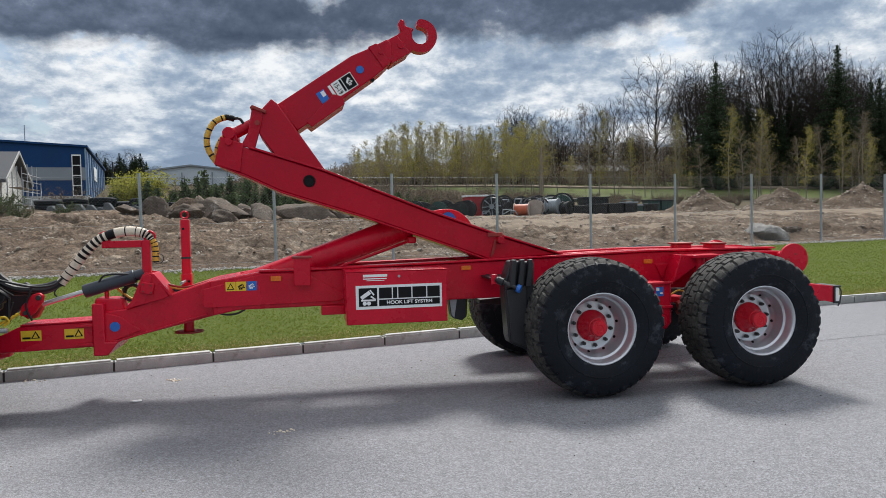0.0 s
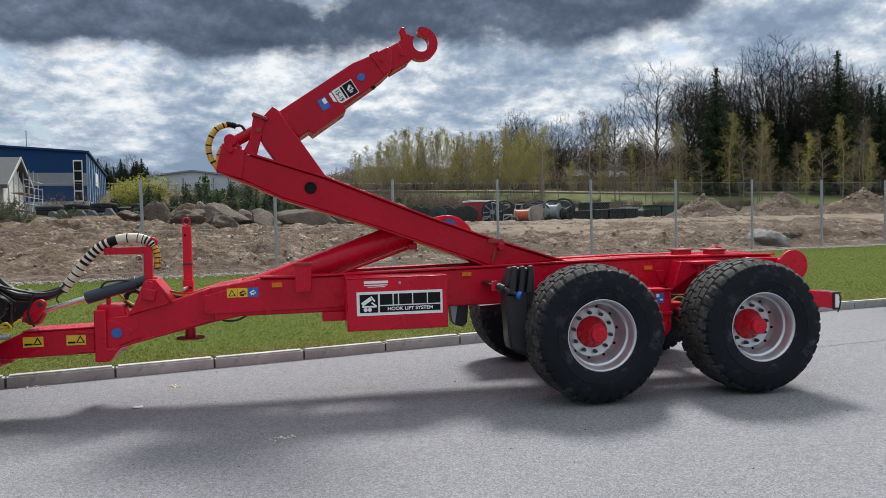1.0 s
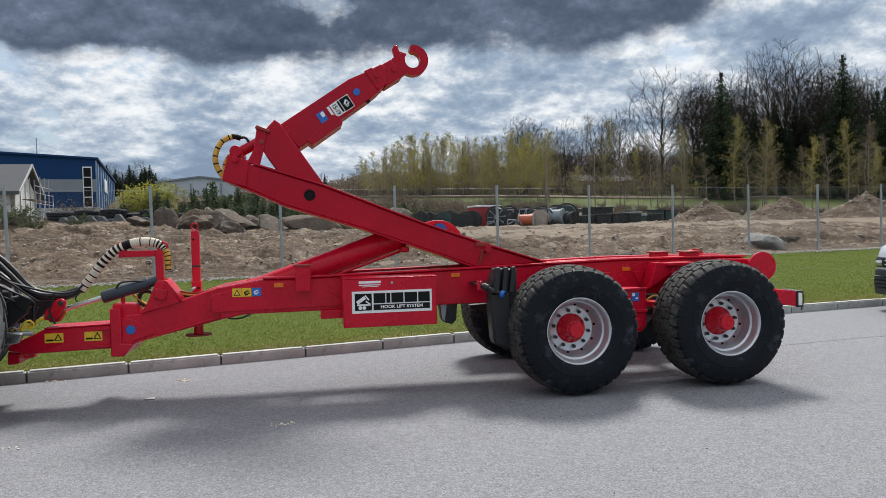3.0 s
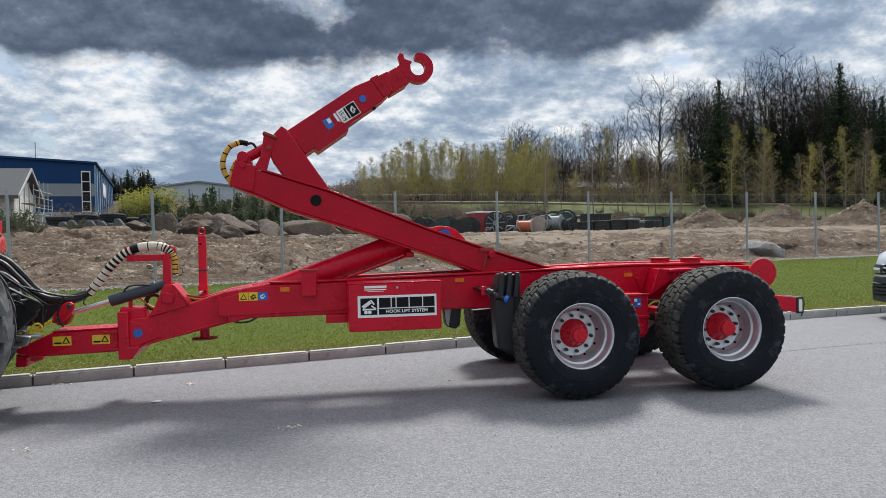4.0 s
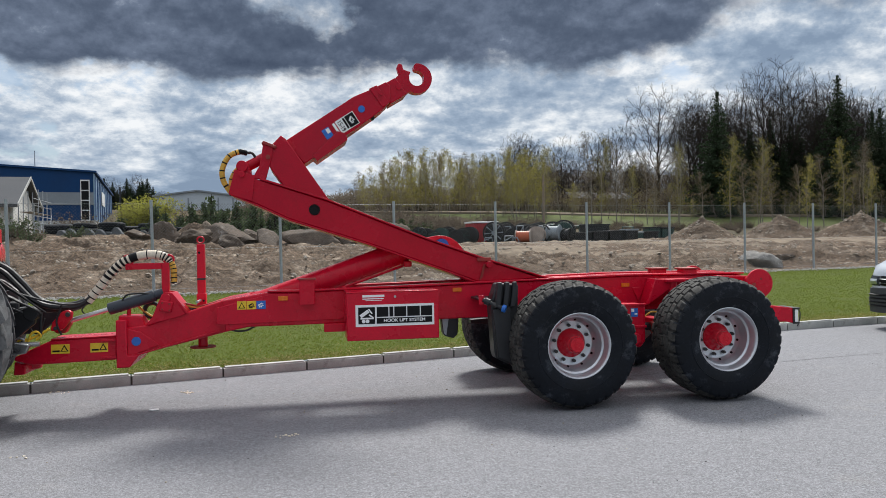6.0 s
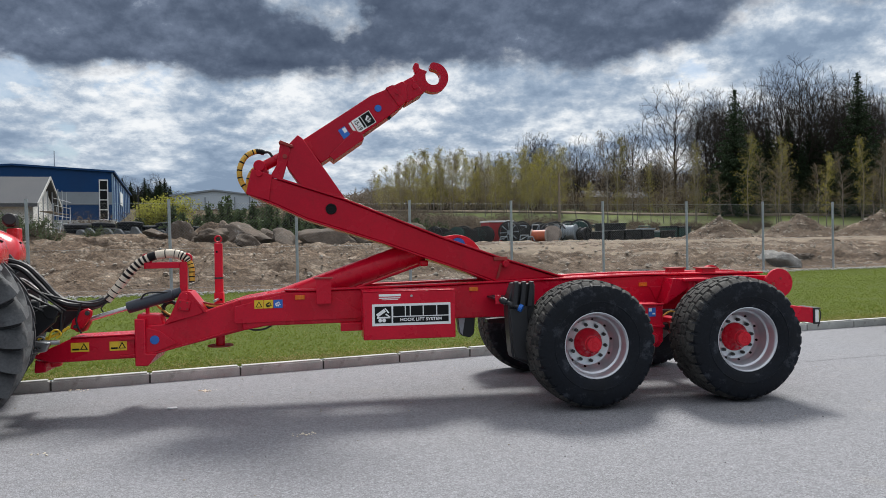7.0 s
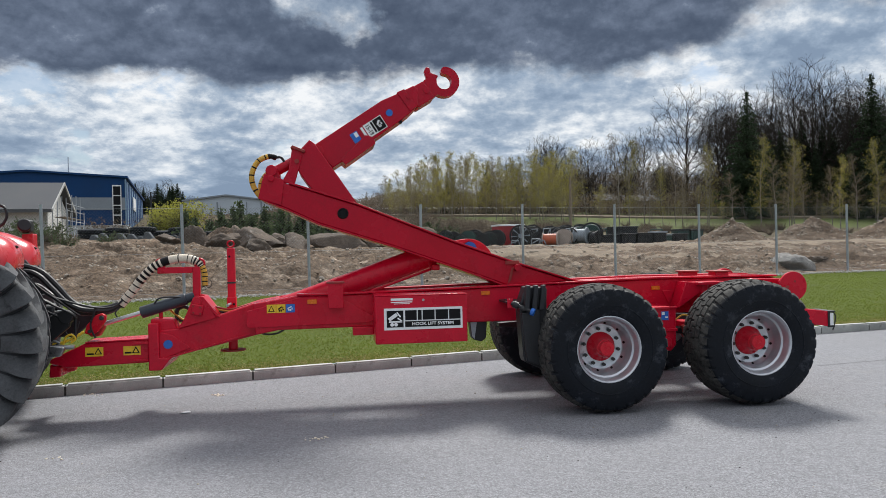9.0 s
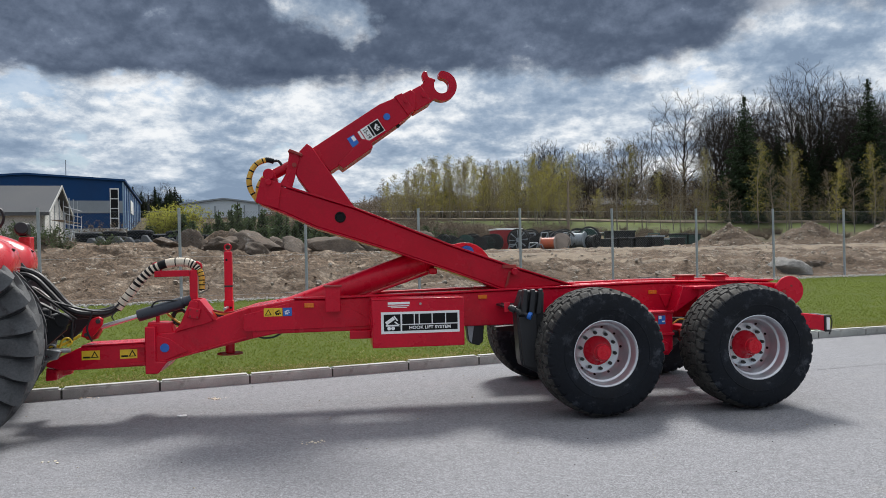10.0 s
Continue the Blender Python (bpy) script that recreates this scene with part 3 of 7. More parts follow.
sx0, sx1, sz0, sz1, sy = -1.990, -1.252, 0.762, 0.964, 0.499
sign = film("sign", sx0, sx1, sz0, sz1, sy, M["white"], bx, 0.002, "white sign with black blocks and small white lettering")
film("sign_block", sx0 + 0.025, sx0 + 0.18, sz0 + 0.025, sz1 - 0.022, sy - 0.002, M["ink"], sign)
part("sign_mark", truck_mark(B(), sx0 + 0.03, sz0 + 0.03, 0.145, 0.145, sy - 0.004), M["white"], sign, smooth=False)
film("sign_block", sx0 + 0.195, sx1 - 0.02, sz0 + 0.025, sz0 + 0.078, sy - 0.002, M["ink"], sign)
text("HOOK LIFT SYSTEM", 0.040, ((sx0 + 0.195 + sx1 - 0.02) / 2, sy - 0.0045, sz0 + 0.052), M["white"], sign, stretch=1.12, bold=0.0010)
# the maker's word as plain blocks of its size
lx = sx0 + 0.197
for w in (0.108, 0.036, 0.112, 0.118, 0.108):
    zt, zb = sz1 - 0.022, sz0 + 0.088
    bm = box(B(), lx, lx + w, sy - 0.004, sy - 0.002, zb, zt)
    part("sign_shape", bm, M["ink"], sign, smooth=False)
    lx += w + 0.010
dealer = film("dealer_bar", -1.925, -1.72, 1.034, 1.056, sy, M["white"], bx)
film("dealer_bar", -1.925, -1.725, 1.015, 1.024, sy, M["white"], bx)
film("dealer_bar", -1.895, -1.745, 1.002, 1.007, sy, M["white"], bx)


def warning(x0, x1, z0, z1, y, parent, m, mark=True):
    f = film("warning_sticker", x0, x1, z0, z1, y, m, parent)
    if mark:
        c, h, r = (x0 + x1) / 2, z1 - z0, min(x1 - x0, z1 - z0) * 0.4
        part("warning_mark", prism(B(), [(c - r, z0 + 0.15 * h), (c + r, z0 + 0.15 * h), (c, z1 - 0.12 * h)], y - 0.004, y - 0.002), M["ink"], f, smooth=False)
        part("warning_face", prism(B(), [(c - r * 0.62, z0 + 0.23 * h), (c + r * 0.62, z0 + 0.23 * h), (c, z1 - 0.28 * h)], y - 0.0055, y - 0.004), m, f, smooth=False)
    return f


warning(-3.085, -3.0, 0.925, 1.005, 0.914, trailer, M["yellow"])
f = film("warning_sticker", -2.996, -2.91, 0.925, 1.005, 0.914, M["yellow"], trailer)
part("warning_mark", truck_mark(B(), -2.985, 0.935, 0.065, 0.055, 0.912), M["ink"], f, smooth=False)
f = film("info_sticker", -2.906, -2.82, 0.925, 1.005, 0.914, M["blue"], trailer)
part("info_mark", truck_mark(B(), -2.895, 0.94, 0.06, 0.05, 0.912), M["white"], f, smooth=False)
for x0, x1, s in ((-4.76, -4.60, 1), (-4.42, -4.265, -1)):
    f = film("warning_sticker", x0, x1, 0.566, 0.652, 0.979, M["yellow"], bar)
    c = (x0 + x1) / 2 + 0.035
    part("warning_mark", prism(B(), [(c - 0.035, 0.585), (c + 0.035, 0.585), (c, 0.648)], 0.975, 0.977), M["ink"], f, smooth=False)
    part("warning_face", prism(B(), [(c - 0.02, 0.592), (c + 0.02, 0.592), (c, 0.63)], 0.9735, 0.975), M["yellow"], f, smooth=False)
    part("warning_mark", box(B(), x0 + 0.012, c - 0.04, 0.975, 0.977, 0.582, 0.598), M["ink"], f, smooth=False)
part("blue_dot", cyl(B(), (-4.012, 0.958, 0.655), (-4.012, 0.966, 0.655), 0.042, 24), M["blue"], trailer)
for x in (-2.655, -0.94, 0.86):
    y = 0.914 if x < -2 else 0.929
    rf = part("reflector", box(B(), x - 0.045, x + 0.045, y - 0.012, y, 1.035 if x > -2.6 else 1.0, 1.075 if x > -2.6 else 1.043), M["amber"], trailer, "amber side reflector", bev=0.003)
# square post of the front latch
post = part("latch_post", box(B(), -2.50, -2.355, 0.83, 0.93, 0.955, 1.205), RED, trailer, bev=0.006)
part("latch_lip", box(B(), -2.515, -2.34, 0.82, 0.98, 1.195, 1.21), M["red_dark"], post, bev=0.003)

# humped bracket plates of the lifting cylinder
for y0, y1 in ((1.50, 1.53), (1.62, 1.65)):
    hp = [(-1.37, 1.40)] + [(-1.0 + 0.36 * math.cos(a) * (1.0 if math.cos(a) < 0 else 0.8), 1.30 + 0.31 * math.sin(a)) for a in np.linspace(math.pi * 0.93, 0.12, 12)] + [(-0.55, 1.28), (-0.50, 1.14), (-0.70, 1.14), (-1.0, 1.25)]
    part("pivot_plate", prism(B(), hp, y0, y1), RED, trailer, bev=0.006)
part("blue_dot", cyl(B(), (-0.985, 1.49, 1.50), (-0.985, 1.50, 1.50), 0.075, 28), M["blue"], trailer)

# lifting cylinder
lc = part("lifting_cylinder", cyl(B(), (-3.05, MID, 0.90), (-1.45, MID, 1.44), 0.12, 36), RED, trailer, bev=0.012)
part("cylinder_gland", cyl(B(), (-1.50, MID, 1.424), (-1.42, MID, 1.451), 0.128, 36), RED, lc, bev=0.006)
part("cylinder_pipe", tube(B(), [(-2.35, 1.19, 1.0), (-2.1, 1.19, 1.083), (-1.45, 1.19, 1.302)], 0.014, 8), RED, lc)
part("pipe_block", box(B(), -1.45, -1.37, 1.10, 1.2, 1.29, 1.35), RED, lc, bev=0.012)

# lower arm: box section with flanges
AY0, AY1 = 0.98, 2 * MID - 0.98
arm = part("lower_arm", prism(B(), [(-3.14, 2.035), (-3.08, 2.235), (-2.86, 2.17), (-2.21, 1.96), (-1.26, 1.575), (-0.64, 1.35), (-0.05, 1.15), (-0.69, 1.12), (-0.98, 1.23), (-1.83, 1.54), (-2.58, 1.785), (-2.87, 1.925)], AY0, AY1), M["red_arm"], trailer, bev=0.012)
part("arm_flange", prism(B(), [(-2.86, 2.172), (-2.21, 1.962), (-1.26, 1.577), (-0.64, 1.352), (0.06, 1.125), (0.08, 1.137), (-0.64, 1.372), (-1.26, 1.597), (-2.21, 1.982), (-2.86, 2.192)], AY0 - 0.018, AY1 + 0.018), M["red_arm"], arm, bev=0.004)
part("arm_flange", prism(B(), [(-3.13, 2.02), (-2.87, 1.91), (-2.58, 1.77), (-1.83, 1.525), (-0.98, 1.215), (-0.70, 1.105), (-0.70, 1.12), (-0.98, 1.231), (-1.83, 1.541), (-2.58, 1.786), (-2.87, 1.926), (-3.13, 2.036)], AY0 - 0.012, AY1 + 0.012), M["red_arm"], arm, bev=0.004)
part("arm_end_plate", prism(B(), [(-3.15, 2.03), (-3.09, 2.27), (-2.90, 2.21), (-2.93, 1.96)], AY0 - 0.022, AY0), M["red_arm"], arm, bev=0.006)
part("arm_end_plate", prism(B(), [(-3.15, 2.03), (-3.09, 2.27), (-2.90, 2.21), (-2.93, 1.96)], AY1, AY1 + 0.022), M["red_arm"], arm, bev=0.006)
hole = part("bush", ring(B(), (-2.34, AY0 - 0.004, 1.875), 0.045, 0.010), M["ink"], arm)
# black disc drawn for the dark inside the open hole
part("bush_core", cyl(B(), (-2.34, AY0 - 0.006, 1.875), (-2.34, AY0 + 0.02, 1.875), 0.040, 20), M["ink"], hole)
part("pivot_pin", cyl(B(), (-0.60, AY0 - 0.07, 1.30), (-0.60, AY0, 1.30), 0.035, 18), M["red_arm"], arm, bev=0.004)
part("pin_clip", box(B(), -0.72, -0.575, AY0 - 0.02, AY0 - 0.004, 1.335, 1.372, pose(0, 0, 0)), M["red_dark"], arm, bev=0.003)
part("pin_clip", prism(B(), [(-0.655, 1.30), (-0.63, 1.31), (-0.665, 1.17), (-0.70, 1.14)], AY0 - 0.02, AY0 - 0.003), M["red_dark"], arm, bev=0.003)

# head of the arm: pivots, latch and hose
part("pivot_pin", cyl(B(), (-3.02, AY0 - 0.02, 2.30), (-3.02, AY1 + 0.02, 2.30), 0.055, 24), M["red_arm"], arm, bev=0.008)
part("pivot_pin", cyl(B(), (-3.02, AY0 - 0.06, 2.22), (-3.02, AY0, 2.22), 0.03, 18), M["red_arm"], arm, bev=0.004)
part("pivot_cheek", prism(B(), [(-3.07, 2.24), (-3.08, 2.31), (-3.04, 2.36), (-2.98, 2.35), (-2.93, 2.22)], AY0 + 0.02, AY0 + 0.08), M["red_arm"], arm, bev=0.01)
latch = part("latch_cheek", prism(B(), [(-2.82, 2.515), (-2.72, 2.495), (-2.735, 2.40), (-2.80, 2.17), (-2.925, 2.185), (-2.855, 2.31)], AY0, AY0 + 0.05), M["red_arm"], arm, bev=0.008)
part("latch_cap", prism(B(), [(-2.835, 2.52), (-2.815, 2.545), (-2.69, 2.495), (-2.70, 2.47)], AY0 - 0.03, AY0 + 0.2), M["red_dark"], latch, bev=0.006)
part("latch_pin", cyl(B(), (-2.775, AY0 - 0.02, 2.39), (-2.775, AY0, 2.39), 0.022, 14), M["red_dark"], latch)
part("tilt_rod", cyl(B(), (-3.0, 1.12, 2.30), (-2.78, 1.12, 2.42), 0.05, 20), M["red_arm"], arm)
part("arm_hose", tube(B(), spline([(-3.12, 1.05, 2.03), (-3.20, 1.05, 2.16), (-3.21, 1.05, 2.28), (-3.15, 1.06, 2.40), (-3.05, 1.08, 2.45), (-2.98, 1.1, 2.44)], 10), 0.025, 10, lambda i: int(i % 6 == 0 or i > 38), 0.12), [M["yhose"], M["ink"]], arm, "yellow spiral-wrapped hydraulic hose")
part("arm_hose", tube(B(), spline([(-3.10, 1.16, 2.04), (-3.14, 1.16, 2.16), (-3.10, 1.16, 2.26), (-3.04, 1.16, 2.31)], 10), 0.024, 10, lambda i: int(i % 6 == 0), 0.12), [M["yhose"], M["ink"]], arm, "yellow spiral-wrapped hydraulic hose")
part("hose_end", tube(B(), spline([(-2.99, 1.1, 2.44), (-2.93, 1.1, 2.44), (-2.88, 1.1, 2.36)]), 0.013, 8), M["hose"], arm)

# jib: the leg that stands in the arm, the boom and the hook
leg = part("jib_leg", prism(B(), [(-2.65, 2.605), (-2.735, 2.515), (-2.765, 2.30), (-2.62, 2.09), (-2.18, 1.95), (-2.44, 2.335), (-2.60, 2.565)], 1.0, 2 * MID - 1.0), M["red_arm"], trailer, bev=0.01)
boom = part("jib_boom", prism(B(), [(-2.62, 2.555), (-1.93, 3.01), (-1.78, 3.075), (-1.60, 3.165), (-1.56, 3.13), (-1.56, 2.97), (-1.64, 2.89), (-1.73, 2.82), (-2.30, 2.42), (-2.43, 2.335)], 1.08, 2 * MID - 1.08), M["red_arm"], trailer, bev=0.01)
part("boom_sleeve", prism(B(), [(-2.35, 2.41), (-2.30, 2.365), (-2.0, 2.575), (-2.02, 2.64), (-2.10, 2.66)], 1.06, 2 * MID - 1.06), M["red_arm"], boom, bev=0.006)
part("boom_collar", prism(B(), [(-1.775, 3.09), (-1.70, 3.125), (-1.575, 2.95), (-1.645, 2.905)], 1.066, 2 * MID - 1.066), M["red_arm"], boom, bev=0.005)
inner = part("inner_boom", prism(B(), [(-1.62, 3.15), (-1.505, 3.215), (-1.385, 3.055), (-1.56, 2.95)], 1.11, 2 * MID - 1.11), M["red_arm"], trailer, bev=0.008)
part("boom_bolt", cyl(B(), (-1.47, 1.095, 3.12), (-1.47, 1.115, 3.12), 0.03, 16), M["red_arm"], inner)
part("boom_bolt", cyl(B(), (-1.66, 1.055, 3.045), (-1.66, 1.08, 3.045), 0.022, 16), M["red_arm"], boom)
part("boom_stop", cyl(B(), (-1.74, 1.1, 2.80), (-1.74, 1.16, 2.80), 0.018, 10), M["ink"], boom)
hc = (-1.265, 3.235)
outer = [(hc[0] + 0.155 * math.cos(a), hc[1] + 0.155 * math.sin(a)) for a in np.radians(np.linspace(-120, 92, 22))]
tipc = (hc[0] + 0.004, hc[1] + 0.116)
tip = [(tipc[0] + 0.039 * math.cos(a), tipc[1] + 0.039 * math.sin(a)) for a in np.radians(np.linspace(100, 275, 8))]
inn = [(hc[0] - 0.005 + 0.078 * math.cos(a), hc[1] + 0.078 * math.sin(a)) for a in np.radians(np.linspace(72, -170, 18))]
hookp = outer + tip + inn + [(-1.35, 3.29), (-1.40, 3.305), (-1.475, 3.25), (-1.52, 3.20), (-1.40, 3.055)]
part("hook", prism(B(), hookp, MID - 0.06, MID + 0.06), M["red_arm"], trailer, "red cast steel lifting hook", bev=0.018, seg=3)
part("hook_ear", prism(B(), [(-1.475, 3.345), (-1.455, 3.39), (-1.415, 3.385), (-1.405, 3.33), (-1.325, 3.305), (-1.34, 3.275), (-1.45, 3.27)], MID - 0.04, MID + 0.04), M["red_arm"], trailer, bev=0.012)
# stickers on the boom, along its slope
bt = pose(-1.985, 0, 2.765, 0, -32.5, 0)


def tilted(x0, x1, z0, z1, y, t=0.002):
    return box(B(), x0, x1, y - t, y, z0, z1, bt)


lab = part("boom_label", tilted(-0.125, 0.085, -0.075, 0.065, 1.079), M["white"], boom, "white and black model label", smooth=False)
part("label_block", tilted(-0.02, 0.078, -0.068, 0.058, 1.077), M["ink"], lab, smooth=False)
bm = truck_mark(B(), 0.0, -0.045, 0.06, 0.085, 1.075)
bm.transform(Matrix.Translation((0, 0, 0)))
bm.transform(bt)
part("label_mark", bm, M["white"], lab, smooth=False)
part("label_bar", tilted(-0.048, -0.028, -0.062, 0.055, 1.077), M["ink"], lab, smooth=False)
tx = text("15-19", 0.062, (0, 0, 0), M["ink"], lab, stretch=0.8, rot=(90, 90, 0), bold=0.001)
tx.matrix_basis = world_of(lab).inverted() @ Matrix.Translation((0, 1.0755, 0)) @ bt @ Matrix.Translation((-0.088, 0, -0.004)) @ world_of(lab)
part("red_strip", tilted(-0.16, -0.135, -0.06, 0.06, 1.079), M["white"], boom, smooth=False)
part("info_sticker", tilted(-0.285, -0.205, -0.045, 0.06, 1.079), M["blue"], boom, "blue and white round sticker", smooth=False)
part("info_mark", tilted(-0.245, -0.21, 0.0, 0.05, 1.077), M["white"], boom, smooth=False)
part("blue_dot", cyl(B(), (-1.855, 1.072, 2.885), (-1.855, 1.08, 2.885), 0.035, 20), M["blue"], boom)

# rear: roller, bumper bar, lamp, container stubs
rl = part("rear_roller", cyl(B(), (2.19, 0.575, 1.07), (2.19, 2 * MID - 0.575, 1.07), 0.045, 20), RED, trailer)
for y0, y1 in both(0.57, 0.60):
    dk = part("roller_disc", cyl(B(), (2.185, y0, 1.052), (2.185, y1, 1.052), 0.149, 40), RED, rl, bev=0.004)
    part("disc_mark", box(B(), 2.10, 2.135, y0 - 0.003, y0, 1.03, 1.06, pose(0, 0, 0)), M["red_dark"], dk)
    part("disc_mark", cyl(B(), (2.20, y0 - 0.004, 1.10), (2.20, y0, 1.10), 0.012, 10), M["red_dark"], dk)
part("roller_arm", prism(B(), [(1.85, 1.0), (2.22, 1.02), (2.22, 1.12), (1.85, 1.13)], 0.80, 0.93), RED, trailer, bev=0.008)
bump = part("bumper_bar", box(B(), 1.98, 2.10, 0.0, 2 * MID, 0.715, 0.855), RED, trailer, bev=0.01)
part("bumper_end", prism(B(), [(1.80, 0.89), (2.16, 0.845), (2.155, 0.70), (1.80, 0.77)], -0.02, 0.03), RED, bump, bev=0.006)
lamp = part("tail_lamp", box(B(), 2.155, 2.20, -0.025, 0.22, 0.71, 0.83), M["white"], trailer, "rear lamp with cracked pale lens in black frame", bev=0.006)
part("lamp_frame", box(B(), 2.14, 2.16, -0.03, -0.01, 0.70, 0.85), M["black"], lamp, bev=0.003)
part("lamp_frame", box(B(), 2.145, 2.21, -0.03, -0.01, 0.695, 0.712), M["black"], lamp, bev=0.003)
part("lamp_frame", box(B(), 2.15, 2.215, -0.03, 0.23, 0.835, 0.85), M["black"], lamp, bev=0.003)
part("lamp_cable", tube(B(), spline([(2.19, -0.02, 0.84), (2.22, -0.02, 0.80), (2.21, -0.02, 0.72), (2.19, -0.02, 0.67)]), 0.006, 6), M["hose"], lamp)
for x0, x1, y0 in ((1.29, 1.44, 1.14), (1.55, 1.70, 0.96)):
    sb = part("container_stub", box(B(), x0, x1, y0, y0 + 0.16, 1.13, 1.20), RED, trailer, bev=0.006)
    part("stub_plate", box(B(), x0 - 0.02, x1 + 0.005, y0 - 0.02, y0 + 0.18, 1.20, 1.215), M["red_dark"], sb, "worn rust-edged wear plate", bev=0.003)
part("rear_ear", prism(B(), [(1.80, 1.13), (1.86, 1.195), (1.92, 1.205), (1.98, 1.18), (2.10, 1.14)], 1.5, 1.54), RED, trailer, bev=0.006)

# running gear between the wheels
for y0, y1 in both(0.48, 0.93):
    sp = part("suspension_box", prism(B(), [(0.50, 0.89), (0.87, 0.885), (0.87, 0.52), (0.82, 0.46), (0.55, 0.46), (0.50, 0.52)], y0, y1), RED, trailer, bev=0.012)
    yy = y0 if y0 < MID else y1
    s = -1 if y0 < MID else 1
    part("box_rim", box(B(), 0.50, 0.875, min(yy, yy + s * 0.02), max(yy, yy + s * 0.02), 0.875, 0.895), RED, sp, bev=0.004)
    part("box_rim", box(B(), 0.50, 0.875, min(yy, yy + s * 0.02), max(yy, yy + s * 0.02), 0.655, 0.68), RED, sp, bev=0.004)
    part("pivot_hub", cyl(B(), (0.74, yy, 0.55), (0.74, yy + s * 0.06, 0.55), 0.065, 6), RED, sp, bev=0.008)
film("info_sticker", 0.715, 0.79, 0.765, 0.85, 0.478, M["blue"], trailer)
film("info_mark", 0.72, 0.75, 0.815, 0.845, 0.476, M["white"], trailer)
film("info_mark", 0.755, 0.782, 0.785, 0.80, 0.476, M["white"], trailer)
part("gusset_plate", prism(B(), [(1.10, 1.12), (1.32, 1.10), (1.30, 1.04), (1.02, 0.86), (1.02, 0.88)], 0.72, 0.93), RED, trailer, bev=0.005)
part("fender_bracket", box(B(), 1.20, 1.50, 0.66, 0.93, 1.085, 1.115), RED, trailer, bev=0.005)
part("fender_post", cyl(B(), (1.30, 0.74, 0.72), (1.30, 0.74, 1.09), 0.045, 16), RED, trailer)
for x in (0.62, 1.0):
    part("triangle_boss", prism(B(), [(x - 0.07, 1.03), (x + 0.07, 1.03), (x, 0.88)], 0.915, 0.93), RED, trailer, bev=0.006)
for x in (0.0, 1.482):
    part("axle", box(B(), x - 0.065, x + 0.065, 0.45, 2 * MID - 0.45, 0.505, 0.635), RED, trailer, bev=0.01)
    for y0, y1 in both(0.66, 0.78):
        part("spring_pack", prism(B(), [(x - 0.62, 0.62), (x, 0.55), (x + 0.62, 0.62), (x + 0.62, 0.66), (x, 0.70), (x - 0.62, 0.66)], y0, y1), M["black"], trailer, bev=0.005)
part("brake_chamber", cyl(B(), (1.02, 0.66, 0.62), (1.18, 0.66, 0.66), 0.07, 20), M["red_dark"], trailer, bev=0.006)
part("brake_line", tube(B(), spline([(0.95, 0.68, 0.74), (1.03, 0.66, 0.79), (1.12, 0.67, 0.76), (1.16, 0.68, 0.68)]), 0.009, 6), M["yhose"], trailer)

# wheel-chock holder: black moulded chock in a bracket ahead of the front wheel
ck = part("wheel_chock", prism(B(), [(-0.745, 0.96), (-0.715, 0.50), (-0.70, 0.44), (-0.52, 0.355), (-0.50, 0.38), (-0.475, 1.125), (-0.68, 1.14)], 0.32, 0.50), M["black"], trailer, "black moulded plastic wheel chock in a holder", bev=0.014)
for i in range(3):
    x = -0.70 + 0.075 * i
    part("chock_rib", prism(B(), [(x - 0.02, 0.92), (x + 0.015, 1.15), (x + 0.05, 1.155), (x + 0.035, 0.92)], 0.25 + 0.01 * i, 0.34), M["black"], ck, bev=0.008)
part("chock_face", prism(B(), [(-0.735, 0.90), (-0.56, 0.93), (-0.55, 0.40), (-0.69, 0.45)], 0.285, 0.325), M["black"], ck, bev=0.008)
part("chock_bracket", box(B(), -0.80, -0.62, 0.42, 0.93, 0.965, 0.985), M["black"], trailer, bev=0.003)
part("chock_bracket", box(B(), -0.855, -0.80, 0.335, 0.35, 0.945, 1.03), RED, trailer, bev=0.004)
part("chock_bracket", cyl(B(), (-0.79, 0.35, 0.975), (-0.74, 0.93, 0.975), 0.018, 12), M["black"], trailer)
part("chock_bolt", cyl(B(), (-0.815, 0.335, 0.99), (-0.64, 0.24, 0.91), 0.019, 14), M["black"], trailer)
part("chock_collar", cyl(B(), (-0.80, 0.327, 0.983), (-0.755, 0.303, 0.963), 0.032, 16), M["black"], trailer, bev=0.005)
part("chock_collar", cyl(B(), (-0.73, 0.289, 0.951), (-0.70, 0.273, 0.938), 0.025, 16), M["nut"], trailer, bev=0.004)
part("chock_knob", cyl(B(), (-0.655, 0.248, 0.917), (-0.625, 0.232, 0.905), 0.035, 18), M["blue"], trailer, "blue plastic knob", bev=0.005)
part("mud_flap", prism(B(), [(-1.10, 0.79), (-0.915, 0.79), (-0.93, 0.60), (-0.975, 0.56), (-1.06, 0.585), (-1.08, 0.62)], 0.98, 1.10), M["black"], trailer, bev=0.01)
part("flap_face", prism(B(), [(-1.095, 0.78), (-1.02, 0.78), (-1.05, 0.59), (-1.075, 0.62)], 0.972, 0.98), M["galv"], trailer, bev=0.003)

# ---- wheels ----
TYRE_R = 0.588


LUGS = 34
M["tread"] = mat("dusty_tread_rubber", (0.058, 0.056, 0.052), 0.8, var=0.35, scale=6, fine=60, bump=0.3, second=(0.022, 0.022, 0.023), second_at=0.50, spec=0.2)


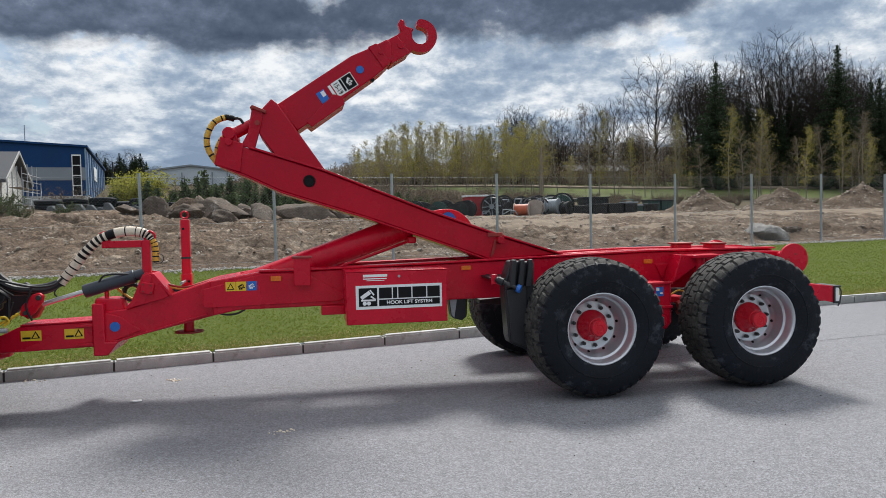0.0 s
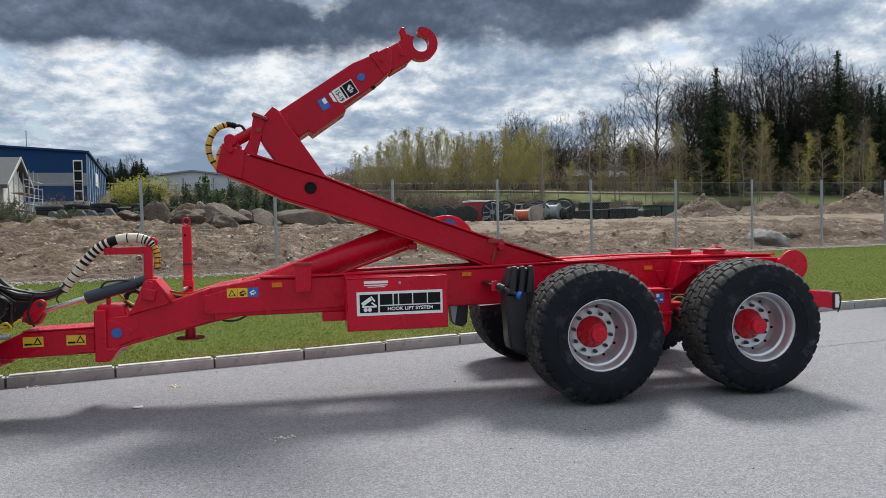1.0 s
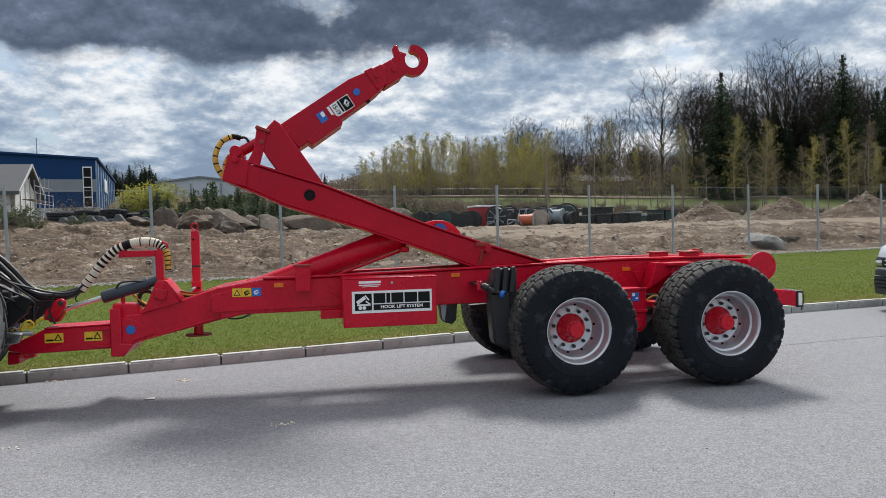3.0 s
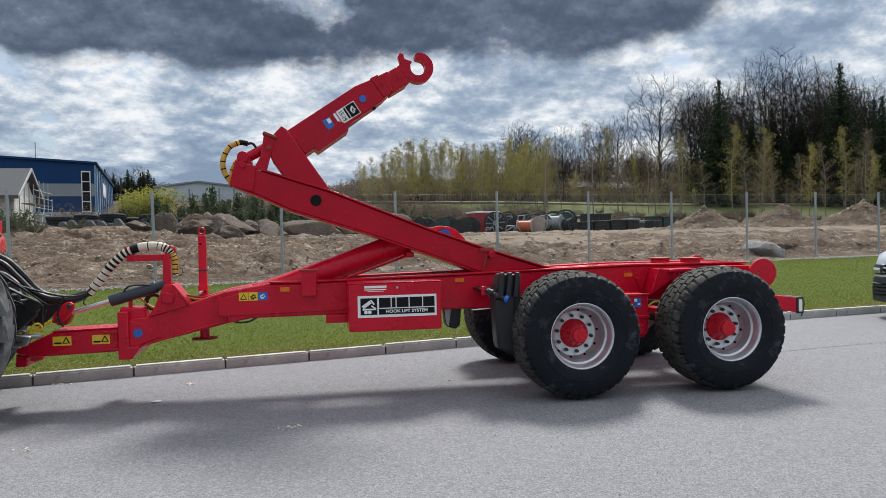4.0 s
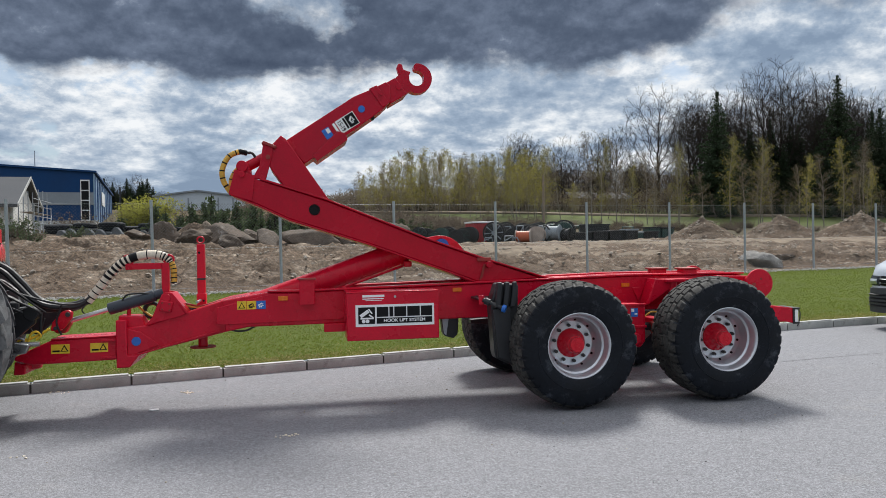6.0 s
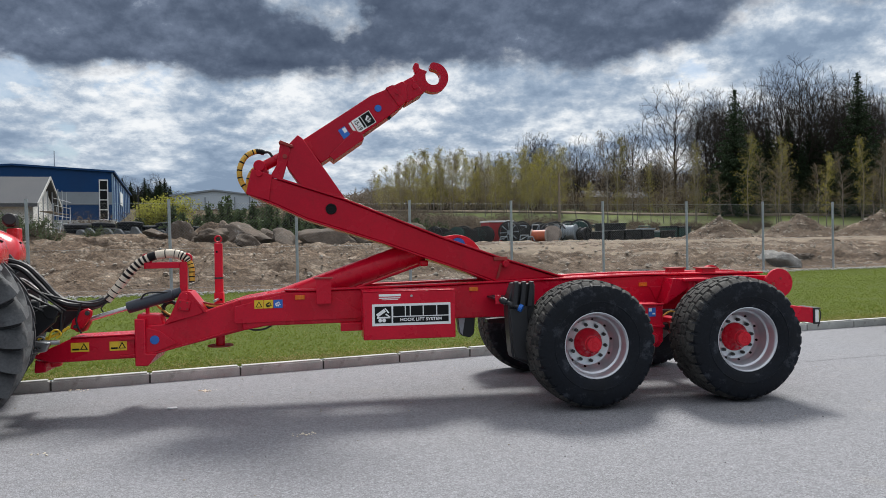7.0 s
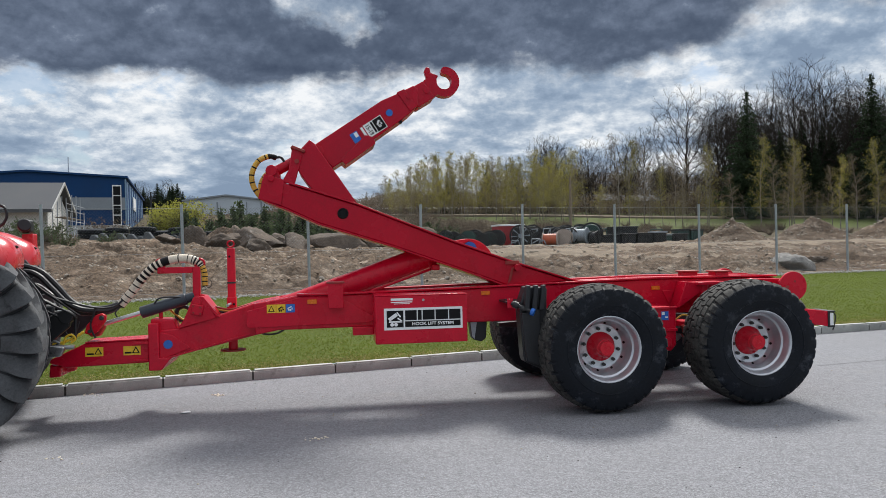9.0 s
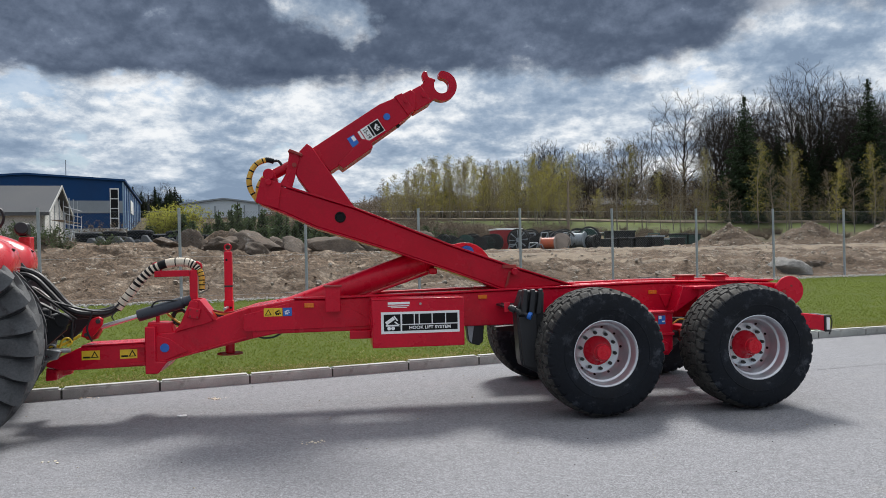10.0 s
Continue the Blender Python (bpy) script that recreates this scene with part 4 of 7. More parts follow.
def tread_height(y, k):
    """1 where a tread block stands at y across and k lugs round the tyre."""
    side = y > 0.235
    u = min(y, 0.47 - y)
    half_ = 0.5 if side else 0.0
    if u < 0.088:
        return 1.0 if (k + half_ + 3.0 * u) % 1.0 < 0.74 else 0.0
    if u < 0.104:
        return 0.0
    if u < 0.170:
        return 1.0 if (k + half_ + 0.35 + 3.0 * u) % 1.0 < 0.86 else 0.0
    if u < 0.182:
        return 0.0
    return 1.0 if (k + half_ + 0.72) % 1.0 < 0.88 else 0.0


def tyre_mesh():
    bm = B()
    half = [(0.012, 0.288), (-0.002, 0.300), (-0.016, 0.325), (-0.030, 0.370), (-0.0335, 0.395), (-0.038, 0.398), (-0.038, 0.404), (-0.0345, 0.407), (-0.036, 0.43), (-0.031, 0.48), (-0.0225, 0.510), (-0.019, 0.520), (-0.006, 0.538), (0.006, 0.545), (0.035, 0.555), (0.060, 0.561), (0.084, 0.570), (0.089, 0.571), (0.101, 0.571), (0.106, 0.572), (0.14, 0.572), (0.167, 0.572), (0.171, 0.573), (0.180, 0.573), (0.185, 0.573), (0.230, 0.573)]
    prof = half + [(0.47 - y, r) for y, r in reversed(half)]
    n = LUGS * 15
    rings = []
    for y, r in prof:
        u = min(y, 0.47 - y)
        row = []
        for k in range(n):
            a = 2 * math.pi * k / n
            rr, yy = r, y
            if r > 0.517:
                h = tread_height(y, k / 15)
                if u < 0.03:
                    rr += 0.005 * h
                    yy += (-0.008 if y < 0.235 else 0.008) * h * min(1, (r - 0.51) / 0.025)
                else:
                    crown = TYRE_R - 0.020 * ((0.235 - u) / 0.235) ** 2
                    rr = crown if h else crown - 0.016
            row.append(bm.verts.new((rr * math.cos(a), yy, rr * math.sin(a))))
        rings.append(row)
    for p, q in zip(rings, rings[1:]):
        for k in range(n):
            f = bm.faces.new((p[k], p[(k + 1) % n], q[(k + 1) % n], q[k]))
            f.material_index = int(min(v.co.x ** 2 + v.co.z ** 2 for v in f.verts) > 0.545 ** 2)
    return bm


def rim_mesh():
    bm = B()
    revolve(bm, [(0.46, 0.29), (0.47, 0.30), (0.46, 0.305), (0.02, 0.29), (0.004, 0.303), (-0.004, 0.303), (-0.006, 0.297), (0.002, 0.287), (0.018, 0.280), (0.060, 0.272), (0.085, 0.268), (0.098, 0.252), (0.150, 0.246), (0.190, 0.240), (0.205, 0.232), (0.215, 0.222), (0.232, 0.212), (0.236, 0.205), (0.236, 0.13), (0.25, 0.13)], 72)
    return bm


def hub_mesh():
    bm = B()
    revolve(bm, [(0.236, 0.136), (0.222, 0.135), (0.212, 0.130), (0.195, 0.112), (0.165, 0.092), (0.12, 0.082), (0.10, 0.078), (0.098, 0.070), (0.055, 0.068), (0.048, 0.062), (0.046, 0.030), (0.050, 0.026), (0.050, 0.001)], 40)
    return bm


wheel_meshes = {}


def wheel(x, y, flip, turn):
    """One wheel: rim with tyre, hub, nuts and hand holes."""
    def get(key, make, material):
        if key not in wheel_meshes:
            bm = make()
            me = bpy.data.meshes.new(key)
            bmesh.ops.recalc_face_normals(bm, faces=bm.faces)
            bm.to_mesh(me)
            bm.free()
            for ma_ in material if isinstance(material, tuple) else (material,):
                me.materials.append(ma_)
            me.shade_smooth()
            me.set_sharp_from_angle(angle=radians(32))
            wheel_meshes[key] = me
        return wheel_meshes[key]
    r = new("wheel", get("rim", rim_mesh, M["silver"]))
    r.parent = trailer
    m = Matrix.Translation((x, y, 0.57)) @ Matrix.Rotation(math.pi if flip else 0, 4, "Z") @ Matrix.Rotation(radians(turn), 4, "Y")
    r.matrix_basis = world_of(trailer).inverted() @ m
    r["label"] = "silver dished rim with big black block-tread tyre"
    for nm, mk, ma in (("tyre", tyre_mesh, (M["rubber"], M["tread"])), ("hub", hub_mesh, M["red_hub"])):
        o = new(nm, get(nm, mk, ma))
        o.parent = r
    nut = get("wheel_nut", lambda: cyl(cyl(B(), (0, 0.205, 0), (0, 0.236, 0), 0.0165, 6), (0, 0.190, 0), (0, 0.206, 0), 0.011, 10), M["nut"])
    hh = get("hand_hole", lambda: cyl(B(), (0.2275, 0.2205, 0), (0.2200, 0.2130, 0), 0.0125, 14), M["ink"])
    for k in range(10):
        o = new("wheel_nut", nut)
        o.parent = r
        o.matrix_basis = pose(0.168 * math.cos(k * math.pi / 5), 0, 0.168 * math.sin(k * math.pi / 5))
        o = new("hand_hole", hh)
        o.parent = r
        a = (k + 0.5) * math.pi / 5
        o.matrix_basis = Matrix.Rotation(a, 4, "Y")
    return r


for x, t in ((0.0, 10), (1.482, 28)):
    wheel(x, 0.0, False, t)
    wheel(x, 2 * MID, True, t + 13)

# ---- hoses from the trailer to the tractor ----
hose_pts = spline([(-4.47, 1.1, 1.03), (-4.37, 1.1, 1.15), (-4.26, 1.1, 1.29), (-4.14, 1.1, 1.40), (-4.0, 1.1, 1.455), (-3.86, 1.1, 1.465), (-3.75, 1.1, 1.43), (-3.69, 1.1, 1.34), (-3.685, 1.1, 1.19)], 14)
nh = len(hose_pts)


def wrap_colour(i):
    """0 cream, 1 black, 2 yellow, by the place along the hose."""
    u = i / nh
    if u > 0.80:
        return 2 if i % 4 < 3 else 1
    if u < 0.20:
        return 1 if i % 5 == 0 else 0
    if u < 0.42:
        return 1 if i % 4 < 2 else 0
    if u < 0.47:
        return 1
    if u < 0.68:
        return 1 if i % 9 == 0 else 0
    return 1 if i % 4 < 2 else 0


part("wrapped_hose", tube(B(), hose_pts, lambda i: 0.041 if i < 0.74 * nh else 0.028, 12, wrap_colour, 0.05), [M["cream"], M["ink"], M["yhose"]], trailer, "hydraulic hose wrapped in cream and black spiral")
part("hose_loop", ring(B(), (-3.90, 1.16, 0.93), 0.07, 0.022, 18), M["hose"], trailer, "coiled black hose behind a bracket")
part("feed_hose", tube(B(), spline([(-4.05, 1.15, 1.0), (-3.98, 1.15, 0.93), (-3.90, 1.15, 0.87), (-3.82, 1.15, 0.89)]), 0.012, 8), M["yhose"], trailer)
for k in range(3):
    part("feed_hose", tube(B(), spline([(-3.72, 1.12 + 0.03 * k, 1.0), (-3.60, 1.15, 0.985 - 0.02 * k), (-3.45, 1.15, 0.955 - 0.012 * k), (-3.25, 1.16, 1.0)]), 0.011, 8), (M["red_dark"], M["yhose"], M["hose"])[k], trailer)
part("guide_wire", ring(B(), (-3.66, 1.08, 1.22), 0.045, 0.003, 18), M["hose"], guide)
part("hose_tail", tube(B(), spline([(-3.14, 0.97, 0.725), (-3.08, 0.965, 0.715), (-3.0, 0.965, 0.722), (-2.93, 0.97, 0.755)]), 0.009, 8), M["hose"], trailer)


# ---- boundary fence ----
FDX, FDY = math.cos(radians(11.5)), math.sin(radians(11.5))
fence = thing("fence", (-8.9, 11.71, 0.44), "galvanised chain-link fence on round steel posts", "fence", kind="structure")
FN0, FN1 = -3, 15


def fence_at(s):
    """A place s metres along the fence from its first marked post."""
    return -8.9 + s * FDX, 11.71 + s * FDY


lean = {-1: 0.4, 0: 1.0, 1: 0.8, 2: 0.3, 5: 0.2}
for k in range(FN0, FN1 + 1):
    x, y = fence_at(3.0 * k)
    z = height(x, y)
    tilt = radians(lean.get(k, 0.0))
    p = part("post", cyl(B(), (x, y, z - 0.3), (x - 2.2 * math.tan(tilt), y, 2.66), 0.036, 14), M["galv"], fence)
    part("post_cap", cyl(B(), (x - 2.2 * math.tan(tilt), y, 2.655), (x - 2.2 * math.tan(tilt), y, 2.675), 0.039, 14), M["galv"], p)
# tension wires
for z in (2.58, 1.5, 0.55):
    bm = B()
    cyl(bm, (*fence_at(3.0 * FN0), z), (*fence_at(3.0 * FN1), z), 0.0022, 5)
    part("tension_wire", bm, M["galv"], fence)
# woven wire: two sets of diagonals
vs, fs = [], []
pitch, z0, z1, th = 0.072, 0.47, 2.60, 0.0015
h = z1 - z0
s = 3.0 * FN0 - h
nrm = Vector((-FDY, FDX, 0))
while s < 3.0 * FN1:
    for d in (1, -1):
        a, b = (s, s + h) if d > 0 else (s + h, s)
        za, zb = z0, z1
        lo, hi = 3.0 * FN0, 3.0 * FN1
        # cut the wire at the fence's ends
        def cut(q):
            t = (q - a) / (b - a)
            return min(max(t, 0), 1)
        t0, t1 = sorted((cut(lo), cut(hi)))
        if t1 - t0 > 0.01:
            pa = Vector((*fence_at(a + t0 * (b - a)), za + t0 * h))
            pb = Vector((*fence_at(a + t1 * (b - a)), za + t1 * h))
            dd = (pb - pa).normalized()
            u = dd.cross(nrm).normalized() * th
            v = nrm * th
            o = nrm * 0.003 * d
            i = len(vs)
            for q in (pa + o, pb + o):
                vs += [q + u, q - u * 0.5 + v * 0.87, q - u * 0.5 - v * 0.87]
            fs += [(i, i + 1, i + 4, i + 3), (i + 1, i + 2, i + 5, i + 4), (i + 2, i, i + 3, i + 5)]
    s += pitch
M["wire"] = mat("dull_fence_wire", (0.17, 0.175, 0.18), 0.6, metal=0.3, var=0.1, scale=3, fine=20, bump=0.0)
wire = mesh_thing("chain_link_mesh", vs, fs, M["wire"], kind="stuff")
wire.parent = fence
wire.matrix_parent_inverse = fence.matrix_basis.inverted()

# ---- stones ----
M["stone"] = mat("field_stone", (0.36, 0.315, 0.26), 0.9, var=0.25, scale=2.5, fine=25, bump=0.7, bump_scale=14, second=(0.46, 0.43, 0.39), second_at=0.56, rand=0.15, spec=0.25, bdist=0.03)
M["boulder"] = mat("earthy_boulder", (0.110, 0.086, 0.068), 0.92, var=0.38, scale=1.2, fine=10, bump=1.0, bump_scale=5, second=(0.26, 0.235, 0.21), second_at=0.57, rand=0.15, spec=0.2, bdist=0.06)
M["gravel"] = mat("grey_gravel", (0.34, 0.33, 0.31), 0.9, var=0.3, scale=8, fine=40, bump=0.4, spec=0.25)


def rock_bm(seed, sub=3, rough=0.28, flat=0.75):
    bm = B()
    bmesh.ops.create_icosphere(bm, subdivisions=sub, radius=1)
    for v in bm.verts:
        p = v.co.copy()
        f = 1 + rough * noise.noise(p * 0.9 + Vector((seed * 7.1, 0, 0))) * 1.6 + rough * 0.5 * noise.noise(p * 2.3 + Vector((0, seed * 3.3, 0))) + rough * 0.22 * noise.noise(p * 6 + Vector((seed, seed, 0)))
        # a few broken faces
        for j in range(9):
            d = Vector((math.sin(seed * 5 + j * 2.1), math.cos(seed * 3 + j * 1.7), math.sin(seed + j * 4.2))).normalized()
            c, lim = p.dot(d) * f, 0.66 + 0.16 * math.sin(seed * 9 + j * 3.7)
            if c > lim:
                f *= lim / c
        f += 0.05 * noise.noise(p * 9 + Vector((seed, 0, 4)))
        v.co = p * f
        v.co.z *= flat
    return bm


def scatter(name, count, place, size, material, label, category, seed, parent=None, flat=0.7, sink=0.25):
    """Many small stones as one piece of stuff."""
    rng = random.Random(seed)
    base = []
    for k in range(5):
        bm = rock_bm(seed + k * 1.7, 1, 0.35, flat)
        bm.verts.ensure_lookup_table()
        base.append((np.array([v.co[:] for v in bm.verts]), [tuple(q.index for q in f.verts) for f in bm.faces]))
        bm.free()
    vs, fs = [], []
    n0 = 0
    for i in range(count):
        x, y, z = place(rng)
        s = size(rng)
        v, f = base[i % 5]
        a = rng.uniform(0, 6.28)
        c, sn = math.cos(a), math.sin(a)
        q = np.stack([(v[:, 0] * c - v[:, 1] * sn), (v[:, 0] * sn + v[:, 1] * c), v[:, 2]], 1) * s + (x, y, z + sink * s)
        vs.append(q)
        fs += [tuple(j + n0 for j in t) for t in f]
        n0 += len(v)
    ob = mesh_thing(name, np.concatenate(vs).tolist(), fs, material, label, category, "stuff")
    return ob


def on_field(x0, x1, w0, w1, power=1.0):
    def place(rng):
        x = rng.uniform(x0, x1)
        w = w0 + (w1 - w0) * rng.random() ** power
        y = fence_y(x) + w
        return x, y, height(x, y)
    return place


scatter("field_stones", 9000, on_field(-13, 26, 0.5, 24, 1.3), lambda r: 0.014 + 0.10 * r.random() ** 4.5, M["stone"], "grey-brown stones lying in dug earth", "stones", 11, sink=0.0)

scatter("earth_clods", 900, on_field(-13, 2, 0.5, 24, 1.2), lambda r: 0.015 + 0.05 * r.random() ** 3, M["dirt"], "loose brown clods of dug earth", "earth", 23)


def gravel_place(rng):
    x = rng.uniform(-14, 24)
    y = fence_y(x) + rng.gauss(-0.45, 0.22)
    return x, y, height(x, y)


def pale_place(rng):
    x = 3.3 + rng.gauss(0, 0.45)
    y = fence_y(x) + rng.gauss(0.4, 0.25)
    return x, y, height(x, y)


scatter("pale_stones", 26, pale_place, lambda r: 0.08 + 0.10 * r.random(), M["gravel"], "small heap of pale grey stones by a fence", "stones", 37)
scatter("gravel_strip", 5200, gravel_place, lambda r: 0.016 + 0.03 * r.random(), M["gravel"], "pale grey gravel strip along the fence foot", "gravel", 31)


def boulder(x, y, r, flat, seed, m, label, name="boulder", lift=0.35, stretch=1.3, yaw=0, rough=0.42):
    bm = rock_bm(seed, 4, rough, flat)
    bm.transform(Matrix.Translation((x, y, height(x, y) + lift * r * flat)) @ Matrix.Rotation(radians(yaw), 4, "Z") @ Matrix.Diagonal((r * stretch, r, r, 1)))
    ob = part(name, bm, m, None, angle=50)
    return tagged(ob, label, "boulder", "boulders in the field")


M["grey_boulder"] = mat("pale_grey_granite", (0.26, 0.25, 0.235), 0.9, var=0.3, scale=2.5, fine=25, bump=0.9, bump_scale=9, second=(0.46, 0.45, 0.42), second_at=0.55, spec=0.2, bdist=0.03)
BL = "big rounded boulder caked with brown earth"
for i, (x, y, r, flat, lift) in enumerate(((-2.2, 28, 1.0, 0.85, 0.25), (-0.7, 28.6, 0.8, 0.7, 0.2), (-3.95, 28.5, 0.75, 0.75, 0.2), (-6.0, 29, 1.0, 0.85, 0.25), (-7.1, 27.2, 0.72, 0.7, 0.25), (-5.4, 27, 0.6, 0.75, 0.2), (-8.6, 28.5, 0.75, 0.85, 0.25), (-9.4, 27.5, 0.5, 0.5, 0.3), (0.9, 30, 0.55, 0.7, 0.3), (2.1, 31, 0.9, 0.8, 0.2), (1.0, 26.8, 0.35, 0.7, 0.2), (-4.8, 31, 0.9, 0.6, 0.2), (3.6, 29.5, 0.35, 0.6, 0.3))):
    boulder(x, y, r, flat, i * 1.37 + 0.4, M["boulder"], BL, yaw=i * 47)
boulder(13.25, 17.4, 0.78, 0.72, 2.6, M["grey_boulder"], "broad pale grey boulder half sunk in earth", lift=-0.05, stretch=1.2, rough=0.3)
boulder(14.3, 17.6, 0.32, 0.6, 5.4, M["boulder"], "brown boulder lying in loose earth")


# ---- earth heaps ----
def mound(x, y, r, h, seed, label):
    bm = B()
    n, m = 40, 18
    rings = []
    top = bm.verts.new((x, y, height(x, y) + h))
    for j in range(1, m + 1):
        t = j / m
        row = []
        for k in range(n):
            a = 2 * math.pi * k / n
            rr = r * t * (1 + 0.16 * noise.noise((math.cos(a) * 1.3 + seed, math.sin(a) * 1.3, 0)))
            px, py = x + rr * math.cos(a), y + rr * math.sin(a) * 0.8
            z = height(px, py) - 0.08 + h * max(0, (1 - t) ** 1.05) * (1 + 0.15 * noise.noise((px * 0.9, py * 0.9, seed))) + 0.10 * noise.noise((px * 2.1, py * 2.1, seed)) * (1 - t * 0.6)
            row.append(bm.verts.new((px, py, z)))
        rings.append(row)
    for k in range(n):
        bm.faces.new((top, rings[0][k], rings[0][(k + 1) % n]))
        for j in range(m - 1):
            bm.faces.new((rings[j][k], rings[j + 1][k], rings[j + 1][(k + 1) % n], rings[j][(k + 1) % n]))
    ob = part("dirt_mound", bm, M["dirt"], None, angle=60)
    return tagged(ob, label, "mound", "dirt mounds")


for i, (x, y, r, h) in enumerate(((24.9, 42, 2.9, 1.75), (30.9, 42, 3.2, 1.75), (36.6, 41, 3.4, 1.9), (41.5, 41, 3.2, 1.7), (-7.2, 31.5, 2.0, 0.9), (0.2, 33, 2.6, 0.9), (-11.5, 24, 2.4, 0.25))):
    mound(x, y, r, h, i * 3.1, "conical mound of stony brown earth")


def heap_place(rng):
    cx, cy, r, h = rng.choice(((24.9, 42, 2.9, 1.75), (30.9, 42, 3.2, 1.75), (36.6, 41, 3.4, 1.9), (41.5, 41, 3.2, 1.7)))
    a, t = rng.uniform(0, 6.28), rng.random() ** 0.6
    x, y = cx + r * t * math.cos(a), cy + r * t * math.sin(a) * 0.8
    return x, y, height(x, y) - 0.1 + h * (1 - t)


scatter("heap_stones", 900, heap_place, lambda r: 0.03 + 0.12 * r.random() ** 2.5, M["stone"], "stones and clods lying on earth heaps", "stones", 41)

# ---- grit on the road ----
def kerb_grit(rng):
    x = rng.uniform(-8, 12)
    return x, kerb_y(x) - abs(rng.gauss(0, 0.10)) - 0.01, ROAD_Z


def road_grit(rng):
    return rng.uniform(-8, 6), rng.uniform(-4.5, 3.0), ROAD_Z


scatter("kerb_grit", 900, kerb_grit, lambda r: 0.004 + 0.008 * r.random() ** 2, M["gravel"], "fine pale grit swept along the kerb", "grit", 51)
scatter("road_grit", 320, road_grit, lambda r: 0.004 + 0.009 * r.random() ** 3, M["stone"], "scattered small stones on asphalt", "grit", 52)
M["crumb"] = mat("dark_asphalt_crumb", (0.035, 0.033, 0.030), 0.9, var=0.3, scale=30, fine=200, bump=0.2, spec=0.2)
scatter("dark_crumbs", 260, road_grit, lambda r: 0.003 + 0.006 * r.random() ** 2, M["crumb"], "dark loose crumbs scattered on asphalt", "grit", 54)
for cx, cy, n in ((-3.69, 1.86, 26), (-2.62, -0.25, 14), (-5.12, 2.28, 18), (-4.6, -0.4, 5)):
    scatter("crumbs", n, lambda rng, cx=cx, cy=cy: (cx + rng.gauss(0, 0.05), cy + rng.gauss(0, 0.03), ROAD_Z), lambda r: 0.006 + 0.012 * r.random(), M["cream"], "pale dry crumbs lying on asphalt", "grit", 53 + n)

bm = B()
bmesh.ops.create_circle(bm, cap_ends=True, segments=11, radius=1)
for v in bm.verts:
    k = 1 + 0.25 * noise.noise(v.co * 1.7)
    v.co = (-3.88 + 0.055 * k * v.co.x, 1.04 + 0.030 * k * v.co.y, ROAD_Z + 0.006 + 0.010 * max(0, v.co.x * v.co.y))
ex = bmesh.ops.extrude_face_region(bm, geom=list(bm.faces))
bmesh.ops.translate(bm, verts=[g_ for g_ in ex["geom"] if isinstance(g_, bmesh.types.BMVert)], vec=(0, 0, 0.004))
tagged(part("paper_scrap", bm, M["white"], None), "flat white paper scrap lying on asphalt", "litter")

# ---- grass on the verge ----
M["blade"] = leafy("grass_blades", (0.138, 0.174, 0.026), part_through=0.6, rough=0.8, var=0.14, scale=0.8, fine=12, bump=0.0, second=(0.19, 0.20, 0.060), second_at=0.66, spec=0.15)
rng = np.random.default_rng(5)
NB = 210000
bx_ = rng.uniform(-9.5, 21, NB)
kk = np.array([kerb_y(x) + 0.13 for x in bx_])
ff = fence_y(bx_) - 0.35
by_ = kk + (ff - kk) * rng.random(NB) ** 1.35
bz_ = np.array([height(x, y) for x, y in zip(bx_, by_)])
hh_ = rng.uniform(0.010, 0.032, NB)
an = rng.uniform(0, 6.28, NB)
wv = rng.uniform(0.005, 0.011, NB)
le = rng.normal(0, 0.03, (NB, 2))
tri = np.empty((NB, 3, 3))
tri[:, 0] = np.stack([bx_ - wv * np.cos(an), by_ - wv * np.sin(an), bz_ - 0.004], 1)
tri[:, 1] = np.stack([bx_ + wv * np.cos(an), by_ + wv * np.sin(an), bz_ - 0.004], 1)
tri[:, 2] = np.stack([bx_ + le[:, 0], by_ + le[:, 1], bz_ + hh_], 1)
me = bpy.data.meshes.new("verge_grass")
me.from_pydata(tri.reshape(-1, 3).tolist(), [], np.arange(NB * 3).reshape(-1, 3).tolist())
me.materials.append(M["blade"])
tagged(new("verge_grass", me), "short green spring grass with yellowed patches", "grass", "", "stuff")

# straw and dead blades, thickest beside the kerb
M["straw"] = leafy("dry_straw_blades", (0.34, 0.27, 0.12), part_through=0.4, rough=0.85, var=0.2, scale=0.8, fine=12, bump=0.0, spec=0.1)
NS = 26000
sx_ = rng.uniform(-9.5, 16, NS)
sy_ = np.array([kerb_y(x) + 0.125 for x in sx_]) + np.abs(rng.normal(0, 0.30, NS)) * np.where(rng.random(NS) < 0.25, 6.0, 1.0)
sz_ = np.array([height(x, y) for x, y in zip(sx_, sy_)])
an = rng.uniform(0, 6.28, NS)
ln = rng.uniform(0.02, 0.06, NS)
tri = np.empty((NS, 3, 3))
tri[:, 0] = np.stack([sx_ - 0.004 * np.sin(an), sy_ + 0.004 * np.cos(an), sz_ + 0.006], 1)
tri[:, 1] = np.stack([sx_ + 0.004 * np.sin(an), sy_ - 0.004 * np.cos(an), sz_ + 0.006], 1)
tri[:, 2] = np.stack([sx_ + ln * np.cos(an), sy_ + ln * np.sin(an), sz_ + rng.uniform(0.008, 0.03, NS)], 1)
keep = sy_ < fence_y(sx_) - 0.3
tri = tri[keep]
me = bpy.data.meshes.new("dry_grass")
me.from_pydata(tri.reshape(-1, 3).tolist(), [], np.arange(len(tri) * 3).reshape(-1, 3).tolist())
me.materials.append(M["straw"])
tagged(new("dry_grass", me), "dry straw-coloured blades along the kerb", "grass", "", "stuff")


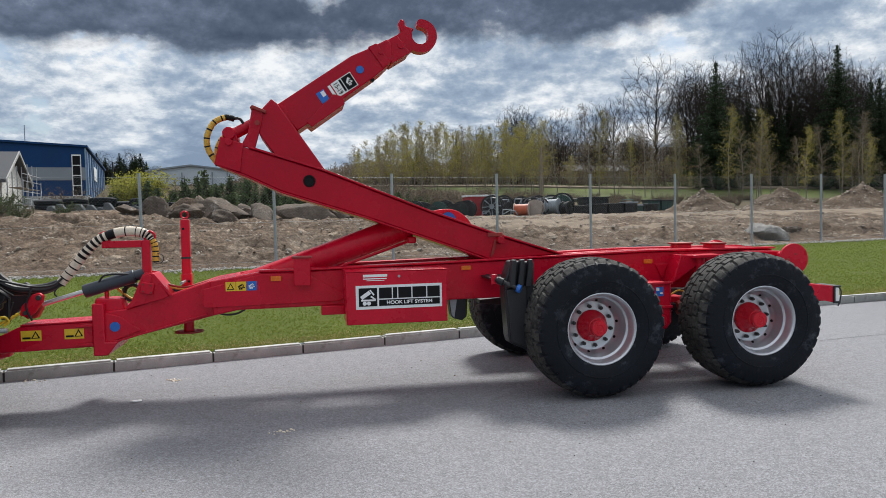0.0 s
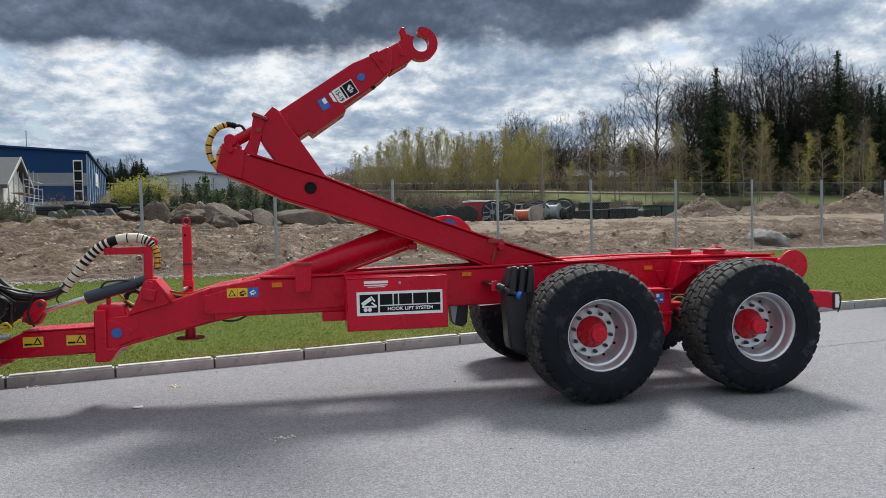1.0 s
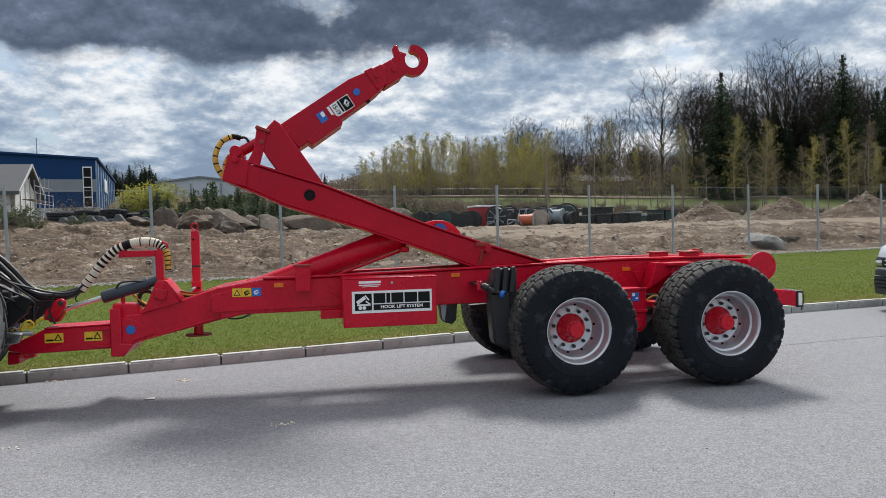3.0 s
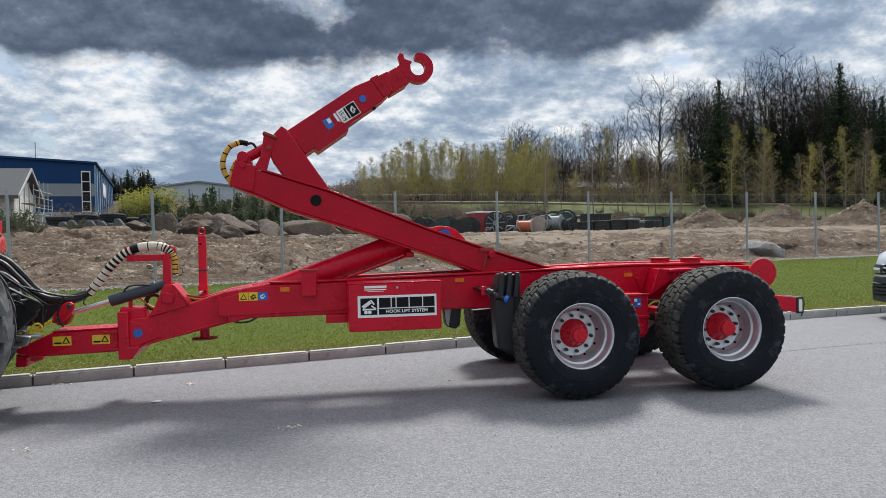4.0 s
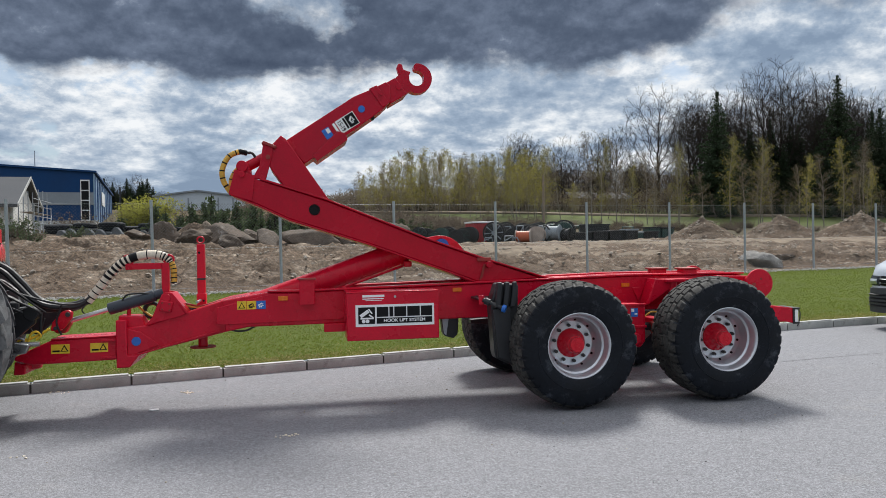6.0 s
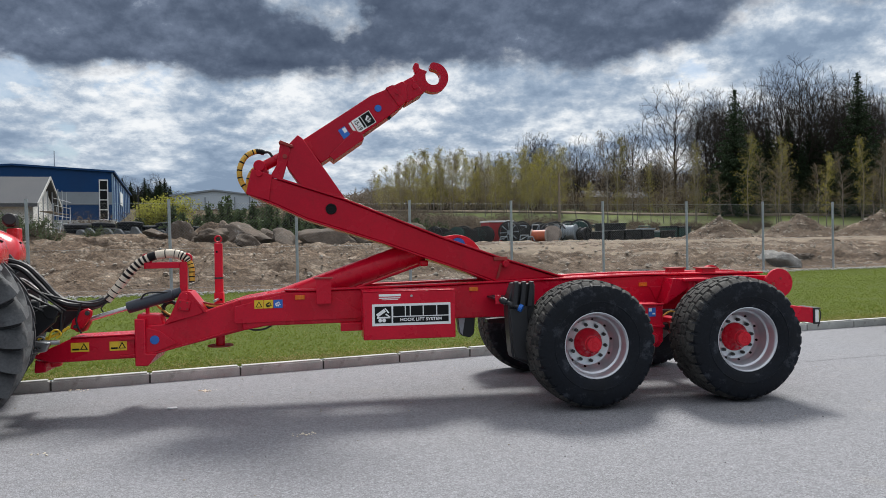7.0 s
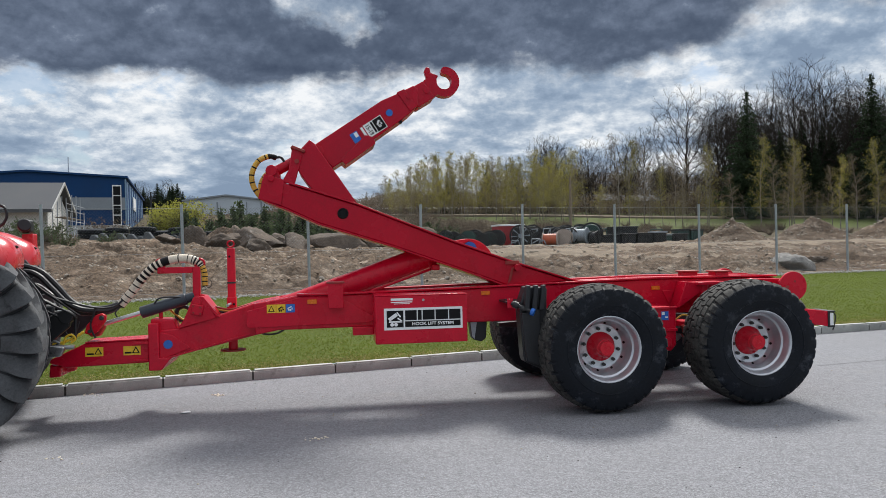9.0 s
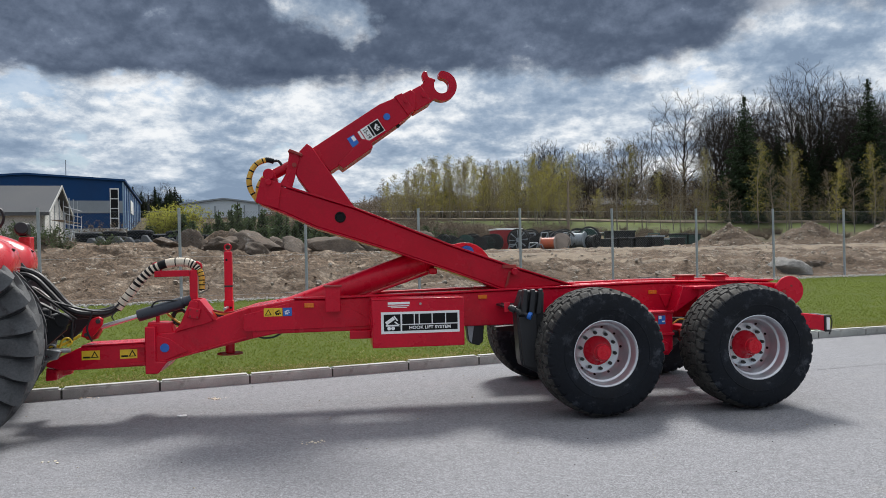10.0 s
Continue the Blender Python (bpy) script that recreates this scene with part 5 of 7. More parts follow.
# ---- the tractor that the drawbar is coupled to ----
tractor = thing("tractor", (-6.4, MID, ROAD_Z), "red farm tractor with big lugged rear tyres, coupled to a trailer", "tractor")
M["red_gloss"] = mat("glossy_tractor_red", (0.60, 0.035, 0.045), 0.25, var=0.06, scale=4, fine=60, bump=0.02, rvar=0.08)
# darker copy of the tyre rubber: painted shade between the lugs
M["rubber_mid"] = mat("groove_shade_rubber", (0.026, 0.027, 0.030), 0.75, var=0.3, scale=5, fine=60, bump=0.3, second=(0.040, 0.041, 0.043), second_at=0.55, spec=0.2)
TRX, TR, TRW = -5.97, 0.87, 0.60     # rear axle, tyre radius and width


def lug_tyre():
    """One skin: each lug runs from the shoulder past the middle, swept back."""
    bm = B()
    half = [(0.0, 0.50), (-0.02, 0.55), (-0.03, 0.62), (-0.03, 0.665), (-0.028, 0.690), (-0.024, 0.72), (-0.016, 0.76), (-0.004, 0.79), (0.012, 0.808), (0.035, 0.82), (0.08, 0.832), (0.13, 0.836), (0.18, 0.839), (0.23, 0.840), (0.265, 0.840), (0.295, 0.840)]
    prof = half + [(TRW - y, r) for y, r in reversed(half)]
    lugs, per = 25, 16
    n = lugs * per
    rings, lit = [], []
    for y, r in prof:
        raised = []
        u = min(y, TRW - y)
        side = y > TRW / 2
        t = min(max((u + 0.03) / 0.33, 0), 1)
        wide = 13 if u < 0.06 else 6
        row = []
        for k in range(n):
            a = 2 * math.pi * (k - (per // 2 if side else 0)) / n + 0.34 * t ** 1.15
            ph = k % per
            h = 1.0 if (r > 0.60 and ph < wide and u < 0.29) else 0.0
            if u < 0.06:
                h *= 1 - 0.85 * ph / wide
            out = 0.11 * min(1, (r - 0.60) / 0.10) if r < 0.81 else 0.06 if u < 0.02 else 0.0
            rr = (r if u <= 0.02 else r - 0.012) + (TR - r + 0.012 if u > 0.02 else 0.05 * min(1, max(0, r - 0.60) / 0.16)) * h
            raised.append(h)
            row.append(bm.verts.new((rr * math.cos(a), y + (-out if not side else out) * h, rr * math.sin(a))))
        if side:
            row = row[per // 2:] + row[:per // 2]
            raised = raised[per // 2:] + raised[:per // 2]
        rings.append(row)
        lit.append(raised)
    for i in range(len(rings) - 1):
        p, q = rings[i], rings[i + 1]
        for k in range(n):
            k1 = (k + 1) % n
            f = bm.faces.new((p[k], p[k1], q[k1], q[k]))
            # raised faces get the pale rubber as if lit, grooves the dark one
            f.material_index = int(lit[i][k] + lit[i][k1] + lit[i + 1][k] + lit[i + 1][k1] > 0.2)
    return bm


# the tractor stands along the road, the trailer at an angle to it
TURN = Matrix.Translation((-5.02, MID, 0)) @ Matrix.Rotation(radians(15), 4, "Z") @ Matrix.Translation((5.02, -MID, 0))


def turned(bm):
    bm.transform(TURN)
    return bm


def place(bm, m):
    bm.transform(m)
    return bm


for y, flip in ((0.05, False), (2 * MID - 0.10, True)):
    m = TURN @ Matrix.Translation((TRX, y, TR + ROAD_Z - 0.01)) @ Matrix.Rotation(math.pi if flip else 0, 4, "Z") @ Matrix.Rotation(0.13, 4, "Y")
    w = part("wheel", place(revolve(B(), [(0.02, 0.515), (-0.005, 0.50), (0.02, 0.47), (0.20, 0.45), (0.24, 0.40), (0.24, 0.12), (0.12, 0.10), (0.12, 0.001)], 48), m), M["red_gloss"], tractor)
    part("tyre", place(lug_tyre(), m), [M["rubber_mid"], M["rubber_grey"]], w, "grey dusty tractor tyre with deep chevron lugs", angle=52)
# fenders: curved sheet over the tyre with a rolled outer edge
for y0, y1 in ((0.12, 0.78), (2 * MID - 0.78, 2 * MID - 0.12)):
    bm = B()
    rows = []
    for deg in np.linspace(44, 132, 34):
        a = radians(deg)
        drop = 0.16 * max(0.0, (58 - deg) / 14) ** 2
        row = []
        for v in np.linspace(0, 1, 15):
            y = y0 - 0.03 + (y1 - y0 + 0.03) * v
            r = 0.985 - drop - 0.17 * max(0.0, 1 - v / 0.42) ** 2.4
            row.append((r, y))
        row = [(r, y) for r, y in row] + [(r - 0.02, y) for r, y in reversed(row)]
        rows.append([bm.verts.new((TRX + 0.05 + r * math.cos(a), y, TR + r * math.sin(a) - 0.04)) for r, y in row])
    n = len(rows[0])
    for p, q in zip(rows, rows[1:]):
        for k in range(n):
            bm.faces.new((p[k], q[k], q[(k + 1) % n], p[(k + 1) % n]))
    bm.faces.new(rows[0])
    bm.faces.new(rows[-1][::-1])
    fd = part("fender", turned(bm), M["red_gloss"], tractor, "glossy red rounded rear fender", angle=60)
    for v in (0.30, 0.36):
        a = radians(53)
        part("fender_slot", turned(cyl(B(), (TRX + 0.05 + 0.955 * math.cos(a), y0 + v, TR + 0.955 * math.sin(a) - 0.04), (TRX + 0.05 + 0.975 * math.cos(a), y0 + v, TR + 0.975 * math.sin(a) - 0.04), 0.012, 10)), M["ink"], fd)
    part("fender_lamp", turned(cyl(B(), (TRX + 0.49, y0 + 0.00, 1.55), (TRX + 0.50, y0 - 0.03, 1.555), 0.024, 18)), M["white"], fd, bev=0.004)
part("lamp_stalk", box(B(), -5.74, -5.62, 2.15, 2.27, 1.56, 1.76), M["red_gloss"], tractor, bev=0.012)
wl = part("work_lamp", cyl(B(), (-5.71, 2.15, 1.84), (-5.68, 2.08, 1.855), 0.068, 20), M["black"], tractor, "black round work lamp", bev=0.012)
part("lamp_body", box(B(), -5.75, -5.65, 2.15, 2.27, 1.77, 1.91), M["black"], wl, bev=0.02)
part("lamp_guard", tube(B(), spline([(-6.00, 2.1, 1.80), (-5.90, 2.1, 1.87), (-5.86, 2.1, 1.96), (-5.89, 2.1, 2.05), (-5.99, 2.1, 2.08)]), 0.015, 8), M["black"], tractor)
# body, cab and axle, mostly hidden ahead
part("rear_axle", turned(cyl(B(), (TRX, 0.4, 0.88), (TRX, 2 * MID - 0.4, 0.88), 0.16, 24)), M["black"], tractor)
part("gearbox", turned(box(B(), -7.9, -5.85, 0.90, 2 * MID - 0.90, 0.55, 1.25)), M["black"], tractor, bev=0.05)
cab = part("cab", turned(prism(B(), [(-8.1, 1.25), (-6.3, 1.3), (-6.38, 2.0), (-6.5, 2.75), (-7.8, 2.75), (-8.15, 1.9)], 0.55, 2 * MID - 0.55)), M["glass"], tractor, bev=0.05)
part("cab_roof", turned(prism(B(), [(-7.95, 2.75), (-6.4, 2.75), (-6.5, 2.92), (-7.85, 2.92)], 0.48, 2 * MID - 0.48)), M["red_gloss"], cab, bev=0.04)
part("bonnet", turned(prism(B(), [(-10.2, 0.95), (-8.1, 0.9), (-8.1, 1.75), (-9.9, 1.6), (-10.2, 1.4)], 0.92, 2 * MID - 0.92)), M["red_gloss"], tractor, bev=0.08)
for y in (0.25, 2 * MID - 0.25):
    s = 1 if y < MID else -1
    m = TURN @ Matrix.Translation((-9.5, y, 0.66 + ROAD_Z)) @ (Matrix.Identity(4) if s > 0 else Matrix.Rotation(math.pi, 4, "Z"))
    w = part("front_wheel", place(revolve(B(), [(0.0, 0.36), (0.05, 0.33), (0.2, 0.3), (0.2, 0.001)], 40), m), M["red_gloss"], tractor)
    part("tyre", place(revolve(B(), [(0.0, 0.36), (-0.02, 0.45), (-0.01, 0.58), (0.05, 0.66), (0.38, 0.66), (0.44, 0.58), (0.44, 0.36)], 48), m), M["rubber_grey"], w)
# hitch: lift arms, link rod, hook and dark couplings
part("lift_arm", prism(B(), [(-5.75, 0.66), (-5.05, 0.70), (-4.86, 0.86), (-4.84, 0.96), (-4.92, 1.02), (-5.1, 0.93), (-5.75, 0.82)], 0.86, 0.92), M["black"], tractor, bev=0.012)
part("lift_arm", prism(B(), [(-5.75, 0.66), (-5.05, 0.70), (-4.86, 0.86), (-4.84, 0.96), (-4.92, 1.02), (-5.1, 0.93), (-5.75, 0.82)], 2 * MID - 0.92, 2 * MID - 0.86), M["black"], tractor, bev=0.012)
part("arm_eye", cyl(B(), (-4.885, 0.84, 0.955), (-4.885, 0.94, 0.955), 0.065, 20), M["black"], tractor, bev=0.008)
part("lower_link", prism(B(), [(-5.7, 0.50), (-4.92, 0.60), (-4.88, 0.68), (-5.0, 0.70), (-5.7, 0.62)], 0.80, 0.85), M["steel"], tractor, bev=0.01)
part("stabiliser", cyl(B(), (-5.2, 0.84, 0.685), (-4.83, 0.90, 0.672), 0.022, 12), M["steel"], tractor)
part("link_rod", cyl(B(), (-4.825, 0.91, 0.74), (-4.815, 0.91, 0.96), 0.014, 10), M["black"], tractor)
part("chain", tube(B(), spline([(-5.02, 0.90, 0.70), (-4.95, 0.91, 0.712), (-4.88, 0.92, 0.735), (-4.82, 0.93, 0.765), (-4.755, 0.94, 0.805)], 5), 0.010, 8, None, 0.5), M["yellow"], tractor, "yellow safety chain")
part("chain_hook", tube(B(), spline([(-4.93, 0.90, 0.69), (-4.90, 0.895, 0.765), (-4.85, 0.895, 0.785), (-4.82, 0.90, 0.745), (-4.86, 0.90, 0.71)], 6), 0.010, 8), M["yellow"], tractor, "yellow hook of the safety chain")
part("shackle", tube(B(), spline([(-5.06, 0.88, 0.715), (-5.00, 0.875, 0.735), (-4.955, 0.88, 0.715), (-5.00, 0.885, 0.69), (-5.06, 0.88, 0.70)], 6), 0.011, 8), M["steel"], tractor)
part("rod_clevis", prism(B(), [(-4.76, 0.785), (-4.69, 0.765), (-4.64, 0.80), (-4.57, 0.895), (-4.56, 0.945), (-4.60, 0.972), (-4.655, 0.955), (-4.74, 0.86)], 0.955, 1.0), M["red_hub"], tractor, bev=0.012)
part("clevis_pin", cyl(B(), (-4.602, 0.94, 0.928), (-4.602, 1.01, 0.928), 0.022, 16), M["nut"], tractor, bev=0.003)
part("clevis_pin", cyl(B(), (-4.71, 0.945, 0.805), (-4.71, 1.01, 0.805), 0.018, 16), M["nut"], tractor, bev=0.003)
for pts, r_ in (
        ([(-5.60, 1.0, 1.40), (-5.37, 1.0, 1.432), (-5.25, 1.0, 1.42), (-5.12, 1.0, 1.36), (-4.995, 1.0, 1.23), (-4.90, 1.0, 1.112), (-4.81, 1.0, 1.045), (-4.70, 1.02, 1.015), (-4.58, 1.06, 1.015), (-4.46, 1.1, 1.05)], 0.027),
        ([(-5.55, 0.95, 1.34), (-5.28, 0.95, 1.379), (-5.15, 0.95, 1.34), (-5.03, 0.95, 1.215), (-4.915, 0.95, 1.09), (-4.80, 0.96, 1.02), (-4.68, 1.0, 0.995), (-4.56, 1.06, 0.99), (-4.45, 1.1, 1.04)], 0.026),
        ([(-5.55, 1.1, 1.22), (-5.25, 1.1, 1.25), (-5.08, 1.1, 1.14), (-4.90, 1.1, 1.02), (-4.70, 1.1, 0.96), (-4.55, 1.12, 0.985), (-4.44, 1.1, 1.06)], 0.025),
        ([(-5.50, 1.15, 1.12), (-5.20, 1.15, 1.10), (-5.02, 1.12, 1.0), (-4.86, 1.1, 0.965), (-4.68, 1.1, 0.975), (-4.50, 1.12, 1.03)], 0.022),
        ([(-5.42, 0.72, 1.62), (-5.33, 0.70, 1.529), (-5.22, 0.70, 1.401), (-5.07, 0.72, 1.246), (-4.93, 0.76, 1.124), (-4.82, 0.82, 1.015), (-4.77, 0.88, 0.96)], 0.009),
        ([(-5.45, 0.74, 1.50), (-5.33, 0.75, 1.436), (-5.16, 0.75, 1.297), (-4.98, 0.77, 1.156), (-4.74, 0.86, 1.058), (-4.60, 0.95, 1.02), (-4.50, 1.02, 1.03), (-4.44, 1.06, 1.08)], 0.010),
        ([(-4.65, 0.96, 1.033), (-4.675, 0.95, 0.95), (-4.70, 0.95, 0.87), (-4.685, 0.95, 0.80), (-4.66, 0.96, 0.74)], 0.009),
        ([(-5.24, 0.74, 1.26), (-5.12, 0.75, 1.177), (-4.99, 0.76, 1.089), (-4.85, 0.82, 0.999), (-4.80, 0.88, 0.94)], 0.010),
        ([(-5.20, 0.80, 1.12), (-5.05, 0.82, 1.02), (-4.93, 0.86, 0.95), (-4.87, 0.90, 0.88)], 0.012),
        ([(-4.47, 1.05, 1.01), (-4.50, 1.03, 0.96), (-4.48, 1.03, 0.925)], 0.006),
        ([(-4.95, 0.93, 0.95), (-4.93, 0.93, 0.84), (-4.88, 0.93, 0.77), (-4.83, 0.94, 0.80), (-4.80, 0.95, 0.90)], 0.009)):
    part("hydraulic_hose", tube(B(), spline(pts, 8), r_, 8), M["hose"], tractor)
part("valve_block", turned(box(B(), -5.32, -5.10, 0.95, 1.35, 0.86, 1.06)), M["black"], tractor, bev=0.02)
for k in range(4):
    part("quick_coupling", turned(cyl(B(), (-5.10, 1.0 + 0.09 * k, 0.98), (-5.03, 1.0 + 0.09 * k, 0.985), 0.02, 12)), M["steel"] if k % 2 else M["nut"], tractor)

# ---- parked van ----
M["van_white"] = mat("white_van_paint", (0.62, 0.66, 0.72), 0.22, var=0.03, scale=2, fine=40, bump=0.0, coat=0.5, rvar=0.05)
M["bumper"] = mat("grey_black_bumper_plastic", (0.042, 0.044, 0.047), 0.55, var=0.12, scale=6, fine=90, bump=0.05)
VX, VY = 6.92, 3.90       # nose, middle line
van = thing("van", (VX + 2.4, VY, ROAD_Z), "white delivery van with black front bumper, parked by the kerb", "van")
sec = [  # x from the nose, half width, and heights of the skin: sill, waist, top
    (0.00, 0.62, 0.42, 0.72, 0.86), (0.05, 0.80, 0.32, 0.74, 0.98), (0.16, 0.90, 0.28, 0.78, 1.07), (0.40, 0.945, 0.27, 0.85, 1.16), (0.80, 0.95, 0.27, 0.95, 1.26), (1.05, 0.95, 0.27, 1.05, 1.34),
    (1.60, 0.95, 0.27, 1.25, 1.83), (1.95, 0.95, 0.27, 1.3, 1.94), (2.6, 0.95, 0.27, 1.3, 1.98), (4.75, 0.95, 0.27, 1.3, 1.96), (4.88, 0.90, 0.35, 1.25, 1.88)]
bm = B()
rows = []
for x, hw, a, b, c in sec:
    tw = hw * (0.93 if c < 1.5 else 0.84)
    pr = [(-hw * 0.96, a), (-hw, a + 0.15), (-hw, b), (-(hw + tw) / 2, (b + c * 1.5) / 2.5), (-tw, c - 0.05), (-tw * 0.85, c), (0, c + 0.015), (tw * 0.85, c), (tw, c - 0.05), ((hw + tw) / 2, (b + c * 1.5) / 2.5), (hw, b), (hw, a + 0.15), (hw * 0.96, a)]
    rows.append([bm.verts.new((VX + x, VY + y, z)) for y, z in pr])
for p, q in zip(rows, rows[1:]):
    for k in range(12):
        bm.faces.new((p[k], p[k + 1], q[k + 1], q[k]))
    bm.faces.new((p[12], p[0], q[0], q[12]))
bm.faces.new(rows[0])
bm.faces.new(rows[-1][::-1])
body = part("body", bm, M["van_white"], van, bev=0.02, angle=45)


def nose_span(bm, z0, z1, proud, y0=-0.945, y1=0.945, back=0.30, n=40):
    """A band wrapped round the van's nose."""
    front, rear = [], []
    for y in np.linspace(y0, y1, n):
        x = VX + float(np.interp(abs(y), (0, 0.62, 0.80, 0.90, 0.945), (0.0, 0.0, 0.05, 0.16, 0.40))) - proud
        front.append((bm.verts.new((x, VY + y * (1 + proud * 0.3), z0)), bm.verts.new((x - 0.02, VY + y * (1 + proud * 0.3), (z0 + z1) / 2)), bm.verts.new((x + 0.01, VY + y * (1 + proud * 0.3), z1))))
        rear.append((bm.verts.new((x + back, VY + y * 0.95, z0)), bm.verts.new((x + back, VY + y * 0.95, z1))))
    for (a, b) in zip(range(n - 1), range(1, n)):
        bm.faces.new((front[a][0], front[b][0], front[b][1], front[a][1]))
        bm.faces.new((front[a][1], front[b][1], front[b][2], front[a][2]))
        bm.faces.new((front[a][2], front[b][2], rear[b][1], rear[a][1]))
        bm.faces.new((front[a][0], rear[a][0], rear[b][0], front[b][0]))
    for k in (0, -1):
        bm.faces.new((front[k][0], front[k][1], front[k][2], rear[k][1], rear[k][0]))
    return bm


bp = part("bumper", nose_span(B(), 0.25, 0.66, 0.035), M["bumper"], van, "grey-black plastic front bumper with four dark slots", bev=0.01)
# the shade in the four slots, laid on as proud black bands
for z in (0.355, 0.415, 0.475, 0.535):
    part("bumper_rib", nose_span(B(), z, z + 0.028, 0.050), M["ink"], bp)
part("grille", nose_span(B(), 0.70, 0.86, 0.02, -0.52, 0.52), M["ink"], van)
for z in (0.735, 0.80):
    part("grille_bar", nose_span(B(), z, z + 0.018, 0.03, -0.52, 0.52), M["chrome"], van)
for y0, y1 in ((-0.90, -0.55), (0.55, 0.90)):
    hl = part("headlight", nose_span(B(), 0.69, 0.86, 0.012, y0, y1, 0.2, 8), M["glass"], van, "clear headlight in dark housing", bev=0.015)
    part("headlight_lens", nose_span(B(), 0.72, 0.82, 0.022, y0 + 0.05, y1 - 0.02, 0.1, 8), M["chrome"], hl)
part("number_plate", box(B(), VX - 0.085, VX - 0.06, VY - 0.26, VY + 0.26, 0.50, 0.60), M["white"], van, "plain pale number plate")
part("windscreen", prism(B(), [(VX + 1.06, 1.36), (VX + 1.58, 1.83), (VX + 1.585, 1.82), (VX + 1.075, 1.345)], VY - 0.80, VY + 0.80), M["glass"], van)
for s in (-1, 1):
    part("side_window", prism(B(), [(VX + 1.25, 1.30), (VX + 1.72, 1.72), (VX + 2.35, 1.75), (VX + 2.35, 1.30)], VY + s * 0.93 - 0.02, VY + s * 0.93 + 0.02), M["glass"], van)
    mr = part("door_mirror", box(B(), VX + 1.25, VX + 1.37, VY + s * 1.08 - 0.1, VY + s * 1.08 + 0.1, 1.28, 1.52), M["black"], van, bev=0.03)
    for x in (0.80, 4.0):
        m = Matrix.Translation((VX + x, VY + s * 0.96, 0.31)) @ (Matrix.Identity(4) if s < 0 else Matrix.Rotation(math.pi, 4, "Z"))
        w = part("wheel", place(revolve(B(), [(0.0, 0.21), (0.03, 0.18), (0.05, 0.10), (0.02, 0.05), (0.02, 0.001)], 32), m), M["silver"], van)
        part("tyre", place(revolve(B(), [(0.01, 0.21), (-0.015, 0.24), (-0.01, 0.30), (0.03, 0.33), (0.18, 0.33), (0.21, 0.29), (0.21, 0.2)], 40), m), M["rubber"], w)


# ---- buildings beyond the field ----
M["blue_sheet"] = mat("dark_blue_sheet_wall", (0.008, 0.048, 0.150), 0.6, var=0.10, scale=0.4, fine=8, bump=0.2, bump_scale=5, spec=0.2)
M["grey_sheet"] = mat("grey_sheet_band", (0.24, 0.27, 0.30), 0.5, var=0.08, scale=0.5, fine=8, bump=0.1)
M["pale_blue_sheet"] = mat("pale_blue_sheet_wall", (0.22, 0.34, 0.46), 0.45, var=0.12, scale=0.5, fine=8, bump=0.2, bump_scale=5)
M["plinth"] = mat("concrete_plinth", (0.42, 0.42, 0.40), 0.85, var=0.12, scale=1, fine=20, bump=0.2)
M["wall_white"] = mat("off_white_render", (0.74, 0.73, 0.70), 0.85, var=0.10, scale=0.8, fine=20, bump=0.2)
M["roof_grey"] = mat("grey_roof_sheet", (0.075, 0.078, 0.085), 0.85, var=0.16, scale=0.6, fine=14, bump=0.2)
M["pale_sheet"] = mat("pale_grey_sheet_wall", (0.52, 0.57, 0.62), 0.5, var=0.10, scale=0.2, fine=6, bump=0.1)
M["dark_concrete"] = mat("dark_concrete", (0.11, 0.12, 0.13), 0.8, var=0.25, scale=2, fine=20, bump=0.3, spec=0.2)
M["timber"] = mat("weathered_timber", (0.24, 0.19, 0.14), 0.85, var=0.25, scale=4, fine=40, bump=0.3)


def in_frame(bm, m):
    bm.transform(m)
    return bm


# hall: local X along the gable wall to the left of its corner, local Y along the depth
hz = 3.75
hall = thing("industrial_hall", (-24.5, 80, hz), "dark blue sheet-metal industrial hall with grey band and low gable", "building")
H = Matrix.Translation((-24.5, 80, hz)) @ Matrix.Rotation(radians(10.6), 4, "Z")


def hx(bm):
    return in_frame(bm, H)


HW, HD = 24.0, 38.0
gab = [(-HW, 0.9), (0, 0.9), (0, 6.05), (-9.5, 6.6), (-HW, 5.45)]
part("gable_wall", hx(prism(B(), gab, 0, 0.3)), M["blue_sheet"], hall, smooth=False)
part("wall_band", hx(box(B(), -HW, 0.0, -0.06, 0, 2.55, 3.9)), M["grey_sheet"], hall, smooth=False)
part("plinth", hx(box(B(), -HW, 0.05, -0.1, 0.25, -3, 0.9)), M["plinth"], hall, smooth=False)
side = part("side_wall", hx(box(B(), -0.3, 0.0, 0.3, HD, 0.9, 5.9)), M["pale_blue_sheet"], hall, smooth=False)
for k in range(9):
    part("side_panel", hx(box(B(), 0.0, 0.06, 0.4 + k * 4.2, 2.4 + k * 4.2, 1.0, 5.8)), M["blue_sheet"], side, smooth=False)
part("side_window", hx(box(B(), 0.04, 0.12, 12, 17, 3.2, 4.8)), M["white"], side, smooth=False)
part("plinth", hx(box(B(), -0.3, 0.08, 0.3, HD, -3, 0.9)), M["plinth"], hall, smooth=False)
part("back_wall", hx(box(B(), -HW, 0, HD, HD + 0.3, -2, 5.9)), M["blue_sheet"], hall, smooth=False)
part("side_wall", hx(box(B(), -HW, -HW + 0.3, 0.3, HD, -2, 5.8)), M["blue_sheet"], hall, smooth=False)
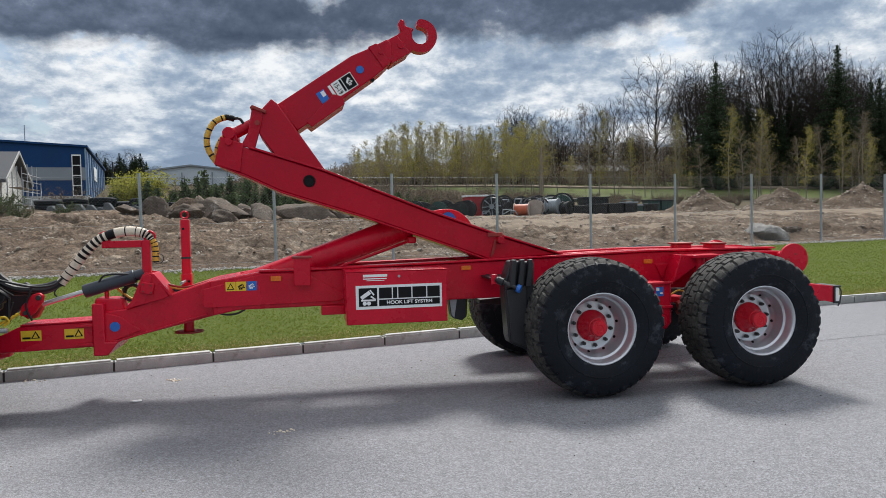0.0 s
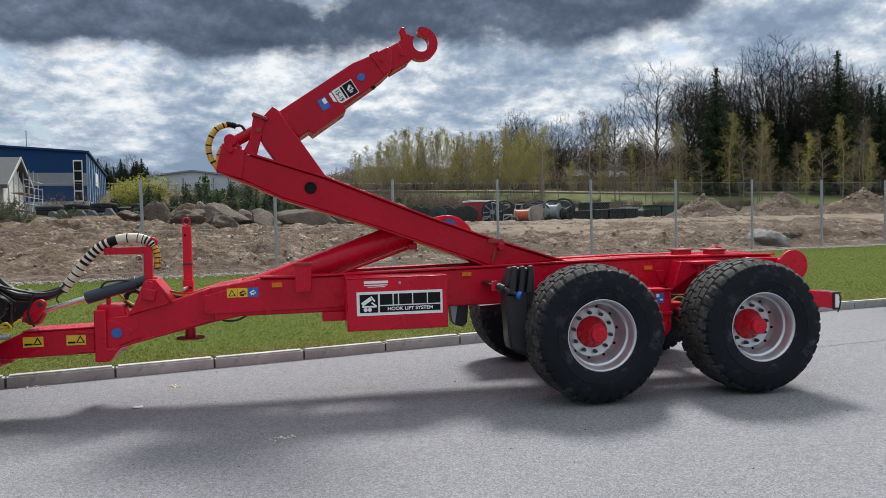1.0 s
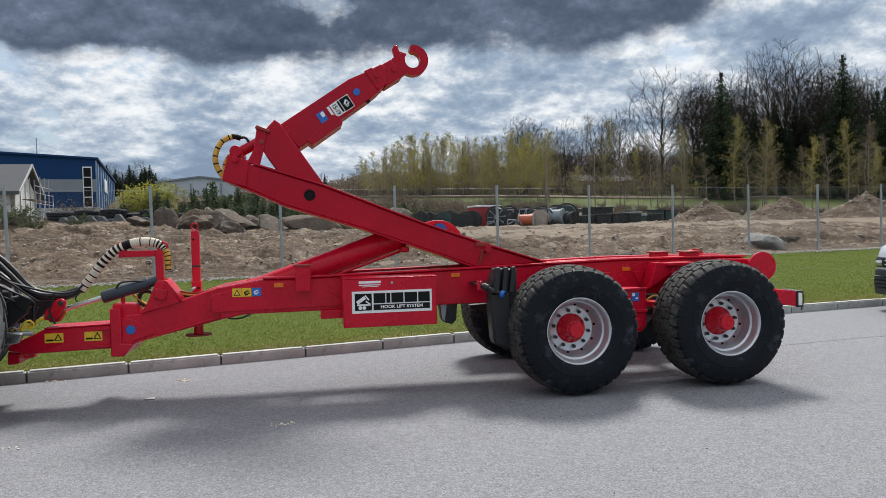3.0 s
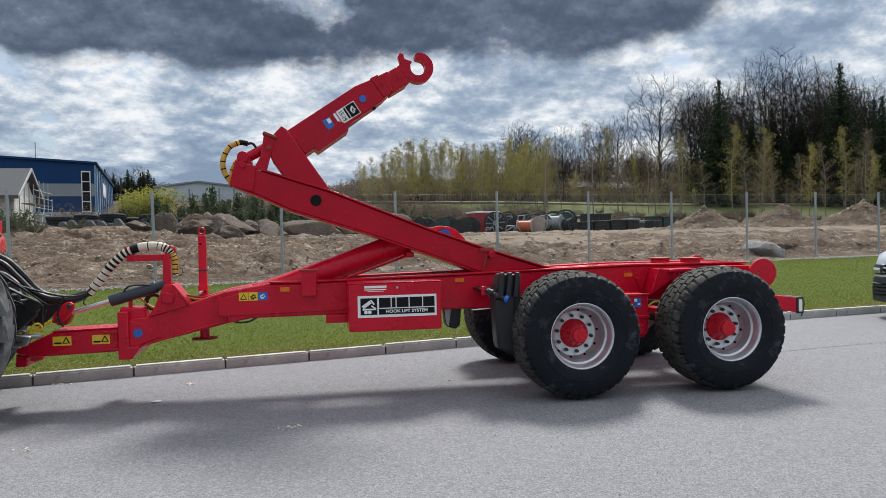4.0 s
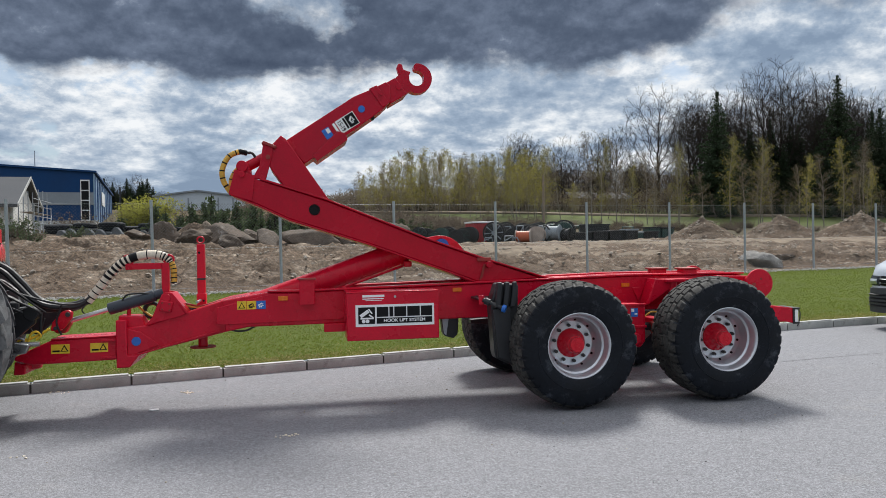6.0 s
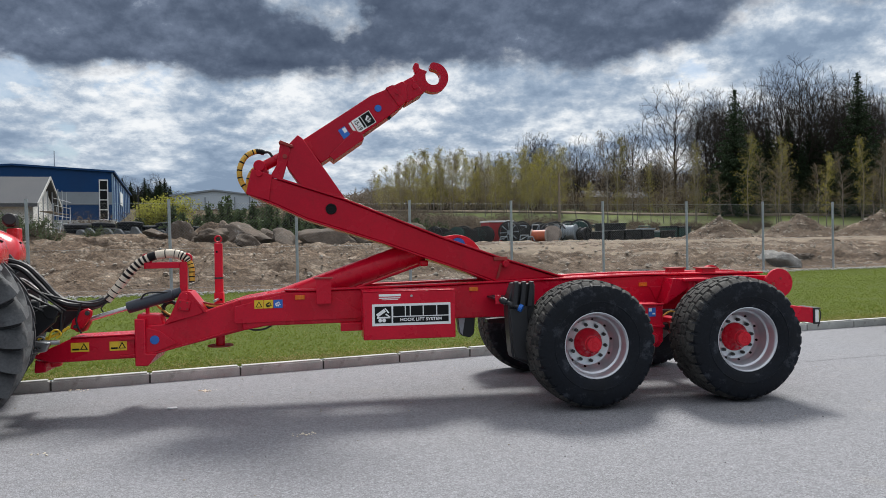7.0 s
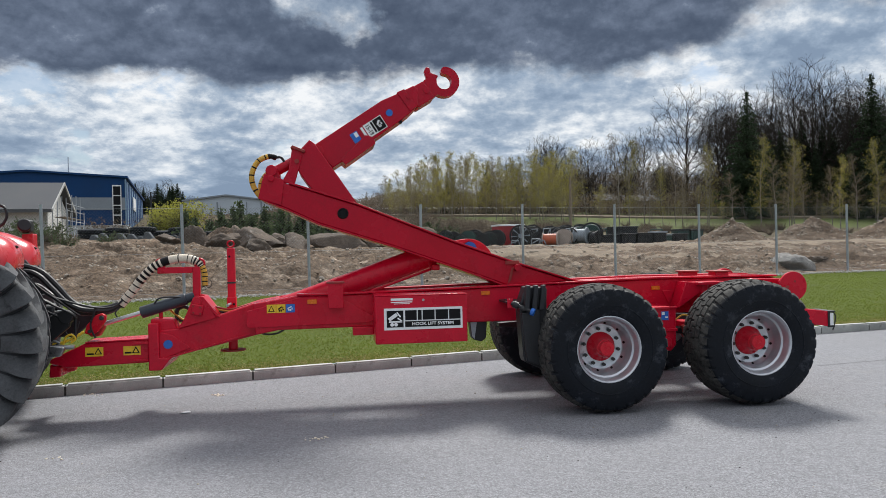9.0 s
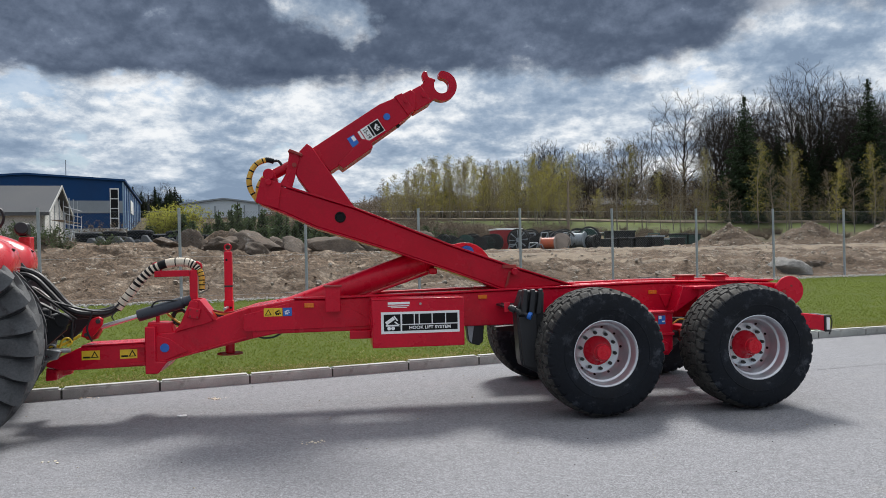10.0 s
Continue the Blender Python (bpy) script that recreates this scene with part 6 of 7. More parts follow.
part("roof", hx(prism(B(), [(0.25, 6.02), (0.25, 6.22), (-9.5, 6.8), (-HW - 0.2, 5.65), (-HW - 0.2, 5.45), (-9.5, 6.6)], -0.25, HD + 0.5)), M["blue_sheet"], hall, smooth=False)
part("corner_trim", hx(box(B(), -0.06, 0.07, -0.08, 0.06, 0.9, 5.9)), M["pale_blue_sheet"], hall, smooth=False)
win = part("window", hx(box(B(), -1.33, -0.42, -0.12, 0.02, 0.88, 5.25)), M["white"], hall, "tall white-framed window strip", smooth=False)
for k in range(4):
    part("pane", hx(box(B(), -1.23, -0.52, -0.16, -0.1, 0.99 + k * 1.06, 1.93 + k * 1.06)), M["ink"], win, smooth=False)
part("vent", hx(box(B(), -6.4, -5.8, -0.14, -0.08, -0.05, 0.5)), M["ink"], hall, smooth=False)
part("mast", hx(cyl(B(), (-6.1, 4, 6.0), (-6.1, 4, 8.7), 0.05, 6)), M["galv"], hall)
part("chimney_pipe", hx(cyl(B(), (1.2, HD, 0), (1.2, HD, 7.4), 0.12, 12)), M["black"], hall)

# small house with scaffold
house = thing("small_house", (-18.2, 40, 1.3), "small pale house with grey pitched roof and scaffolded gable", "house")
Hm = Matrix.Translation((-18.66, 40, 1.25)) @ Matrix.Rotation(radians(6.5), 4, "Z")


def hs(bm):
    return in_frame(bm, Hm)


part("wall", hs(box(B(), -12, -0.1, 0.5, 0.75, -0.5, 2.9)), M["wall_white"], house, smooth=False)
part("wall", hs(box(B(), -12, -0.1, 5.5, 5.75, -0.5, 2.9)), M["wall_white"], house, smooth=False)
bm = B()
a = [(0.5, -0.5), (5.75, -0.5), (5.75, 2.9), (3.1, 4.35), (0.5, 2.9)]
va = [bm.verts.new((-0.08, y, z)) for y, z in a]
vb = [bm.verts.new((-0.33, y, z)) for y, z in a]
bm.faces.new(va)
bm.faces.new(vb[::-1])
for i in range(5):
    bm.faces.new((va[i], vb[i], vb[(i + 1) % 5], va[(i + 1) % 5]))
part("gable_wall", hs(bm), M["wall_white"], house, smooth=False)
for sgn, y0, y1 in ((1, -0.25, 3.1), (-1, 6.45, 3.1)):
    bm = B()
    vv = [bm.verts.new(p) for p in ((-13, y0, 2.75), (0.3, y0, 2.75), (0.3, y1, 4.55), (-13, y1, 4.55), (-13, y0, 2.95), (0.3, y0, 2.95), (0.3, y1, 4.75), (-13, y1, 4.75))]
    for f in ((0, 1, 2, 3), (7, 6, 5, 4), (0, 4, 5, 1), (1, 5, 6, 2), (2, 6, 7, 3), (3, 7, 4, 0)):
        bm.faces.new([vv[i] for i in f])
    part("roof_slope", hs(bm), M["roof_grey"], house, smooth=False)
    bm = B()
    vv = [bm.verts.new(p) for p in ((0.3, y0, 2.80), (0.36, y0, 2.80), (0.36, y1, 4.6), (0.3, y1, 4.6), (0.3, y0, 2.96), (0.36, y0, 2.96), (0.36, y1, 4.77), (0.3, y1, 4.77))]
    for f in ((0, 1, 2, 3), (7, 6, 5, 4), (0, 4, 5, 1), (1, 5, 6, 2), (2, 6, 7, 3), (3, 7, 4, 0)):
        bm.faces.new([vv[i] for i in f])
    part("bargeboard", hs(bm), M["plinth"], house, smooth=False)
dr = part("garage_door", hs(box(B(), -6.2, -3.4, 0.42, 0.52, -0.4, 2.0)), M["white"], house, smooth=False)
for k in range(5):
    part("door_panel", hs(box(B(), -6.15, -3.45, 0.38, 0.42, -0.35 + k * 0.47, 0.05 + k * 0.47)), M["white"], dr, smooth=False)
scaf = thing("scaffold", (-17.2, 42, 1.2), "grey steel scaffold against a gable wall", "scaffold")
for y in (0.7, 1.9, 3.1, 4.3, 5.5):
    for x in (0.15, 0.95):
        part("scaffold_post", hs(cyl(B(), (x, y, -0.6), (x, y, 3.0 + 0.9 * (1.9 <= y <= 4.3)), 0.03, 6)), M["galv"], scaf)
for z in (0.5, 1.5, 2.5):
    part("scaffold_deck", hs(box(B(), 0.25, 0.85, 0.6, 5.6, z, z + 0.035)), M["timber"], scaf, smooth=False)
    for dz_ in (0.4, 0.8):
        part("scaffold_rail", hs(cyl(B(), (0.95, 0.6, z + dz_), (0.95, 5.6, z + dz_), 0.022, 6)), M["galv"], scaf)
for y in (0.7, 3.1):
    part("scaffold_brace", hs(cyl(B(), (0.98, y, -0.4), (0.98, y + 2.4, 2.5), 0.022, 6)), M["galv"], scaf)

# pale warehouse far off
ware = thing("warehouse", (-20, 130, 7), "pale grey sheet-metal warehouse far behind bushes", "building")
part("wall", prism(B(), [(-27.5, 4), (-12.4, 4), (-12.4, 10.2), (-20.5, 11.25), (-27.5, 10.4)], 130, 155), M["pale_sheet"], ware, smooth=False)
part("roof", prism(B(), [(-27.9, 10.38), (-20.5, 11.28), (-12.0, 10.18), (-12.0, 10.45), (-20.5, 11.55), (-27.9, 10.65)], 129.6, 155.4), M["grey_sheet"], ware, smooth=False)
for x in (-24.5, -22.0, -17.0, -14.5):
    part("wall_rib", box(B(), x - 0.1, x + 0.1, 129.85, 130, 4, 10.2), M["grey_sheet"], ware, smooth=False)
part("loading_door", box(B(), -13.9, -12.9, 129.8, 130, 4, 8.6), M["ink"], ware, smooth=False)


# ---- cable drums and stores by the track ----
M["drum_dark"] = mat("dark_drum_steel", (0.011, 0.012, 0.014), 0.5, metal=0.1, var=0.25, scale=3, fine=30, bump=0.1)
M["drum_green"] = mat("green_drum_paint", (0.018, 0.058, 0.050), 0.5, var=0.25, scale=3, fine=30, bump=0.1)
M["drum_grey"] = mat("grey_drum_paint", (0.24, 0.28, 0.31), 0.5, var=0.2, scale=3, fine=30, bump=0.1)
M["drum_wood"] = mat("pale_drum_wood", (0.36, 0.31, 0.27), 0.8, var=0.2, scale=3, fine=30, bump=0.2)
M["orange"] = mat("orange_cable", (0.46, 0.095, 0.035), 0.5, var=0.2, scale=6, fine=60, bump=0.3, bump_scale=40)
M["crate_red"] = mat("faded_red_box", (0.36, 0.022, 0.028), 0.6, var=0.15, scale=2, fine=20, bump=0.1)


def drum(x, y, r, w, yaw, flange, cable, label, spokes=0):
    """A cable drum lying on its flanges' rims: two flanges, hub, cable."""
    z = height(x, y) + r - 0.04
    t = thing("cable_drum", (x, y, z - r), label, "cable drum", "cable drums in the field")
    m = Matrix.Translation((x, y, z)) @ Matrix.Rotation(radians(yaw), 4, "Z")
    for y0 in (-w / 2, w / 2):
        if spokes:
            bm = B()
            nn_, rad = spokes * 6, (0.02 * r, 0.22 * r, 0.88 * r, r)
            gr = [[bm.verts.new((q * math.cos(2 * math.pi * k / nn_), y0 - 0.03, q * math.sin(2 * math.pi * k / nn_))) for k in range(nn_)] for q in rad]
            for i_ in range(3):
                for k in range(nn_):
                    if i_ != 1 or k % 6 == 0:
                        bm.faces.new((gr[i_][k], gr[i_][(k + 1) % nn_], gr[i_ + 1][(k + 1) % nn_], gr[i_ + 1][k]))
            ex = bmesh.ops.extrude_face_region(bm, geom=list(bm.faces))
            bmesh.ops.translate(bm, verts=[g_ for g_ in ex["geom"] if isinstance(g_, bmesh.types.BMVert)], vec=(0, 0.06, 0))
        else:
            bm = cyl(B(), (0, y0 - 0.03, 0), (0, y0 + 0.03, 0), r, 36)
        part("flange", in_frame(bm, m), flange, t, angle=30)
        if spokes:
            part("flange_rim", in_frame(revolve(B(), [(y0 - 0.045, 0.86 * r), (y0 - 0.045, 1.01 * r), (y0 + 0.045, 1.01 * r), (y0 + 0.045, 0.86 * r)], 36, True), m), M["drum_dark"], t, angle=30)
    prof = []
    nn = 14
    prof.append((-w / 2 + 0.031, 0.01))
    for i in range(nn + 1):
        prof.append((-w / 2 + 0.03 + (w - 0.06) * i / nn, r * 0.80 + 0.02 * (i % 2)))
    prof.append((w / 2 - 0.031, 0.01))
    part("cable", in_frame(revolve(B(), prof, 30), m), cable, t)
    return t


drum(10.75, 45, 0.78, 0.75, -25, M["drum_grey"], M["drum_dark"], "tall dark cable drum with pale spoked steel flanges", 8)
drum(12.6, 44.2, 0.48, 1.0, 62, M["drum_wood"], M["orange"], "cable drum wound with orange cable, pale wooden flange")
drum(13.6, 44.3, 0.58, 0.7, -30, M["drum_wood"], M["drum_dark"], "worn wooden cable drum with dark cable")
drum(14.5, 45.4, 0.62, 0.6, -40, M["drum_grey"], M["hose"], "grey steel cable drum", 8)
drum(14.0, 46.8, 0.75, 0.6, 15, M["drum_dark"], M["hose"], "dark cable drum behind others", 8)
drum(11.75, 44.9, 0.50, 0.6, 10, M["drum_dark"], M["hose"], "small dark cable drum beside others", 0)
drum(15.6, 46.8, 0.80, 0.5, -10, M["drum_green"], M["hose"], "dark green steel cable drum", 8)
drum(15.1, 45.0, 0.58, 0.85, 52, M["drum_grey"], M["drum_grey"], "grey steel cable drum", 0)
drum(16.3, 46.2, 0.78, 1.0, -25, M["drum_green"], M["drum_green"], "dark green steel cable drum", 8)
for i in range(9):
    drum(4.7 + i * 0.5, 43.5 + 0.15 * (i % 3), 0.50 + 0.05 * (i % 3), 0.36, -28 + 4 * (i % 4), (M["drum_dark"], M["drum_green"], M["drum_dark"])[i % 3], (M["drum_dark"], M["drum_green"], M["hose"])[(i + 1) % 3], "dark cable drum standing in a row", 8 if i % 2 else 0)
for i in range(5):
    drum(11.2 + i * 1.3, 48.5, 0.72, 0.5, -20 + 9 * i, M["drum_dark"], M["hose"], "dark cable drum behind others", 8)


def crate(x, y, w, d, h, m, lid, label, name="storage_crate", yaw=0):
    z = height(x, y) - 0.05
    t = thing(name, (x, y, z), label, "crate")
    T = Matrix.Translation((x, y, z)) @ Matrix.Rotation(radians(yaw), 4, "Z")
    part("crate_body", in_frame(box(B(), -w / 2, w / 2, -d / 2, d / 2, 0, h), T), m, t, bev=0.02)
    part("crate_lid", in_frame(box(B(), -w / 2 - 0.06, w / 2 + 0.06, -d / 2 - 0.06, d / 2 + 0.06, h, h + 0.12), T), lid, t, bev=0.02)
    for k in (-0.3, 0, 0.3):
        part("crate_rib", in_frame(box(B(), k * w - 0.04, k * w + 0.04, -d / 2 - 0.04, -d / 2, 0.05, h - 0.02), T), m, t, bev=0.01)
    return t


crate(10.35, 47.4, 1.9, 1.6, 1.6, M["crate_red"], M["white"], "dark red box body with pale grey top", yaw=8)
crate(18.9, 46.9, 1.9, 1.2, 1.08, M["drum_dark"], M["drum_dark"], "tall stacked black crates beside cable drums")
crate(20.9, 45.2, 0.9, 1.0, 0.7, M["drum_dark"], M["drum_grey"], "black crate with a grey lid on bare earth")
crate(22.9, 46.6, 1.3, 1.2, 0.45, M["drum_dark"], M["drum_dark"], "low black crate on bare earth", yaw=12)
drum(16.0, 44.6, 0.50, 0.5, 30, M["drum_dark"], M["hose"], "small dark cable drum beside others", 8)
drum(11.35, 46.0, 0.62, 0.6, 35, M["drum_dark"], M["hose"], "dark cable drum behind others", 8)
crate(17.4, 45.8, 1.3, 1.2, 0.6, M["drum_dark"], M["drum_dark"], "low black crate on bare earth")
crate(18.6, 45.5, 1.05, 1.2, 0.60, M["drum_dark"], M["drum_dark"], "tall black crate beside cable drums")
crate(19.85, 45.5, 1.15, 1.2, 0.62, M["drum_dark"], M["drum_dark"], "tall black crate beside cable drums")
crate(21.6, 46.5, 1.5, 1.2, 0.5, M["drum_green"], M["drum_grey"], "low dark green crate with grey lid")
crate(24.0, 48.0, 0.95, 1.1, 0.80, M["drum_green"], M["drum_dark"], "dark teal crate on the dirt field")
crate(25.1, 48.0, 0.95, 1.1, 0.80, M["drum_green"], M["drum_dark"], "dark teal crate on the dirt field")

# bent pale steel frames and broken drum parts lying between the drums
def loose_frame(x, y, w, h, yaw, m, label):
    z = height(x, y)
    T = Matrix.Translation((x, y, z)) @ Matrix.Rotation(radians(yaw), 4, "Z")
    t = thing("steel_frame", (x, y, z), label, "frame", "loose frames among the drums")
    for p, q in (((-w / 2, 0, 0), (-w / 2 + 0.08, 0, h)), ((w / 2, 0.1, 0), (w / 2 - 0.12, 0, h)), ((-w / 2 + 0.08, 0, h), (w / 2 - 0.12, 0, h)), ((-w / 2, 0, 0.1), (w / 2 - 0.12, 0, h))):
        part("tube", in_frame(cyl(B(), p, q, 0.035, 8), T), m, t)


for x_, y_, w_, h_, a_ in ((11.55, 44.1, 0.9, 0.45, 20), (12.0, 46.3, 0.8, 1.25, -35), (12.9, 46.0, 0.9, 1.30, 30), (13.35, 45.6, 0.7, 0.9, 80), (11.9, 43.9, 0.6, 0.3, -60), (15.2, 46.2, 1.2, 1.2, 12), (16.9, 46.5, 1.4, 1.15, -15), (12.3, 44.6, 0.5, 0.55, 65), (13.7, 43.9, 0.6, 0.35, -20), (14.2, 45.0, 0.9, 1.0, 40), (10.1, 44.2, 0.7, 0.3, 10), (21.2, 46.0, 1.3, 0.9, 20), (2.1, 46.5, 0.8, 1.1, 25)):
    loose_frame(x_, y_, w_, h_, a_, M["drum_grey"] if w_ < 1 else M["drum_green"], "bent pale steel tube frame lying among cable drums" if w_ < 1 else "green steel tube frame among cable drums")

# row of covered stacks held down with old tyres, below the hall
for i, (x, y, n_) in enumerate(((-15.4, 37.0, 3), (-14.05, 37.3, 3), (-12.75, 37.0, 3), (-11.6, 38.0, 2), (-10.85, 37.4, 3), (-9.6, 38.2, 2))):
    z = max(height(x, y), 1.85)
    st = thing("tyre_stack", (x, y, z), "stack of old black tyres on bare earth", "tyres", "old tyre stacks")
    for k in range(n_):
        m = Matrix.Translation((x + 0.08 * math.sin(i * 3 + k), y, z + 0.10 + 0.25 * k)) @ Matrix.Rotation(radians(90 + 5 * math.sin(i * 2 + k)), 4, "X")
        rr = 0.66 + 0.04 * ((i + k) % 3)
        part("tyre", in_frame(revolve(B(), [(-0.10, rr * 0.62), (-0.14, rr * 0.78), (-0.11, rr * 0.95), (-0.05, rr), (-0.04, rr * 0.97), (0.04, rr * 0.97), (0.05, rr), (0.11, rr * 0.95), (0.14, rr * 0.78), (0.10, rr * 0.62)], 24, True), m), M["rubber"], st)
for i, x in enumerate((-14.8, -14.45, -13.95, -13.5, -13.0, -12.6, -12.1, -11.25, -10.9, -10.3)):
    y = 35.4 + 0.25 * (i % 3)
    z = 2.16
    h_ = 0.40 + 0.12 * math.sin(i * 2.3)
    b = part("concrete_wedge", prism(B(), [(x - 0.36, z - 0.2), (x + 0.42, z - 0.2), (x + 0.34, z + 0.12), (x + 0.06, z + h_), (x - 0.14, z + h_ - 0.03)], y, y + 0.5), M["dark_concrete"], None, bev=0.05)
    tagged(b, "grey wedge-shaped concrete block on bare earth", "block", "concrete wedges")

# ---- trees ----
M["bark"] = mat("dark_bark", (0.040, 0.033, 0.029), 0.9, var=0.25, scale=2, fine=20, bump=0.3, rand=0.2, spec=0.1)
M["bark_birch"] = mat("birch_bark", (0.22, 0.195, 0.17), 0.8, var=0.3, scale=2, fine=12, bump=0.2, second=(0.08, 0.07, 0.06), second_at=0.60, spec=0.2)
M["twig"] = mat("brown_twigs", (0.085, 0.060, 0.045), 0.9, var=0.2, scale=2, fine=20, bump=0.0, rand=0.25, spec=0.1)
M["leaf_birch"] = leafy("young_birch_leaves", (0.31, 0.275, 0.050), 0.45, rough=0.7, var=0.35, scale=0.6, fine=9, bump=0.0, rand=0.3, spec=0.2)
M["leaf_rust"] = leafy("budding_twigs", (0.150, 0.112, 0.052), 0.4, rough=0.8, var=0.3, scale=0.6, fine=9, bump=0.0, rand=0.3, spec=0.2)
M["needles"] = leafy("spruce_needles", (0.030, 0.046, 0.024), 0.25, rough=0.8, var=0.35, scale=0.8, fine=9, bump=0.0, rand=0.25, spec=0.15)
M["needles_light"] = leafy("young_pine_needles", (0.085, 0.115, 0.055), 0.3, rough=0.8, var=0.35, scale=0.8, fine=9, bump=0.0, rand=0.25, spec=0.15)
M["leaf_dead"] = leafy("dead_grass_and_twigs", (0.175, 0.140, 0.105), 0.35, rough=0.9, var=0.3, scale=0.6, fine=9, bump=0.0, rand=0.25, spec=0.1)
M["leaf_yellow"] = leafy("yellow_willow_catkins", (0.36, 0.36, 0.07), 0.5, rough=0.7, var=0.3, scale=0.8, fine=9, bump=0.0, spec=0.2)


class Growth:
    """Collects tapered limbs and leaf clumps as plain faces."""

    def __init__(self, seed, thin=0.0):
        self.r, self.thin = random.Random(seed), thin
        self.v, self.f = [], []
        self.lv, self.lf = [], []

    def limb(self, p, q, r0, r1, n=4):
        d = (q - p).normalized()
        r0, r1 = max(r0, self.thin), max(r1, self.thin)
        u = d.cross(Vector((0.31, 0.77, 0.12))).normalized()
        w = d.cross(u)
        i = len(self.v)
        for c, r in ((p, r0), (q, r1)):
            for k in range(n):
                a = 2 * math.pi * k / n
                self.v.append(c + r * (math.cos(a) * u + math.sin(a) * w))
        for k in range(n):
            self.f.append((i + k, i + (k + 1) % n, i + n + (k + 1) % n, i + n + k))

    def leaf(self, p, s):
        r = self.r
        a = Vector((r.gauss(0, 1), r.gauss(0, 1), r.gauss(0, 1))).normalized() * s
        b = a.cross(Vector((r.gauss(0, 1), r.gauss(0, 1), r.gauss(0, 1)))).normalized() * s * 0.7
        i = len(self.lv)
        self.lv += [p - a, p + b, p + a, p - b * 0.8]
        self.lf.append((i, i + 1, i + 2, i + 3))


def finish(name, g, bark, leafm, label, category="tree"):
    t = new(name)
    tagged(t, label, category)
    me = bpy.data.meshes.new("trunk")
    me.from_pydata([v[:] for v in g.v], [], g.f)
    me.materials.append(bark)
    o = new("trunk", me)
    o.parent = t
    if g.lf:
        me = bpy.data.meshes.new("crown")
        me.from_pydata([v[:] for v in g.lv], [], g.lf)
        me.materials.append(leafm)
        o = new("crown", me)
        o.parent = t
    return t


def bare_tree(seed, h=19.0, spread=5.6, low=0.26):
    """Limbs that reach for points spread through a rounded crown, thickened from the tips down."""
    rg = np.random.default_rng(seed)
    pts = rg.normal(0, 1, (1300, 3))
    pts = pts / np.linalg.norm(pts, axis=1)[:, None] * rg.random((1300, 1)) ** 0.42
    zc = h * (1 + low) / 2
    pts = pts * (spread, spread, h * (1 - low) / 2) * (1 + 0.16 * np.sin(pts[:, :1] * 5 + seed)) + (0, 0, zc)
    step = 0.5
    nodes = [np.array((0.0, 0.0, -0.3))]
    par = [-1]
    while nodes[-1][2] < h * (low + 0.05):
        nodes.append(nodes[-1] + np.array((rg.normal(0, 0.03), rg.normal(0, 0.03), step)))
        par.append(len(nodes) - 2)
    live, forks = pts, {}
    for _ in range(90):
        if not len(live):
            break
        nd = np.array(nodes)
        dist = np.linalg.norm(live[:, None] - nd[None], axis=2)
        near = dist.argmin(1)
        for k in np.unique(near):
            d = live[near == k] - nd[k]
            back = nd[k] - nd[par[k]] if par[k] >= 0 else np.array((0, 0, step))
            d = (d / np.linalg.norm(d, axis=1)[:, None]).mean(0) + rg.normal(0, 0.04, 3) + (0, 0, 0.08) + 0.15 * back / np.linalg.norm(back)
            if forks.get(int(k), 0) < 3:
                forks[int(k)] = forks.get(int(k), 0) + 1
                nodes.append(nd[k] + d / np.linalg.norm(d) * step)
                par.append(int(k))
        nd = np.array(nodes)
        live = live[np.linalg.norm(live[:, None] - nd[None], axis=2).min(1) > 0.62]
    # straighten the limbs
    nd = np.array(nodes)
    pa = np.array(par)
    for _ in range(6):
        total, count = np.zeros_like(nd), np.zeros(len(nd))
        np.add.at(total, pa[1:], nd[1:])
        np.add.at(count, pa[1:], 1)
        inner = (count > 0) & (pa >= 0)
        kid = total[inner] / count[inner][:, None]
        nd[inner] = 0.4 * nd[inner] + 0.3 * nd[pa[inner]] + 0.3 * kid
    nodes = list(nd)
    area = np.zeros(len(nodes))
    kids = np.zeros(len(nodes), int)
    for i in range(len(nodes) - 1, 0, -1):
        if not kids[i]:
            area[i] = 0.016 ** 2.1
        area[par[i]] += area[i]
        kids[par[i]] += 1
    rad = [min(float(a) ** (1 / 2.1), 0.45) for a in area]
    g = Growth(seed)
    r = g.r
    for i in range(1, len(nodes)):
        p, q = Vector(nodes[par[i]]), Vector(nodes[i])
        g.limb(p, q, min(rad[par[i]], rad[i] * 1.5), rad[i], 5 if rad[i] > 0.06 else 3)
        if rad[i] < 0.05:
            d = (q - p).normalized()
            for _ in range(4 if kids[i] == 0 else 1):
                e = (d + Vector((r.gauss(0, 0.34), r.gauss(0, 0.34), r.gauss(0.10, 0.28)))).normalized()
                w = q + e * r.uniform(0.45, 0.9)
                g.limb(q, w, 0.011, 0.008, 3)
                for _ in range(2):
                    w2 = w + (e + Vector((r.gauss(0, 0.35), r.gauss(0, 0.35), r.gauss(0.08, 0.28)))).normalized() * r.uniform(0.3, 0.6)
                    g.limb(w, w2, 0.008, 0.005, 3)
    return finish("bare_tree", g, M["bark"], None, "tall leafless deciduous tree with dark branching crown")


